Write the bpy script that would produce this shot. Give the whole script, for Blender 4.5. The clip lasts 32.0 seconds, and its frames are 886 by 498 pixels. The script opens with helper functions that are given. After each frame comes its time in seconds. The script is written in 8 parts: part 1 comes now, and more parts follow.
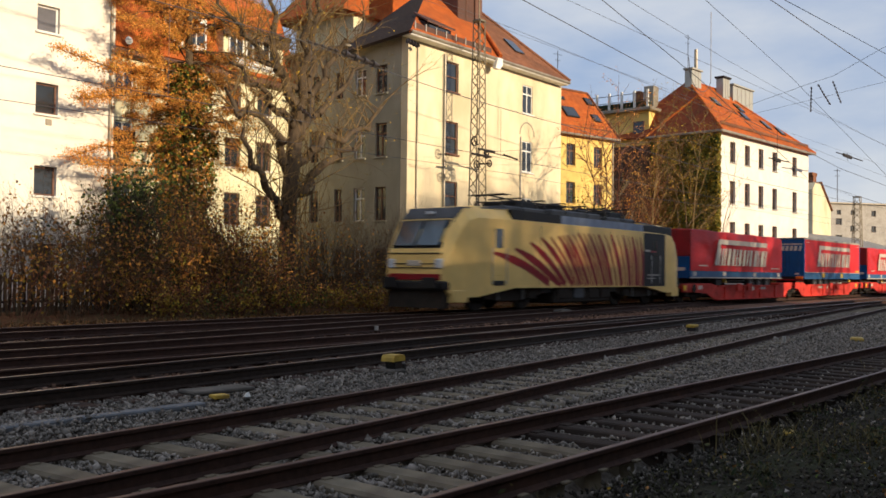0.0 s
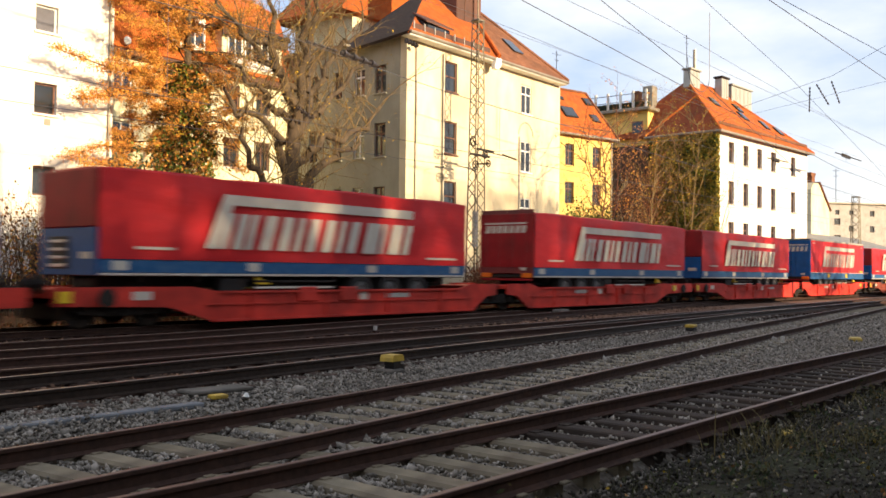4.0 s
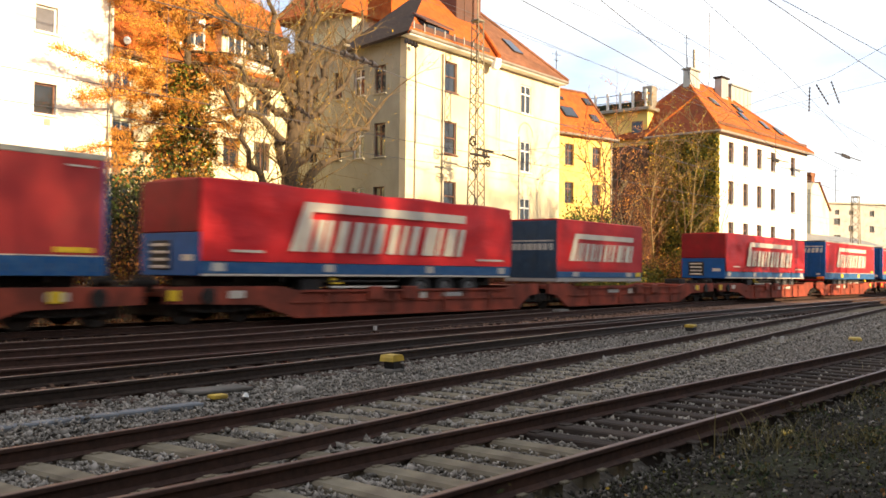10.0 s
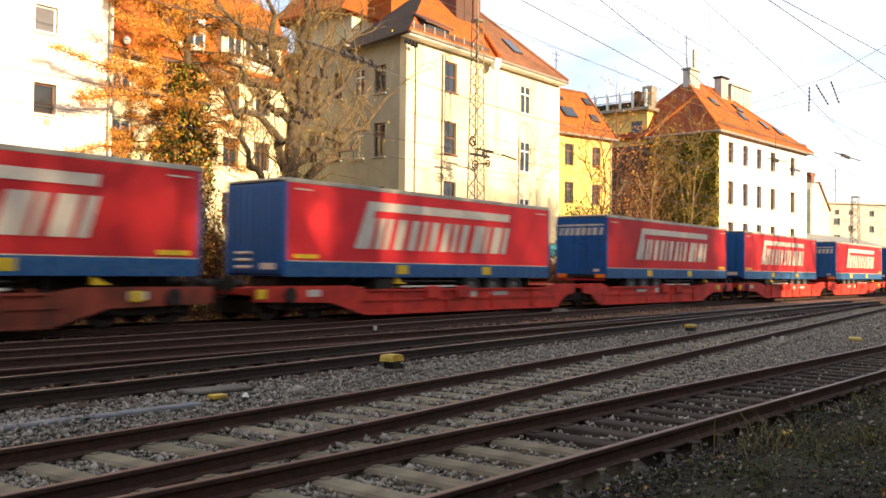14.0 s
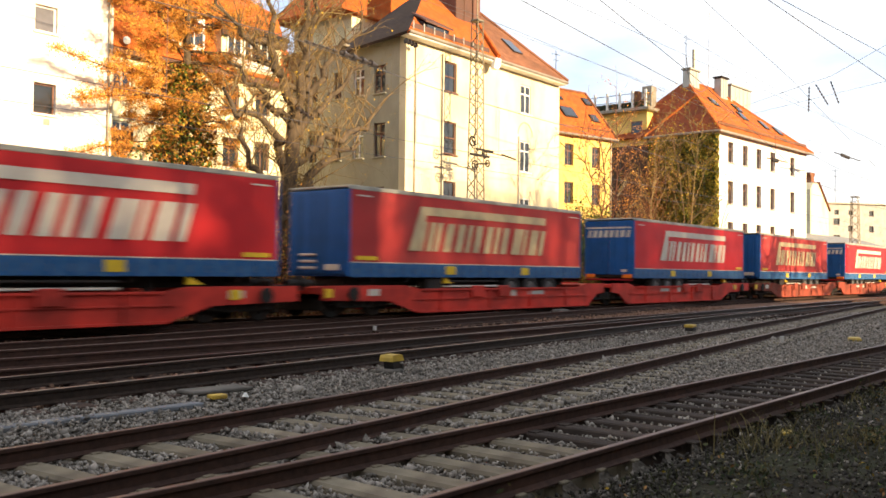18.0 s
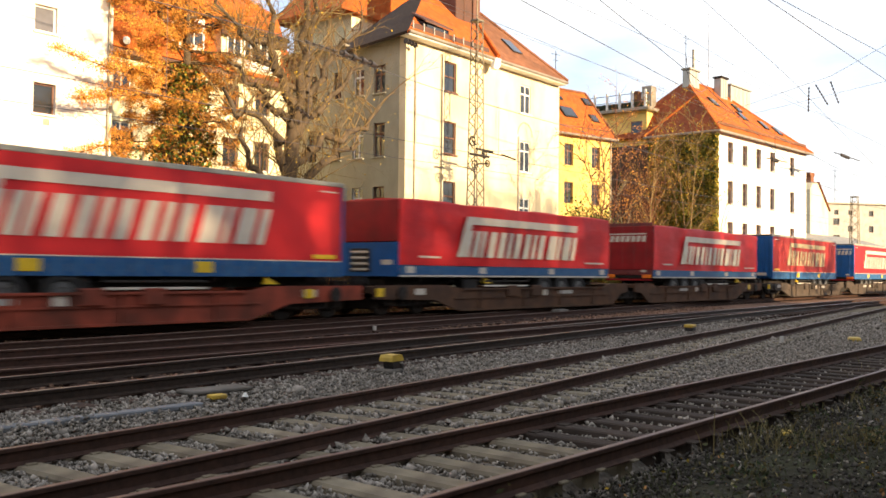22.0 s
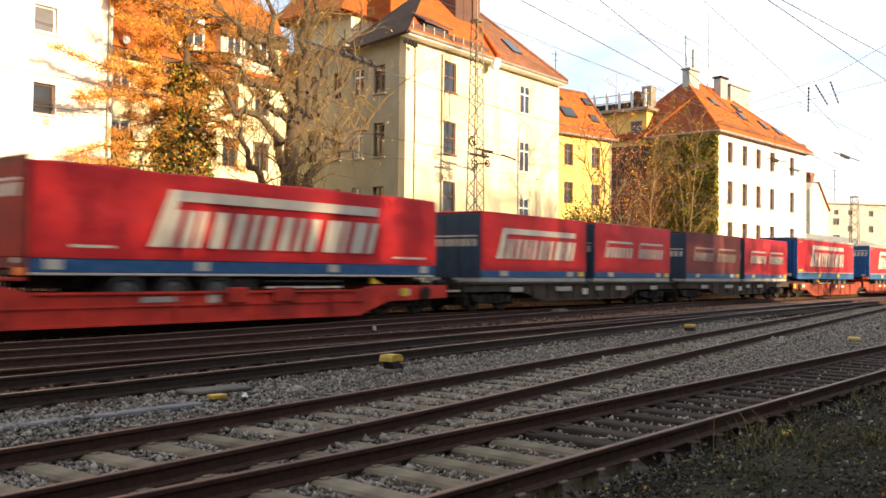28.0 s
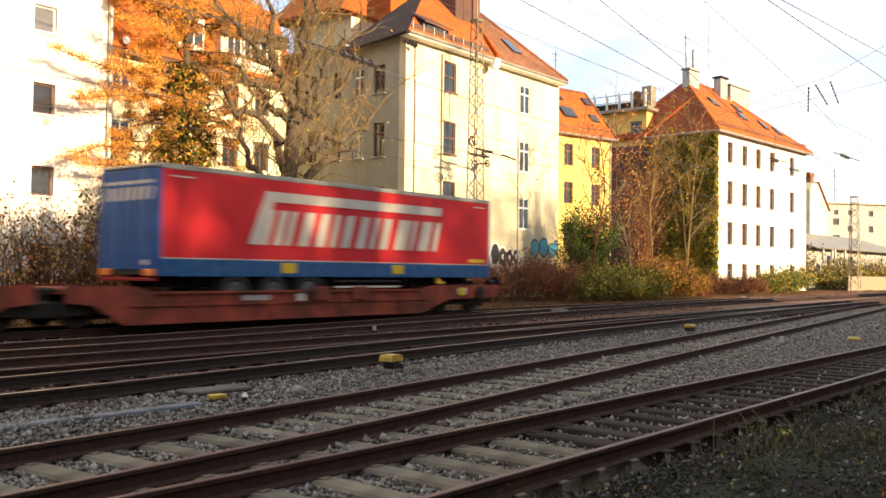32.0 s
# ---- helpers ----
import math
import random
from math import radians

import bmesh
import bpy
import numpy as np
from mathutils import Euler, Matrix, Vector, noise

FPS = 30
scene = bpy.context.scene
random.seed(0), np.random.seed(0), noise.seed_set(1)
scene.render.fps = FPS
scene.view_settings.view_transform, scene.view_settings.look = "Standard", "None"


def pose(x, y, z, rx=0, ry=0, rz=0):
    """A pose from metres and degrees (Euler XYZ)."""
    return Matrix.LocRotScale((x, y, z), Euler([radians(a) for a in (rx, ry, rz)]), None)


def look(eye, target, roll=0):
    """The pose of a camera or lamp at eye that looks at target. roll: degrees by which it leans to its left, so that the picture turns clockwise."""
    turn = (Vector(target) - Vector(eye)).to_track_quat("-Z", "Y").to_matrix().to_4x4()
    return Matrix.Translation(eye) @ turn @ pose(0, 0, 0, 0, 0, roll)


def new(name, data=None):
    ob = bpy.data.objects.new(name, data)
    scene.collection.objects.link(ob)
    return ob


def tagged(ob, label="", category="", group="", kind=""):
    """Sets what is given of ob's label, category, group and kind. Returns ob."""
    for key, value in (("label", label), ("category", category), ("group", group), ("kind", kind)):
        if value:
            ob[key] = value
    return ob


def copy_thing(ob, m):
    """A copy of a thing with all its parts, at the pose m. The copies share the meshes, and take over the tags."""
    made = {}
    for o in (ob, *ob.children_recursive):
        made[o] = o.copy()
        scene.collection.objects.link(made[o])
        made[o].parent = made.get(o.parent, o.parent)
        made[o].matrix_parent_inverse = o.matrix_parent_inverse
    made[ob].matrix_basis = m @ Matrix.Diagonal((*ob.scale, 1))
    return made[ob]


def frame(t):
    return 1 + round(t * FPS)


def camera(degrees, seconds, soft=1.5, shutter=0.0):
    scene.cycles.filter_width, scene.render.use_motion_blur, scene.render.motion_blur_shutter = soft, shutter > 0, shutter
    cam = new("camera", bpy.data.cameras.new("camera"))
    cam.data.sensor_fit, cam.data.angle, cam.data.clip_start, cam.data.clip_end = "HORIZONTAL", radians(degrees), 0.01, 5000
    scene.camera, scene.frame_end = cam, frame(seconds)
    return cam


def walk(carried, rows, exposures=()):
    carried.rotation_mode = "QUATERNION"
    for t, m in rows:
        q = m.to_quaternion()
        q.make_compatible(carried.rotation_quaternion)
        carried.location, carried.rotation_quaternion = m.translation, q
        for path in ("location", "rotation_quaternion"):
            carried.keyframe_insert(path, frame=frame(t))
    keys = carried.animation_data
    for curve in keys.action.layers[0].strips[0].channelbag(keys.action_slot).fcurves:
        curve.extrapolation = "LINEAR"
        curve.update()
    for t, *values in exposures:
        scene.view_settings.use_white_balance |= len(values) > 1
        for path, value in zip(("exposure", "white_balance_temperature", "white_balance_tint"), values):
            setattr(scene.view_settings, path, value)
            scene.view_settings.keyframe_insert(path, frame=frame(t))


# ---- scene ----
# ---- camera ----
cam = camera(51.65, 32.0, soft=1.6, shutter=0.5)
TRACK_TURN = 38.442          # angle between the camera's axis and the main track
EYE = Vector((0.0, 0.0, 1.40))


def aim(shift):
    """The camera's pose; shift: degrees of slow drift to the right."""
    a = radians(TRACK_TURN - shift)
    up = radians(1.45)
    way = Vector((math.cos(a) * math.cos(up), math.sin(a) * math.cos(up), math.sin(up)))
    return look(EYE, EYE + way, 0.65)


walk(cam, [(0, aim(-0.088)), (2, aim(-0.035)), (8, aim(0.0)), (20, aim(0.035)), (32, aim(0.053))],
     exposures=[(0, 0.24, 6500, 10), (2.0, 0.24, 6500, 10), (3.0, 0.22, 6500, 10), (3.5, 0.66, 6750, 10), (4.3, 1.05, 7150, 10), (5.5, 1.31, 7450, 10), (32, 1.31, 7450, 10)])

# ---- world and sun ----
SUN_EL, SUN_AZ = radians(12.0), radians(0.0)   # azimuth from the -y side towards +x
world = bpy.data.worlds.new("sky")
scene.world = world
world.use_nodes = True
wt = world.node_tree
for nd in list(wt.nodes):
    wt.nodes.remove(nd)
w_out = wt.nodes.new("ShaderNodeOutputWorld")
w_bg = wt.nodes.new("ShaderNodeBackground")
w_sky = wt.nodes.new("ShaderNodeTexSky")
w_sky.sky_type = "NISHITA"
w_sky.sun_disc = False
w_sky.sun_elevation = SUN_EL
w_sky.sun_rotation = math.pi - SUN_AZ
w_sky.air_density, w_sky.dust_density, w_sky.ozone_density = 1.0, 1.0, 1.5
w_co = wt.nodes.new("ShaderNodeTexCoord")
w_map = wt.nodes.new("ShaderNodeMapping")
w_map.inputs["Scale"].default_value = (1.6, 1.6, 4.5)
w_map.inputs["Rotation"].default_value = (0.0, 0.25, 0.4)
w_noise = wt.nodes.new("ShaderNodeTexNoise")
w_noise.inputs["Scale"].default_value = 1.6
w_noise.inputs["Detail"].default_value = 7.0
w_noise.inputs["Roughness"].default_value = 0.55
w_ramp = wt.nodes.new("ShaderNodeValToRGB")
w_ramp.color_ramp.elements[0].position = 0.36
w_ramp.color_ramp.elements[1].position = 0.66
w_ramp.color_ramp.elements[0].color = (0.04, 0.04, 0.04, 1)
w_ramp.color_ramp.elements[1].color = (0.85, 0.85, 0.85, 1)
w_cloud = wt.nodes.new("ShaderNodeMix")
w_cloud.data_type = "RGBA"
w_cloud.inputs["A"].default_value = (3.3, 4.7, 7.4, 1)
w_cloud.inputs["B"].default_value = (8.6, 8.8, 9.1, 1)
w_sep = wt.nodes.new("ShaderNodeSeparateXYZ")
w_haze = wt.nodes.new("ShaderNodeMapRange")
w_haze.interpolation_type = "SMOOTHSTEP"
w_haze.inputs["From Min"].default_value, w_haze.inputs["From Max"].default_value = 0.25, 0.80
w_haze.inputs["To Min"].default_value, w_haze.inputs["To Max"].default_value = 0.85, 0.80
w_mix = wt.nodes.new("ShaderNodeMix")
w_mix.data_type = "RGBA"
wt.links.new(w_co.outputs["Generated"], w_map.inputs["Vector"])
wt.links.new(w_co.outputs["Generated"], w_sep.inputs["Vector"])
wt.links.new(w_sep.outputs["Z"], w_haze.inputs["Value"])
wt.links.new(w_map.outputs["Vector"], w_noise.inputs["Vector"])
wt.links.new(w_noise.outputs["Fac"], w_ramp.inputs["Fac"])
wt.links.new(w_ramp.outputs["Color"], w_cloud.inputs["Factor"])
wt.links.new(w_haze.outputs["Result"], w_mix.inputs["Factor"])
wt.links.new(w_sky.outputs["Color"], w_mix.inputs["A"])
wt.links.new(w_cloud.outputs["Result"], w_mix.inputs["B"])
wt.links.new(w_mix.outputs["Result"], w_bg.inputs["Color"])
wt.links.new(w_bg.outputs["Background"], w_out.inputs["Surface"])
w_bg.inputs["Strength"].default_value = 0.080

sun = new("sun", bpy.data.lights.new("sun", "SUN"))
sun.data.energy = 5.2
sun.data.angle = radians(0.6)
sun.data.color = (1.0, 0.80, 0.55)
SUN_FROM = Vector((math.sin(SUN_AZ) * math.cos(SUN_EL), -math.cos(SUN_AZ) * math.cos(SUN_EL), math.sin(SUN_EL)))
sun.matrix_world = look(SUN_FROM * 100, (0, 0, 0))

# ---- materials ----


def material(name, a, b=None, scale=4.0, rough=0.7, metal=0.0, bump=0.0, bump_scale=30.0, dirt=0.0, dirt_scale=0.8,
             dirt_col=(0.05, 0.045, 0.04), stretch=(1, 1, 1), rough_var=0.1, per_object=0.0, per_island=0.0, spec=0.4, coords="Object"):
    """A surface of two colours in grain, broad stains over it, fine relief and uneven gloss."""
    m = bpy.data.materials.new(name)
    m.use_nodes = True
    t = m.node_tree
    nodes, link = t.nodes, t.links.new
    bs = nodes["Principled BSDF"]
    b = b or tuple(c * 0.75 for c in a)
    co = nodes.new("ShaderNodeTexCoord")
    mp = nodes.new("ShaderNodeMapping")
    mp.inputs["Scale"].default_value = stretch
    link(co.outputs[coords], mp.inputs["Vector"])
    n1 = nodes.new("ShaderNodeTexNoise")
    n1.inputs["Scale"].default_value, n1.inputs["Detail"].default_value = scale, 6.0
    link(mp.outputs["Vector"], n1.inputs["Vector"])
    r1 = nodes.new("ShaderNodeValToRGB")
    r1.color_ramp.elements[0].position, r1.color_ramp.elements[1].position = 0.32, 0.68
    r1.color_ramp.elements[0].color, r1.color_ramp.elements[1].color = (*a, 1), (*b, 1)
    link(n1.outputs["Fac"], r1.inputs["Fac"])
    col = r1.outputs["Color"]
    if dirt > 0:
        n2 = nodes.new("ShaderNodeTexNoise")
        n2.inputs["Scale"].default_value, n2.inputs["Detail"].default_value = dirt_scale, 5.0
        link(mp.outputs["Vector"], n2.inputs["Vector"])
        r2 = nodes.new("ShaderNodeMapRange")
        r2.inputs["From Min"].default_value, r2.inputs["From Max"].default_value = 0.42, 0.72
        r2.inputs["To Max"].default_value = dirt
        link(n2.outputs["Fac"], r2.inputs["Value"])
        mx = nodes.new("ShaderNodeMix")
        mx.data_type = "RGBA"
        mx.inputs["B"].default_value = (*dirt_col, 1)
        link(r2.outputs["Result"], mx.inputs["Factor"])
        link(col, mx.inputs["A"])
        col = mx.outputs["Result"]
    for amount, kind in ((per_object, 0), (per_island, 1)):
        if amount > 0:
            src = nodes.new("ShaderNodeObjectInfo") if kind == 0 else nodes.new("ShaderNodeNewGeometry")
            rnd = src.outputs["Random"] if kind == 0 else src.outputs["Random Per Island"]
            mr = nodes.new("ShaderNodeMapRange")
            mr.inputs["To Min"].default_value, mr.inputs["To Max"].default_value = 1 - amount, 1 + amount
            link(rnd, mr.inputs["Value"])
            hs = nodes.new("ShaderNodeHueSaturation")
            link(mr.outputs["Result"], hs.inputs["Value"])
            link(col, hs.inputs["Color"])
            col = hs.outputs["Color"]
    link(col, bs.inputs["Base Color"])
    rr = nodes.new("ShaderNodeMapRange")
    rr.inputs["To Min"].default_value, rr.inputs["To Max"].default_value = max(0.03, rough - rough_var), min(1, rough + rough_var)
    link(n1.outputs["Fac"], rr.inputs["Value"])
    link(rr.outputs["Result"], bs.inputs["Roughness"])
    bs.inputs["Metallic"].default_value = metal
    bs.inputs["Specular IOR Level"].default_value = spec
    if bump > 0:
        n3 = nodes.new("ShaderNodeTexNoise")
        n3.inputs["Scale"].default_value, n3.inputs["Detail"].default_value = bump_scale, 4.0
        link(mp.outputs["Vector"], n3.inputs["Vector"])
        bp = nodes.new("ShaderNodeBump")
        bp.inputs["Strength"].default_value, bp.inputs["Distance"].default_value = 0.6, bump
        link(n3.outputs["Fac"], bp.inputs["Height"])
        link(bp.outputs["Normal"], bs.inputs["Normal"])
    return m


def tile_material(name, a, b, per_m=4.2, dirt=0.4):
    """Roof tiles seen from far: rows and columns of small curved tiles in relief with uneven colour."""
    m = material(name, a, b, scale=2.5, rough=0.8, spec=0.12, dirt=dirt, dirt_scale=0.5, dirt_col=(0.10, 0.05, 0.03))
    t = m.node_tree
    bs = t.nodes["Principled BSDF"]
    co = t.nodes.new("ShaderNodeTexCoord")
    wv = t.nodes.new("ShaderNodeTexWave")
    wv.bands_direction = "Z"
    wv.wave_profile = "SAW"
    wv.inputs["Scale"].default_value = per_m / 6.28 * 3
    wx = t.nodes.new("ShaderNodeTexWave")
    wx.bands_direction = "X"
    wx.inputs["Scale"].default_value = per_m / 6.28 * 4
    ad = t.nodes.new("ShaderNodeMath")
    t.links.new(co.outputs["Object"], wv.inputs["Vector"])
    t.links.new(co.outputs["Object"], wx.inputs["Vector"])
    t.links.new(wv.outputs["Fac"], ad.inputs[0])
    t.links.new(wx.outputs["Fac"], ad.inputs[1])
    bp = t.nodes.new("ShaderNodeBump")
    bp.inputs["Strength"].default_value, bp.inputs["Distance"].default_value = 0.7, 0.04
    t.links.new(ad.outputs["Value"], bp.inputs["Height"])
    t.links.new(bp.outputs["Normal"], bs.inputs["Normal"])
    return m


M = {}
M["tarp_red"] = material("tarp_red", (0.52, 0.024, 0.027), (0.40, 0.018, 0.022), scale=1.1, rough=0.42, bump=0.05, bump_scale=1.3, dirt=0.25, dirt_scale=0.5, dirt_col=(0.20, 0.03, 0.03), per_object=0.16, stretch=(0.6, 1, 1.6), spec=0.14)
M["tarp_end"] = material("dirty_red_end_tarpaulin", (0.30, 0.018, 0.020), (0.22, 0.015, 0.017), scale=1.4, rough=0.6, bump=0.03, bump_scale=1.6, dirt=0.6, dirt_scale=0.9, dirt_col=(0.10, 0.025, 0.02), spec=0.10)
M["tarp_faded"] = material("tarp_faded", (0.20, 0.045, 0.042), (0.15, 0.040, 0.038), scale=1.4, rough=0.6, bump=0.03, bump_scale=1.6, dirt=0.6, dirt_scale=0.9, dirt_col=(0.10, 0.055, 0.045), spec=0.12)
M["curtain_red"] = material("curtain_red", (0.58, 0.026, 0.030), (0.49, 0.021, 0.026), scale=0.9, rough=0.5, bump=0.012, bump_scale=1.0, dirt=0.22, dirt_scale=0.6, dirt_col=(0.16, 0.03, 0.03), per_object=0.18, spec=0.14)
M["curtain_dull"] = material("weathered_curtain", (0.44, 0.045, 0.042), (0.34, 0.036, 0.035), scale=0.9, rough=0.6, bump=0.012, bump_scale=1.0, dirt=0.45, dirt_scale=0.6, dirt_col=(0.17, 0.06, 0.05), spec=0.10)
M["cream_print"] = material("yellowed_print", (0.50, 0.40, 0.24), (0.40, 0.31, 0.19), scale=2.0, rough=0.6, dirt=0.4, dirt_scale=1.5, dirt_col=(0.26, 0.16, 0.11), spec=0.10)
M["blue"] = material("truck_blue", (0.012, 0.085, 0.26), (0.010, 0.068, 0.20), scale=2.0, rough=0.45, dirt=0.30, dirt_scale=1.5, dirt_col=(0.03, 0.055, 0.10), per_object=0.2, spec=0.12)
M["blue_skirt"] = material("skirt_blue", (0.014, 0.078, 0.19), (0.022, 0.10, 0.22), scale=6.0, rough=0.4, dirt=0.4, dirt_scale=4.0, dirt_col=(0.10, 0.16, 0.24), spec=0.20)
M["blue_dull"] = material("dull_blue", (0.038, 0.066, 0.105), (0.03, 0.052, 0.08), scale=3.0, rough=0.6, dirt=0.5, dirt_scale=1.2, dirt_col=(0.06, 0.06, 0.06), spec=0.12)
M["white_print"] = material("white_print", (0.56, 0.50, 0.42), (0.48, 0.42, 0.35), scale=2.0, rough=0.5, dirt=0.35, dirt_scale=1.5, dirt_col=(0.34, 0.26, 0.22), spec=0.20)
M["faded_print"] = material("faded_print", (0.40, 0.30, 0.24), (0.32, 0.24, 0.19), scale=3.0, rough=0.6, dirt=0.5, dirt_scale=2.0, dirt_col=(0.17, 0.07, 0.06))
M["white"] = material("white_paint", (0.75, 0.74, 0.70), (0.66, 0.65, 0.62), scale=3.0, rough=0.5, dirt=0.2, dirt_scale=2.0)
M["dull_yellow"] = material("weathered_yellow", (0.48, 0.31, 0.035), (0.38, 0.24, 0.03), scale=8.0, rough=0.6, dirt=0.4, dirt_scale=6)
M["slab_grey"] = material("dark_concrete", (0.12, 0.102, 0.085), (0.08, 0.07, 0.058), scale=5.0, rough=0.9, bump=0.005, bump_scale=30, dirt=0.4, dirt_scale=3)
M["block_brown"] = material("brown_side_render", (0.085, 0.055, 0.038), (0.06, 0.04, 0.03), scale=2.0, rough=0.9, dirt=0.4, dirt_scale=0.6)
M["yellow"] = material("reflector_yellow", (0.75, 0.48, 0.02), (0.65, 0.40, 0.02), scale=6.0, rough=0.4, dirt=0.2, dirt_scale=5)
M["lamp_orange"] = material("tail_lamp", (0.75, 0.20, 0.02), (0.7, 0.12, 0.02), scale=8.0, rough=0.25)
M["top_rail"] = material("roof_rail", (0.30, 0.27, 0.22), (0.40, 0.37, 0.30), scale=3.0, rough=0.5, dirt=0.4, dirt_scale=2.0)
M["steel_dark"] = material("dark_steel", (0.030, 0.027, 0.025), (0.018, 0.016, 0.015), scale=6.0, rough=0.65, metal=0.3, dirt=0.4, dirt_scale=3.0, dirt_col=(0.06, 0.035, 0.02), spec=0.20)
M["rubber"] = material("tyre_rubber", (0.020, 0.020, 0.020), (0.03, 0.028, 0.026), scale=10.0, rough=0.8, spec=0.20)
M["rim_grey"] = material("wheel_rim_grey", (0.13, 0.125, 0.12), (0.085, 0.082, 0.08), scale=6.0, rough=0.55, metal=0.3, dirt=0.4, dirt_scale=5)
M["alu"] = material("aluminium", (0.55, 0.55, 0.54), (0.45, 0.45, 0.44), scale=6.0, rough=0.4, metal=0.6, dirt=0.3, dirt_scale=3)
M["wagon_red"] = material("wagon_red", (0.60, 0.048, 0.032), (0.50, 0.038, 0.027), scale=2.0, rough=0.55, bump=0.004, bump_scale=8, dirt=0.6, dirt_scale=1.0, dirt_col=(0.11, 0.022, 0.016), spec=0.14)
M["wagon_rust"] = material("wagon_rust_red", (0.32, 0.062, 0.036), (0.17, 0.042, 0.027), scale=1.6, rough=0.7, bump=0.004, bump_scale=8, dirt=0.75, dirt_scale=1.1, dirt_col=(0.055, 0.028, 0.02), spec=0.10)
M["wagon_brown"] = material("wagon_brown", (0.11, 0.055, 0.032), (0.075, 0.042, 0.028), scale=2.0, rough=0.75, bump=0.004, bump_scale=8, dirt=0.5, dirt_scale=1.0, dirt_col=(0.04, 0.03, 0.025), spec=0.10)
M["wagon_grey"] = material("wagon_grey", (0.080, 0.058, 0.044), (0.050, 0.040, 0.033), scale=2.0, rough=0.75, bump=0.004, bump_scale=8, dirt=0.5, dirt_scale=1.0, dirt_col=(0.03, 0.025, 0.02), spec=0.10)
M["loco_cream"] = material("loco_cream", (0.80, 0.55, 0.19), (0.72, 0.48, 0.16), scale=1.2, rough=0.35, dirt=0.3, dirt_scale=0.8, dirt_col=(0.32, 0.24, 0.11), spec=0.20)
M["loco_red"] = material("loco_red", (0.25, 0.012, 0.018), (0.20, 0.010, 0.016), scale=2.0, rough=0.35, dirt=0.25, dirt_scale=2.0, dirt_col=(0.14, 0.02, 0.02), spec=0.20)
M["loco_grey"] = material("loco_grey", (0.07, 0.075, 0.085), (0.05, 0.053, 0.06), scale=2.0, rough=0.5, dirt=0.4, dirt_scale=1.0, spec=0.20)
M["loco_blue_grey"] = material("loco_roof_side", (0.20, 0.24, 0.32), (0.15, 0.18, 0.25), scale=2.0, rough=0.4, dirt=0.4, dirt_scale=1.0, spec=0.30)
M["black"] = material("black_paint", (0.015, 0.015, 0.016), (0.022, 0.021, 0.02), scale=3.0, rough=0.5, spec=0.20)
M["glass"] = material("window_glass", (0.020, 0.024, 0.028), (0.03, 0.033, 0.036), scale=0.8, rough=0.06, rough_var=0.03, spec=0.8)
M["screen_glass"] = material("coated_windscreen", (0.11, 0.145, 0.18), (0.07, 0.095, 0.12), scale=0.8, rough=0.08, rough_var=0.03, metal=0.7, spec=0.8)
M["under_black"] = material("grimy_underframe", (0.022, 0.019, 0.016), (0.035, 0.028, 0.022), scale=5.0, rough=0.8, dirt=0.4, dirt_scale=3.0, dirt_col=(0.05, 0.035, 0.025), spec=0.10)
M["lens"] = material("lamp_lens", (0.55, 0.58, 0.62), (0.5, 0.5, 0.5), scale=6.0, rough=0.1, rough_var=0.04)
M["rail"] = material("rusty_rail", (0.055, 0.029, 0.021), (0.033, 0.019, 0.015), scale=14.0, rough=0.8, metal=0.1, bump=0.003, bump_scale=60, dirt=0.5, dirt_scale=3.0, dirt_col=(0.075, 0.036, 0.025), spec=0.15)
M["rail_black"] = material("dark_greasy_rail", (0.040, 0.025, 0.018), (0.024, 0.016, 0.012), scale=14.0, rough=0.6, metal=0.2, bump=0.003, bump_scale=60, spec=0.2)
M["rail_head"] = material("worn_rail_head", (0.13, 0.066, 0.048), (0.085, 0.047, 0.036), scale=9.0, rough=0.5, metal=0.45, dirt=0.5, dirt_scale=2.0, dirt_col=(0.12, 0.06, 0.04), stretch=(0.15, 1, 1))
M["rail_bright"] = material("polished_rail_head", (0.26, 0.19, 0.15), (0.20, 0.14, 0.11), scale=9.0, rough=0.42, metal=0.75, dirt=0.4, dirt_scale=1.0, dirt_col=(0.16, 0.09, 0.06), stretch=(0.15, 1, 1))
M["sleeper"] = material("concrete_sleeper", (0.20, 0.163, 0.115), (0.145, 0.118, 0.084), scale=5.0, rough=0.9, bump=0.006, bump_scale=50, dirt=0.6, dirt_scale=2.5, dirt_col=(0.105, 0.08, 0.06), per_object=0.15, spec=0.08)
M["sleeper_wood"] = material("old_wood_sleeper", (0.060, 0.044, 0.036), (0.034, 0.026, 0.022), scale=5.0, rough=0.9, bump=0.012, bump_scale=20, dirt=0.4, dirt_scale=3.0, dirt_col=(0.03, 0.025, 0.02), stretch=(4, 0.6, 4), per_object=0.25, spec=0.08)
M["sleeper_dark"] = material("dark_sleeper", (0.065, 0.04, 0.03), (0.04, 0.027, 0.022), scale=5.0, rough=0.9, bump=0.01, bump_scale=30, per_object=0.2, spec=0.08)
M["ballast"] = material("ballast", (0.25, 0.22, 0.19), (0.10, 0.085, 0.072), scale=22.0, rough=0.95, bump=0.05, bump_scale=16.0, dirt=0.5, dirt_scale=0.35, dirt_col=(0.10, 0.075, 0.058), spec=0.08)
M["ballast_rust"] = material("rusty_ballast", (0.27, 0.155, 0.105), (0.135, 0.078, 0.055), scale=20.0, rough=0.95, bump=0.05, bump_scale=16.0, dirt=0.5, dirt_scale=0.4, dirt_col=(0.045, 0.03, 0.024), spec=0.08)
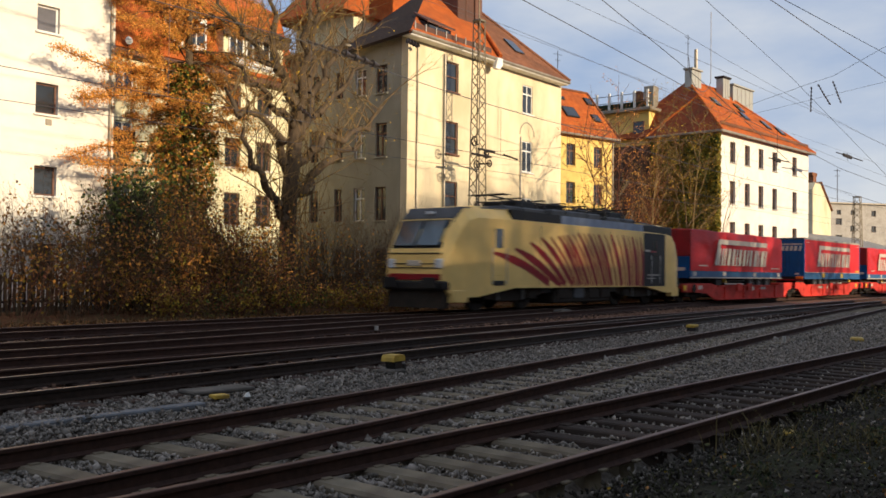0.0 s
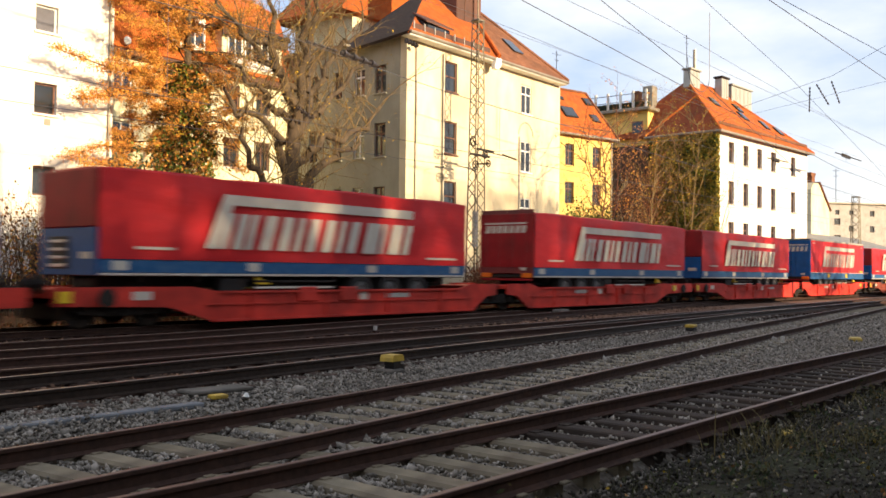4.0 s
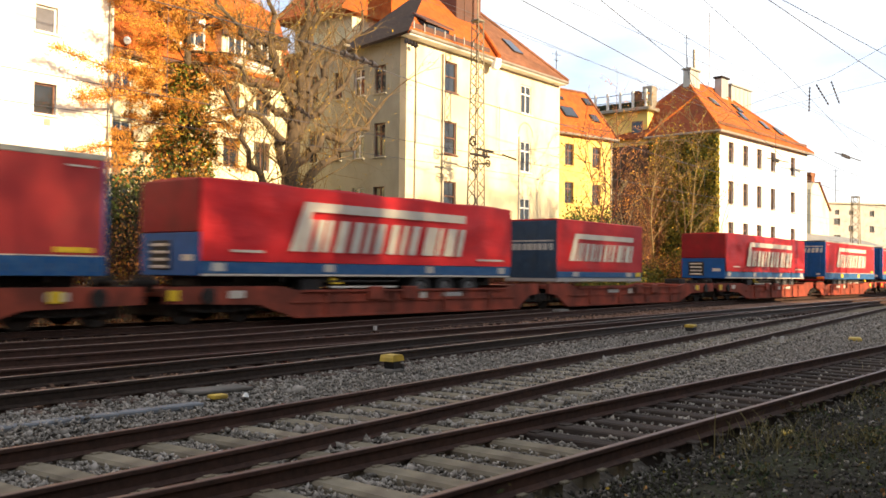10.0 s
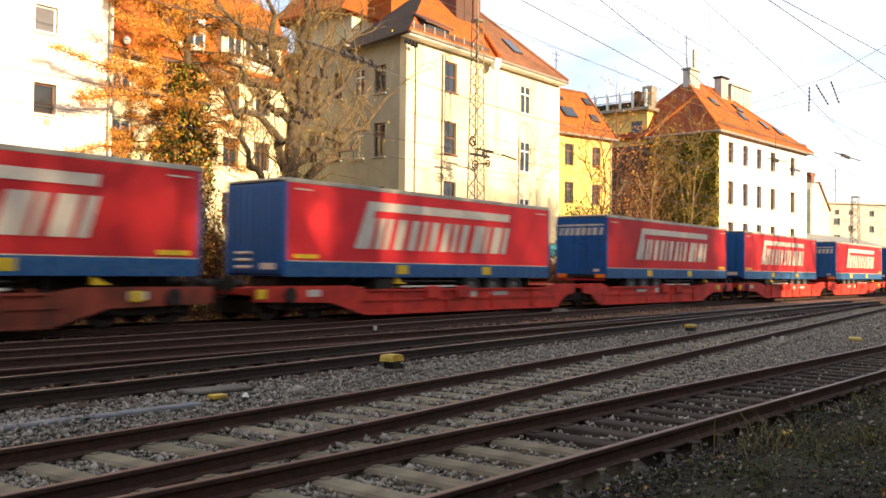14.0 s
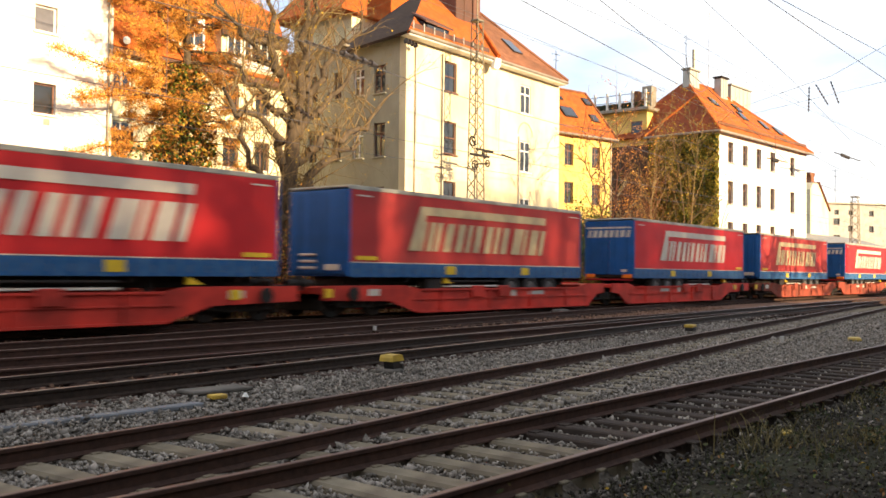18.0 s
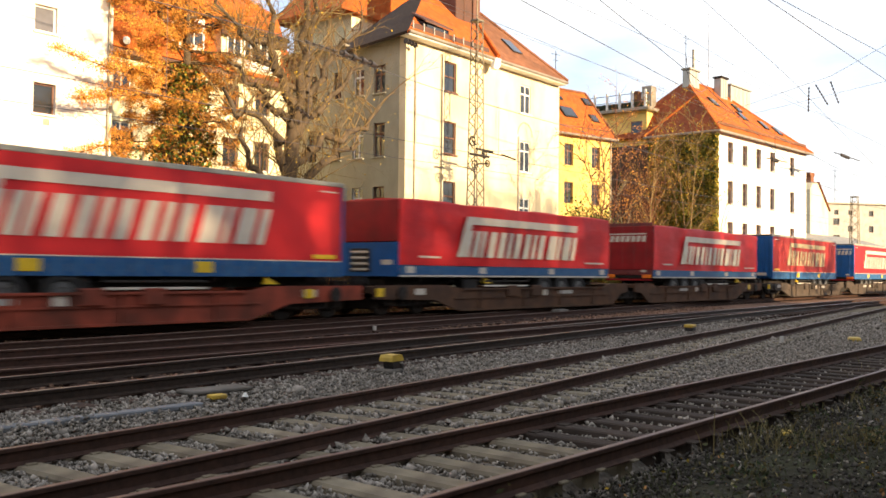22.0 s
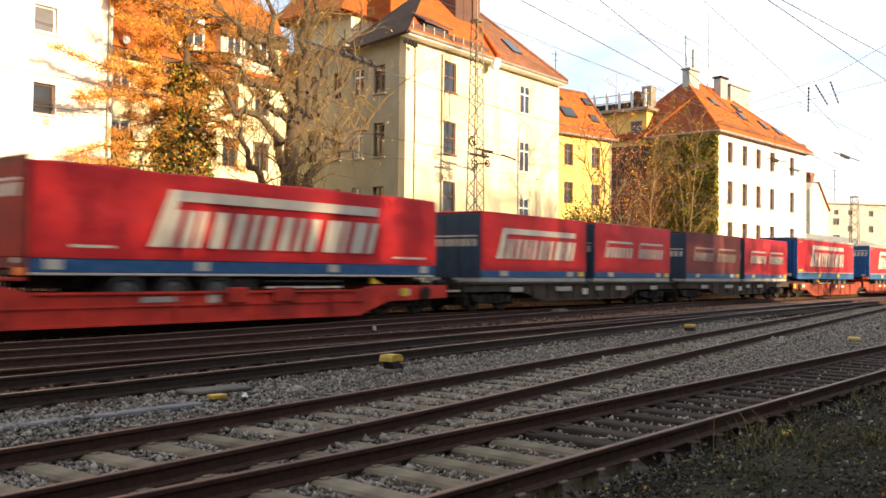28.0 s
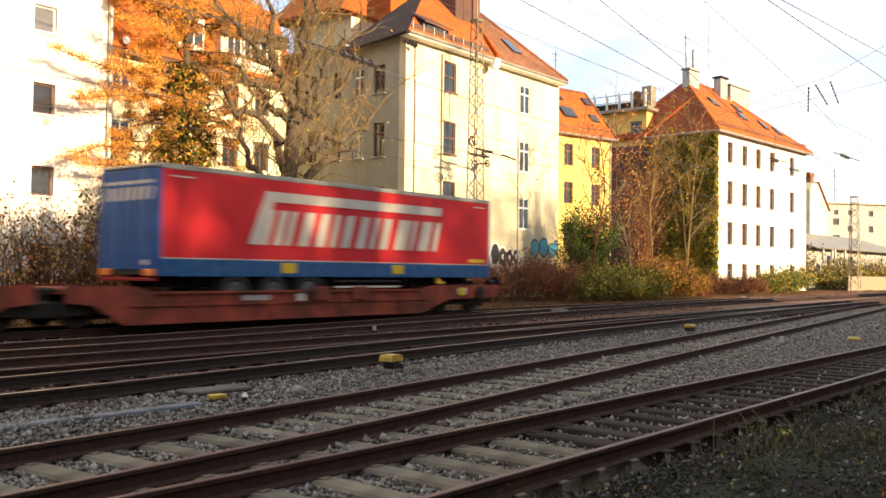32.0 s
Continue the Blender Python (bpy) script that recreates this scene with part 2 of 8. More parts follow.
M["stone"] = material("ballast_stone", (0.26, 0.228, 0.195), (0.165, 0.142, 0.12), scale=12.0, rough=0.9, per_island=0.6, spec=0.08)
M["stone_rust"] = material("rusty_stone", (0.23, 0.135, 0.092), (0.15, 0.088, 0.06), scale=12.0, rough=0.9, per_island=0.5, spec=0.08)
M["earth"] = material("earth", (0.030, 0.023, 0.016), (0.014, 0.012, 0.009), scale=9.0, rough=0.98, bump=0.05, bump_scale=9.0, dirt=0.6, dirt_scale=0.6, dirt_col=(0.04, 0.048, 0.02), spec=0.08)
M["litter"] = material("leaf_litter", (0.15, 0.062, 0.028), (0.075, 0.036, 0.02), scale=9.0, rough=0.95, bump=0.05, bump_scale=14.0, dirt=0.5, dirt_scale=0.7, dirt_col=(0.055, 0.04, 0.018), spec=0.08)
M["render_white"] = material("white_render", (0.78, 0.74, 0.66), (0.70, 0.66, 0.58), scale=1.2, rough=0.92, bump=0.006, bump_scale=40, dirt=0.3, dirt_scale=0.35, dirt_col=(0.55, 0.50, 0.40), spec=0.15)
M["render_cream"] = material("cream_render", (0.74, 0.64, 0.45), (0.64, 0.55, 0.37), scale=1.2, rough=0.92, bump=0.006, bump_scale=40, dirt=0.6, dirt_scale=0.3, dirt_col=(0.42, 0.34, 0.21), stretch=(1, 1, 0.5), spec=0.15)
M["render_pale"] = material("pale_yellow_render", (0.76, 0.71, 0.48), (0.66, 0.61, 0.40), scale=1.2, rough=0.92, bump=0.006, bump_scale=40, dirt=0.45, dirt_scale=0.35, dirt_col=(0.36, 0.32, 0.20), spec=0.15)
# grey render; the corner house's side wall takes its shade from this darker colour
M["render_grey_shaded"] = material("grey_shaded_render", (0.37, 0.345, 0.265), (0.30, 0.28, 0.215), scale=1.2, rough=0.92, bump=0.006, bump_scale=40, dirt=0.5, dirt_scale=0.3, dirt_col=(0.22, 0.20, 0.155), stretch=(1, 1, 0.5), spec=0.15)
M["render_yellow"] = material("yellow_render", (0.76, 0.55, 0.18), (0.68, 0.48, 0.15), scale=1.0, rough=0.92, bump=0.005, bump_scale=40, dirt=0.35, dirt_scale=0.35, dirt_col=(0.50, 0.34, 0.10), spec=0.15)
M["tile_red"] = tile_material("red_roof_tiles", (0.50, 0.125, 0.026), (0.36, 0.082, 0.020), dirt=0.45)
M["tile_old"] = tile_material("old_roof_tiles", (0.27, 0.115, 0.06), (0.17, 0.075, 0.045), dirt=0.7)
# darker copy of the red tiles; the shade of left-facing slopes is in its colour
M["tile_shaded"] = tile_material("shaded_roof_tiles", (0.32, 0.075, 0.028), (0.22, 0.052, 0.024), dirt=0.5)
M["sheet"] = material("grey_sheet_cladding", (0.40, 0.40, 0.36), (0.32, 0.32, 0.29), scale=2.0, rough=0.5, metal=0.25, dirt=0.3, dirt_scale=0.8, dirt_col=(0.25, 0.24, 0.21), stretch=(1, 1, 0.3))
M["zinc"] = material("zinc_gutter", (0.34, 0.30, 0.24), (0.28, 0.25, 0.20), scale=3.0, rough=0.5, metal=0.4, dirt=0.4, dirt_scale=1.0)
M["copper_brown"] = material("brown_sheet", (0.12, 0.055, 0.035), (0.09, 0.045, 0.03), scale=2.0, rough=0.55, metal=0.3)
M["frame_brown"] = material("brown_window_frame", (0.14, 0.060, 0.035), (0.11, 0.05, 0.03), scale=6.0, rough=0.6)
M["frame_grey"] = material("grey_shutter", (0.10, 0.10, 0.12), (0.085, 0.085, 0.10), scale=3.0, rough=0.6)
M["concrete"] = material("concrete", (0.42, 0.39, 0.35), (0.34, 0.32, 0.29), scale=4.0, rough=0.9, bump=0.006, bump_scale=30, dirt=0.4, dirt_scale=1.0, dirt_col=(0.2, 0.18, 0.15))
M["galv"] = material("galvanised_lattice", (0.24, 0.20, 0.13), (0.17, 0.14, 0.095), scale=5.0, rough=0.6, metal=0.3, dirt=0.3, dirt_scale=2.0)
M["wire"] = material("wire", (0.10, 0.10, 0.11), (0.08, 0.08, 0.09), scale=3.0, rough=0.5, metal=0.5)
M["insulator"] = material("brown_insulator", (0.045, 0.035, 0.032), (0.03, 0.026, 0.025), scale=5.0, rough=0.3)
M["bark"] = material("bark", (0.105, 0.072, 0.042), (0.045, 0.032, 0.021), scale=9.0, rough=0.95, bump=0.03, bump_scale=14.0, stretch=(1, 1, 0.3))
M["bark_light"] = material("light_bark", (0.24, 0.185, 0.115), (0.15, 0.115, 0.075), scale=9.0, rough=0.9, bump=0.01, bump_scale=20.0)
M["twig"] = material("twigs", (0.135, 0.082, 0.045), (0.085, 0.052, 0.03), scale=6.0, rough=0.9, per_island=0.25)
M["shoot"] = material("golden_shoots", (0.21, 0.135, 0.055), (0.12, 0.08, 0.035), scale=6.0, rough=0.9, per_island=0.25)
M["stone_dark"] = material("dark_stone", (0.070, 0.060, 0.050), (0.038, 0.033, 0.028), scale=12.0, rough=0.9, per_island=0.5, spec=0.08)
M["twig_red"] = material("reddish_twigs", (0.17, 0.066, 0.034), (0.11, 0.045, 0.026), scale=6.0, rough=0.9, per_island=0.3)
for key, ca, cb in (("leaf_orange", (0.72, 0.33, 0.065), (0.58, 0.23, 0.042)), ("leaf_brown", (0.34, 0.155, 0.048), (0.21, 0.10, 0.036)),
                    ("leaf_yellow", (0.42, 0.28, 0.030), (0.32, 0.19, 0.025)), ("leaf_green", (0.125, 0.17, 0.028), (0.07, 0.10, 0.02)),
                    ("leaf_umber", (0.15, 0.068, 0.026), (0.09, 0.043, 0.02)), ("leaf_rust", (0.24, 0.075, 0.03), (0.15, 0.05, 0.024)),
                    ("leaf_dark", (0.035, 0.05, 0.018), (0.022, 0.032, 0.013)), ("leaf_ivy", (0.40, 0.31, 0.045), (0.24, 0.20, 0.035)),
                    ("grass_dry", (0.15, 0.11, 0.045), (0.08, 0.07, 0.026)), ("grass", (0.055, 0.058, 0.022), (0.04, 0.036, 0.016))):
    M[key] = material(key, ca, cb, scale=1.5, rough=0.75, per_island=0.35, spec=0.25)
M["fence_wood"] = material("pale_fence_wood", (0.30, 0.24, 0.16), (0.23, 0.18, 0.12), scale=4, rough=0.9)
M["paint_black"] = material("wall_paint_black", (0.03, 0.03, 0.035), rough=0.7)
M["paint_teal"] = material("wall_paint_teal", (0.08, 0.40, 0.52), rough=0.7)
M["grey_cable"] = material("grey_duct", (0.15, 0.155, 0.165), (0.10, 0.105, 0.115), scale=4, rough=0.7, dirt=0.4, dirt_scale=2)

# ---- mesh building ----


class MB:
    """Collects vertices and faces of one mesh."""

    def __init__(self):
        self.v, self.f, self.n = [], [], 0

    def add(self, verts, faces):
        self.v.extend(verts)
        k = self.n
        self.f.extend(tuple(i + k for i in q) for q in faces)
        self.n += len(verts)
        return self

    def box(self, x0, x1, y0, y1, z0, z1, b=0.0):
        if b <= 0:
            self.add([(x, y, z) for x in (x0, x1) for y in (y0, y1) for z in (z0, z1)],
                     [(0, 1, 3, 2), (4, 6, 7, 5), (0, 4, 5, 1), (2, 3, 7, 6), (0, 2, 6, 4), (1, 5, 7, 3)])
            return self
        b = min(b, (x1 - x0) * 0.45, (y1 - y0) * 0.45, (z1 - z0) * 0.45)
        lo, hi = (x0, y0, z0), (x1, y1, z1)
        vs, at = [], {}
        for c in ((i, j, k) for i in (0, 1) for j in (0, 1) for k in (0, 1)):
            for ax in range(3):
                at[c, ax] = len(vs)
                vs.append(tuple((hi[d] if c[d] else lo[d]) if d == ax else ((hi[d] - b) if c[d] else (lo[d] + b)) for d in range(3)))
        fs = []
        for ax in range(3):
            p, q = (ax + 1) % 3, (ax + 2) % 3
            for side in (0, 1):
                ring = []
                for i, j in ((0, 0), (1, 0), (1, 1), (0, 1)):
                    c = [0, 0, 0]
                    c[ax], c[p], c[q] = side, i, j
                    ring.append(at[tuple(c), ax])
                fs.append(tuple(ring if side else ring[::-1]))
            for i in (0, 1):
                for j in (0, 1):
                    c0, c1 = [0, 0, 0], [0, 0, 0]
                    c0[p], c0[q], c1[p], c1[q], c1[ax] = i, j, i, j, 1
                    c0, c1 = tuple(c0), tuple(c1)
                    fs.append((at[c0, p], at[c1, p], at[c1, q], at[c0, q]))
        for c in ((i, j, k) for i in (0, 1) for j in (0, 1) for k in (0, 1)):
            fs.append((at[c, 0], at[c, 1], at[c, 2]))
        return self.add(vs, fs)

    def prism(self, poly, y0, y1):
        """A polygon in x, z pushed from y0 to y1."""
        k = len(poly)
        self.add([(x, y0, z) for x, z in poly] + [(x, y1, z) for x, z in poly],
                 [tuple(range(k)), tuple(range(2 * k - 1, k - 1, -1))] + [(i, (i + 1) % k, (i + 1) % k + k, i + k) for i in range(k)])
        return self

    def loft(self, rings, caps=True):
        k = len(rings[0])
        fs = [(a * k + i, a * k + (i + 1) % k, (a + 1) * k + (i + 1) % k, (a + 1) * k + i) for a in range(len(rings) - 1) for i in range(k)]
        if caps:
            fs += [tuple(range(k))[::-1], tuple(range((len(rings) - 1) * k, len(rings) * k))]
        return self.add([tuple(p) for r in rings for p in r], fs)

    def tube(self, p0, p1, r0, r1=None, n=6, caps=True):
        p0, p1 = Vector(p0), Vector(p1)
        r1 = r0 if r1 is None else r1
        d = (p1 - p0).normalized() if (p1 - p0).length > 1e-6 else Vector((0, 0, 1))
        s = d.cross(Vector((0, 0, 1)) if abs(d.z) < 0.9 else Vector((1, 0, 0))).normalized()
        u = d.cross(s)
        return self.loft([[p + (s * math.cos(2 * math.pi * i / n) + u * math.sin(2 * math.pi * i / n)) * r for i in range(n)] for p, r in ((p0, r0), (p1, r1))], caps)

    def wheel(self, x, y, z, r, w, n=18, hub=0.45):
        """A disc across y with a dished hub."""
        prof = [(0.0, -w * 0.3), (r * hub, -w * 0.3), (r * hub * 1.15, -w * 0.5), (r * 0.93, -w * 0.5), (r, -w * 0.35), (r, w * 0.35), (r * 0.93, w * 0.5), (r * hub, w * 0.5), (0.0, w * 0.4)]
        rings = [[(x + rr * math.cos(2 * math.pi * i / n), y + yy, z + rr * math.sin(2 * math.pi * i / n)) for i in range(n)] for rr, yy in prof]
        return self.loft(rings, False)

    def quad(self, a, b, c, d):
        return self.add([tuple(a), tuple(b), tuple(c), tuple(d)], [(0, 1, 2, 3)])

    def moved(self, m):
        self.v = [tuple(m @ Vector(p)) for p in self.v]
        return self

    def welded(self):
        """Joins vertices that share one place."""
        seen, to, vs = {}, [], []
        for p in self.v:
            key = (round(p[0], 4), round(p[1], 4), round(p[2], 4))
            if key not in seen:
                seen[key] = len(vs)
                vs.append(p)
            to.append(seen[key])
        self.f = [q for q in (tuple(to[i] for i in q) for q in self.f) if len(set(q)) == len(q)]
        self.v, self.n = vs, len(vs)
        return self

    def mesh(self, name):
        me = bpy.data.meshes.new(name)
        me.from_pydata(self.v, [], self.f)
        me.update()
        return me


def part(name, mb, mat, parent=None, label="", smooth=False):
    me = mb.mesh(name) if isinstance(mb, MB) else mb
    if not me.materials:
        me.materials.append(M[mat])
    if smooth:
        me.polygons.foreach_set("use_smooth", [True] * len(me.polygons))
    ob = new(name, me)
    if parent is not None:
        ob.parent = parent
    if label:
        ob["label"] = label
    return ob


def thing(name, label, category, group="", kind="", at=None):
    ob = new(name)
    ob.empty_display_size = 0.2
    if at is not None:
        ob.matrix_basis = at
    return tagged(ob, label, category, group, kind)


def numpy_mesh(name, verts, faces, mat):
    """A mesh from arrays; faces all of one size."""
    me = bpy.data.meshes.new(name)
    n, k = faces.shape
    me.vertices.add(len(verts))
    me.vertices.foreach_set("co", np.ascontiguousarray(verts, dtype=np.float32).ravel())
    me.loops.add(n * k)
    me.loops.foreach_set("vertex_index", np.ascontiguousarray(faces, dtype=np.int32).ravel())
    me.polygons.add(n)
    me.polygons.foreach_set("loop_start", np.arange(0, n * k, k, dtype=np.int32))
    me.update(calc_edges=True)
    me.validate()
    me.materials.append(M[mat])
    return me

# ---- ground and tracks ----
MAIN_Y = 20.32               # centre of the track that the train runs on


def ramp(s, a, b):
    """The integral of a smooth step from a to b: a slope that sets in between them."""
    if s <= a:
        return 0.0
    t = min(1.0, (s - a) / (b - a))
    r = (b - a) * (t ** 3 - t ** 4 / 2)
    return r + max(0.0, s - b)


def y_near(s):               # the track with concrete sleepers
    return 6.74 + 0.112 * (ramp(s, -4, 12) - ramp(s, 70, 105))


def y_side(s):               # the siding beside the camera
    return 4.73 - 0.025 * (min(s, 60) - 3.5)


def y_mid(s):                # the third track, bending towards the main one
    return 10.72 + 0.085 * ramp(s, 0, 8) - 0.035 * ramp(s, 25, 40) - 0.05 * ramp(s, 60, 90)


def y_lead(s):               # the lead that joins the main track
    return 16.15 + 0.112 * (ramp(s, 6, 14) - ramp(s, 36, 56))


def y_old(s):
    return 13.30 + 0.02 * (ramp(s, 10, 30) - ramp(s, 60, 80))


def y_main(s):
    return MAIN_Y


DROP = -0.12                 # the near tracks lie lower than the main line


def bed_z(s, y):
    """The surface of the grey ballast: low round the near tracks, rising towards the third track."""
    return -0.345 + 0.125 * min(1.0, max(0.0, (y - y_near(s) - 1.3) / 0.7))


def slab(name, a, b, s_list, z, mat, label, category, thick=0.5, wave=0.0):
    """A bed between two side lines, with a little unevenness."""
    rows = 9 if z is not None else 25
    vs, fs = [], []
    for i, s in enumerate(s_list):
        for j in range(rows):
            k = j / (rows - 1)
            y = a(s) * (1 - k) + b(s) * k
            edge = 0.0 if 0 < j < rows - 1 else -0.14
            vs.append((s, y, (bed_z(s, y) if z is None else z) + edge + wave * noise.noise((s * 0.9, y * 1.3, 2.0))))
    for i in range(len(s_list) - 1):
        for j in range(rows - 1):
            q = i * rows + j
            fs.append((q, q + rows, q + rows + 1, q + 1))
    mb = MB().add(vs, fs)
    return tagged(part(name, mb, mat), label, category, kind="structure")


S_LONG = [-300, -120, -60, -30, -15] + [x * 1.0 for x in range(-8, 60)] + [64, 70, 80, 95, 120, 160, 220, 320, 500, 700]

gnd = MB()
gxs = [-4000, -1500, -600, -250, -100, -40, -15, -5, 0, 4, 8, 12, 16, 20, 26, 32, 40, 50, 65, 80, 100, 140, 250, 600, 1500, 4000]
gys = [-4000, -1500, -500, -150, -50, -20, -8, -4, -2, -1, 0, 1, 2, 3, 4, 8, 12, 18, 23, 24, 26, 28, 30, 34, 40, 60, 120, 400, 1500, 4000]


def ground_z(s, y):
    if y > 22.6:
        return -0.36 + 0.30 * min(1.0, (y - 22.6) / 3.0)
    if y < 3.2:
        return -0.33 - 0.05 * max(0, min(6, 2.5 - y))
    return -0.50 if y < 10 else -0.36


gv = [(s, y, ground_z(s, y)) for s in gxs for y in gys]
ny = len(gys)
gnd.add(gv, [(i * ny + j, (i + 1) * ny + j, (i + 1) * ny + j + 1, i * ny + j + 1) for i in range(len(gxs) - 1) for j in range(ny - 1)])
tagged(part("ground", gnd, "earth"), "dark earth with thin dry grass beside the tracks", "ground", kind="structure")

slab("ballast_bed", lambda s: y_side(s) - 0.86, lambda s: y_mid(s) - 0.95, S_LONG, None, "ballast", "grey crushed stone ballast between the near tracks", "ballast", wave=0.03)
slab("ballast_bed", lambda s: y_mid(s) - 1.0, lambda s: 22.9, S_LONG, -0.225, "ballast_rust", "rust-brown ballast under the main tracks", "ballast", wave=0.03)
lit = MB()
ls = [x * 2.0 for x in range(-10, 55)]
for i, s in enumerate(ls[:-1]):
    for j in range(8):
        y = 22.7 + j * 0.75
        q = [(a, b, -0.34 + 0.30 * min(1, max(0, (b - 22.7) / 3.0)) + 0.012 + 0.06 * noise.noise((a, b, 5))) for a, b in ((s, y), (ls[i + 1], y), (ls[i + 1], y + 0.75), (s, y + 0.75))]
        lit.quad(*q)
tagged(part("leaf_litter_bank", lit, "litter"), "bank of fallen brown leaves behind the main track", "leaf litter", kind="structure")

RAIL = [(-0.075, -0.160), (-0.075, -0.148), (-0.012, -0.125), (-0.010, -0.045), (-0.036, -0.032), (-0.036, -0.003), (-0.030, 0.0),
        (0.030, 0.0), (0.036, -0.003), (0.036, -0.032), (0.010, -0.045), (0.012, -0.125), (0.075, -0.148), (0.075, -0.160)]


def rail_mesh(line, off, s_list):
    body, head = MB(), MB()
    rings, tops = [], []
    for s in s_list:
        g = (line(s + 0.1) - line(s - 0.1)) / 0.2
        nx, nyy = -g / math.hypot(1, g), 1 / math.hypot(1, g)
        c = (s + nx * off, line(s) + nyy * off)
        rings.append([(c[0] + nx * a, c[1] + nyy * a, z) for a, z in RAIL])
        tops.append([(c[0] + nx * a, c[1] + nyy * a, z) for a, z in ((-0.030, 0.0005), (-0.026, 0.003), (0.026, 0.003), (0.030, 0.0005))])
    body.loft(rings, True)
    head.loft(tops, False)
    return body, head


def track(name, line, label, s0, s1, sleepers, head="rail_head", rail_range=S_LONG, rail_mat="rail", drop=0.0):
    """Two rails, and sleepers each with its own edges; sleepers(s) gives the material, the reach to both sides and the top."""
    t = tagged(new(name), label, "railway track", kind="structure")
    t.location.z = drop
    for off in (-0.7525, 0.7525):
        body, top = rail_mesh(line, off, rail_range)
        r = part("rail", body, rail_mat, t)
        part("running_surface", top, head, r, "worn rail head")
    made = {}
    s, k = s0, 0
    rnd = random.Random(len(name) * 7 + int(line(0) * 10))
    while s < s1:
        mat, lo, hi, top, half = sleepers(s)
        key = (mat, round(lo, 2), round(hi, 2), top, half)
        if key not in made:
            mb = MB()
            if mat == "sleeper":
                mb.box(-half, half, lo, hi, -0.36, top, 0.028)
                for y in (-0.7525, 0.7525):
                    for e in (-0.105, 0.105):
                        mb.box(-0.05, 0.05, y + e - 0.025, y + e + 0.025, top - 0.01, top + 0.014, 0.006)
            else:
                mb.box(-half, half, lo, hi, -0.36, top, 0.015)
                for y in (-0.7525, 0.7525):
                    mb.box(-0.08, 0.08, y - 0.17, y + 0.17, top - 0.005, top + 0.012, 0.004)
            me = mb.mesh("sleeper")
            me.materials.append(M[mat])
            made[key] = me
        g = math.atan((line(s + 0.1) - line(s - 0.1)) / 0.2)
        ob = new("sleeper", made[key])
        ob.parent = t
        ob.matrix_basis = pose(s + rnd.uniform(-0.02, 0.02), line(s), rnd.uniform(-0.008, 0.006), 0, 0, math.degrees(g) + rnd.uniform(-0.8, 0.8))
        s += 0.6
        k += 1
    return t


# ---- wall building ----


def wall_mesh(length, height, holes, thick=0.45, base=-0.4):
    """A wall along +x with its outer face at y = 0 and openings that go through it."""
    mb = MB()
    xs = sorted({0.0, length, *[h[0] for h in holes], *[h[1] for h in holes]})
    zs = sorted({base, height, *[h[2] for h in holes], *[h[3] for h in holes]})
    for i in range(len(xs) - 1):
        for j in range(len(zs) - 1):
            cx, cz = (xs[i] + xs[i + 1]) / 2, (zs[j] + zs[j + 1]) / 2
            if any(h[0] < cx < h[1] and h[2] < cz < h[3] for h in holes):
                continue
            a, b, c, d = xs[i], xs[i + 1], zs[j], zs[j + 1]
            mb.quad((a, 0, c), (b, 0, c), (b, 0, d), (a, 0, d))
            mb.quad((a, thick, c), (a, thick, d), (b, thick, d), (b, thick, c))
    for a, b, c, d in holes:
        mb.quad((a, 0, c), (a, 0, d), (a, thick, d), (a, thick, c))
        mb.quad((b, 0, c), (b, thick, c), (b, thick, d), (b, 0, d))
        mb.quad((a, 0, c), (a, thick, c), (b, thick, c), (b, 0, c))
        mb.quad((a, 0, d), (b, 0, d), (b, thick, d), (a, thick, d))
    for x in (0.0, length):
        mb.quad((x, 0, base), (x, thick, base), (x, thick, height), (x, 0, height))
    mb.quad((0, 0, height), (length, 0, height), (length, thick, height), (0, thick, height))
    return mb.welded()


def window_parts(house, m, hole, frame_mat="frame_brown", style="cross", sill="concrete", depth=0.16, shade=0.0):
    """A window in its opening: frame with bars, panes and a sill."""
    a, b, c, d = hole
    w = 0.07
    mid, tr = (a + b) / 2, c + (d - c) * 0.68
    cols = [(a + w, mid - 0.045), (mid + 0.045, b - w)] if style in ("cross", "double") else [(a + w, b - w)]
    rows = [(c + w, tr - 0.045), (tr + 0.045, d - w)] if style == "cross" else ([(c + w, (c + d) / 2 - 0.03), ((c + d) / 2 + 0.05, d - w)] if style == "bar" else [(c + w, d - w)])
    fr = wall_mesh(b - a, d, [(x0 - a, x1 - a, z0, z1) for x0, x1 in cols for z0, z1 in rows], 0.07, c).moved(pose(a, depth, 0))
    win = part("window", fr.moved(m), frame_mat, house)
    part("pane", MB().box(a + w * 0.6, b - w * 0.6, depth + 0.03, depth + 0.045, c + w * 0.6, d - w * 0.6).moved(m), "frame_grey" if style == "shutter" else "glass", win)
    if sill:
        part("sill", MB().box(a - 0.08, b + 0.08, -0.10, 0.12, c - 0.09, c - 0.005, 0.015).moved(m), sill, win)
    # black sheet behind the pane stands in for the shade of the room
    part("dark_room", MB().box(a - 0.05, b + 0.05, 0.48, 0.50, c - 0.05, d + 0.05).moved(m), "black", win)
    return win


def facing(x, y, rz=0):
    return pose(x, y, 0, 0, 0, rz)


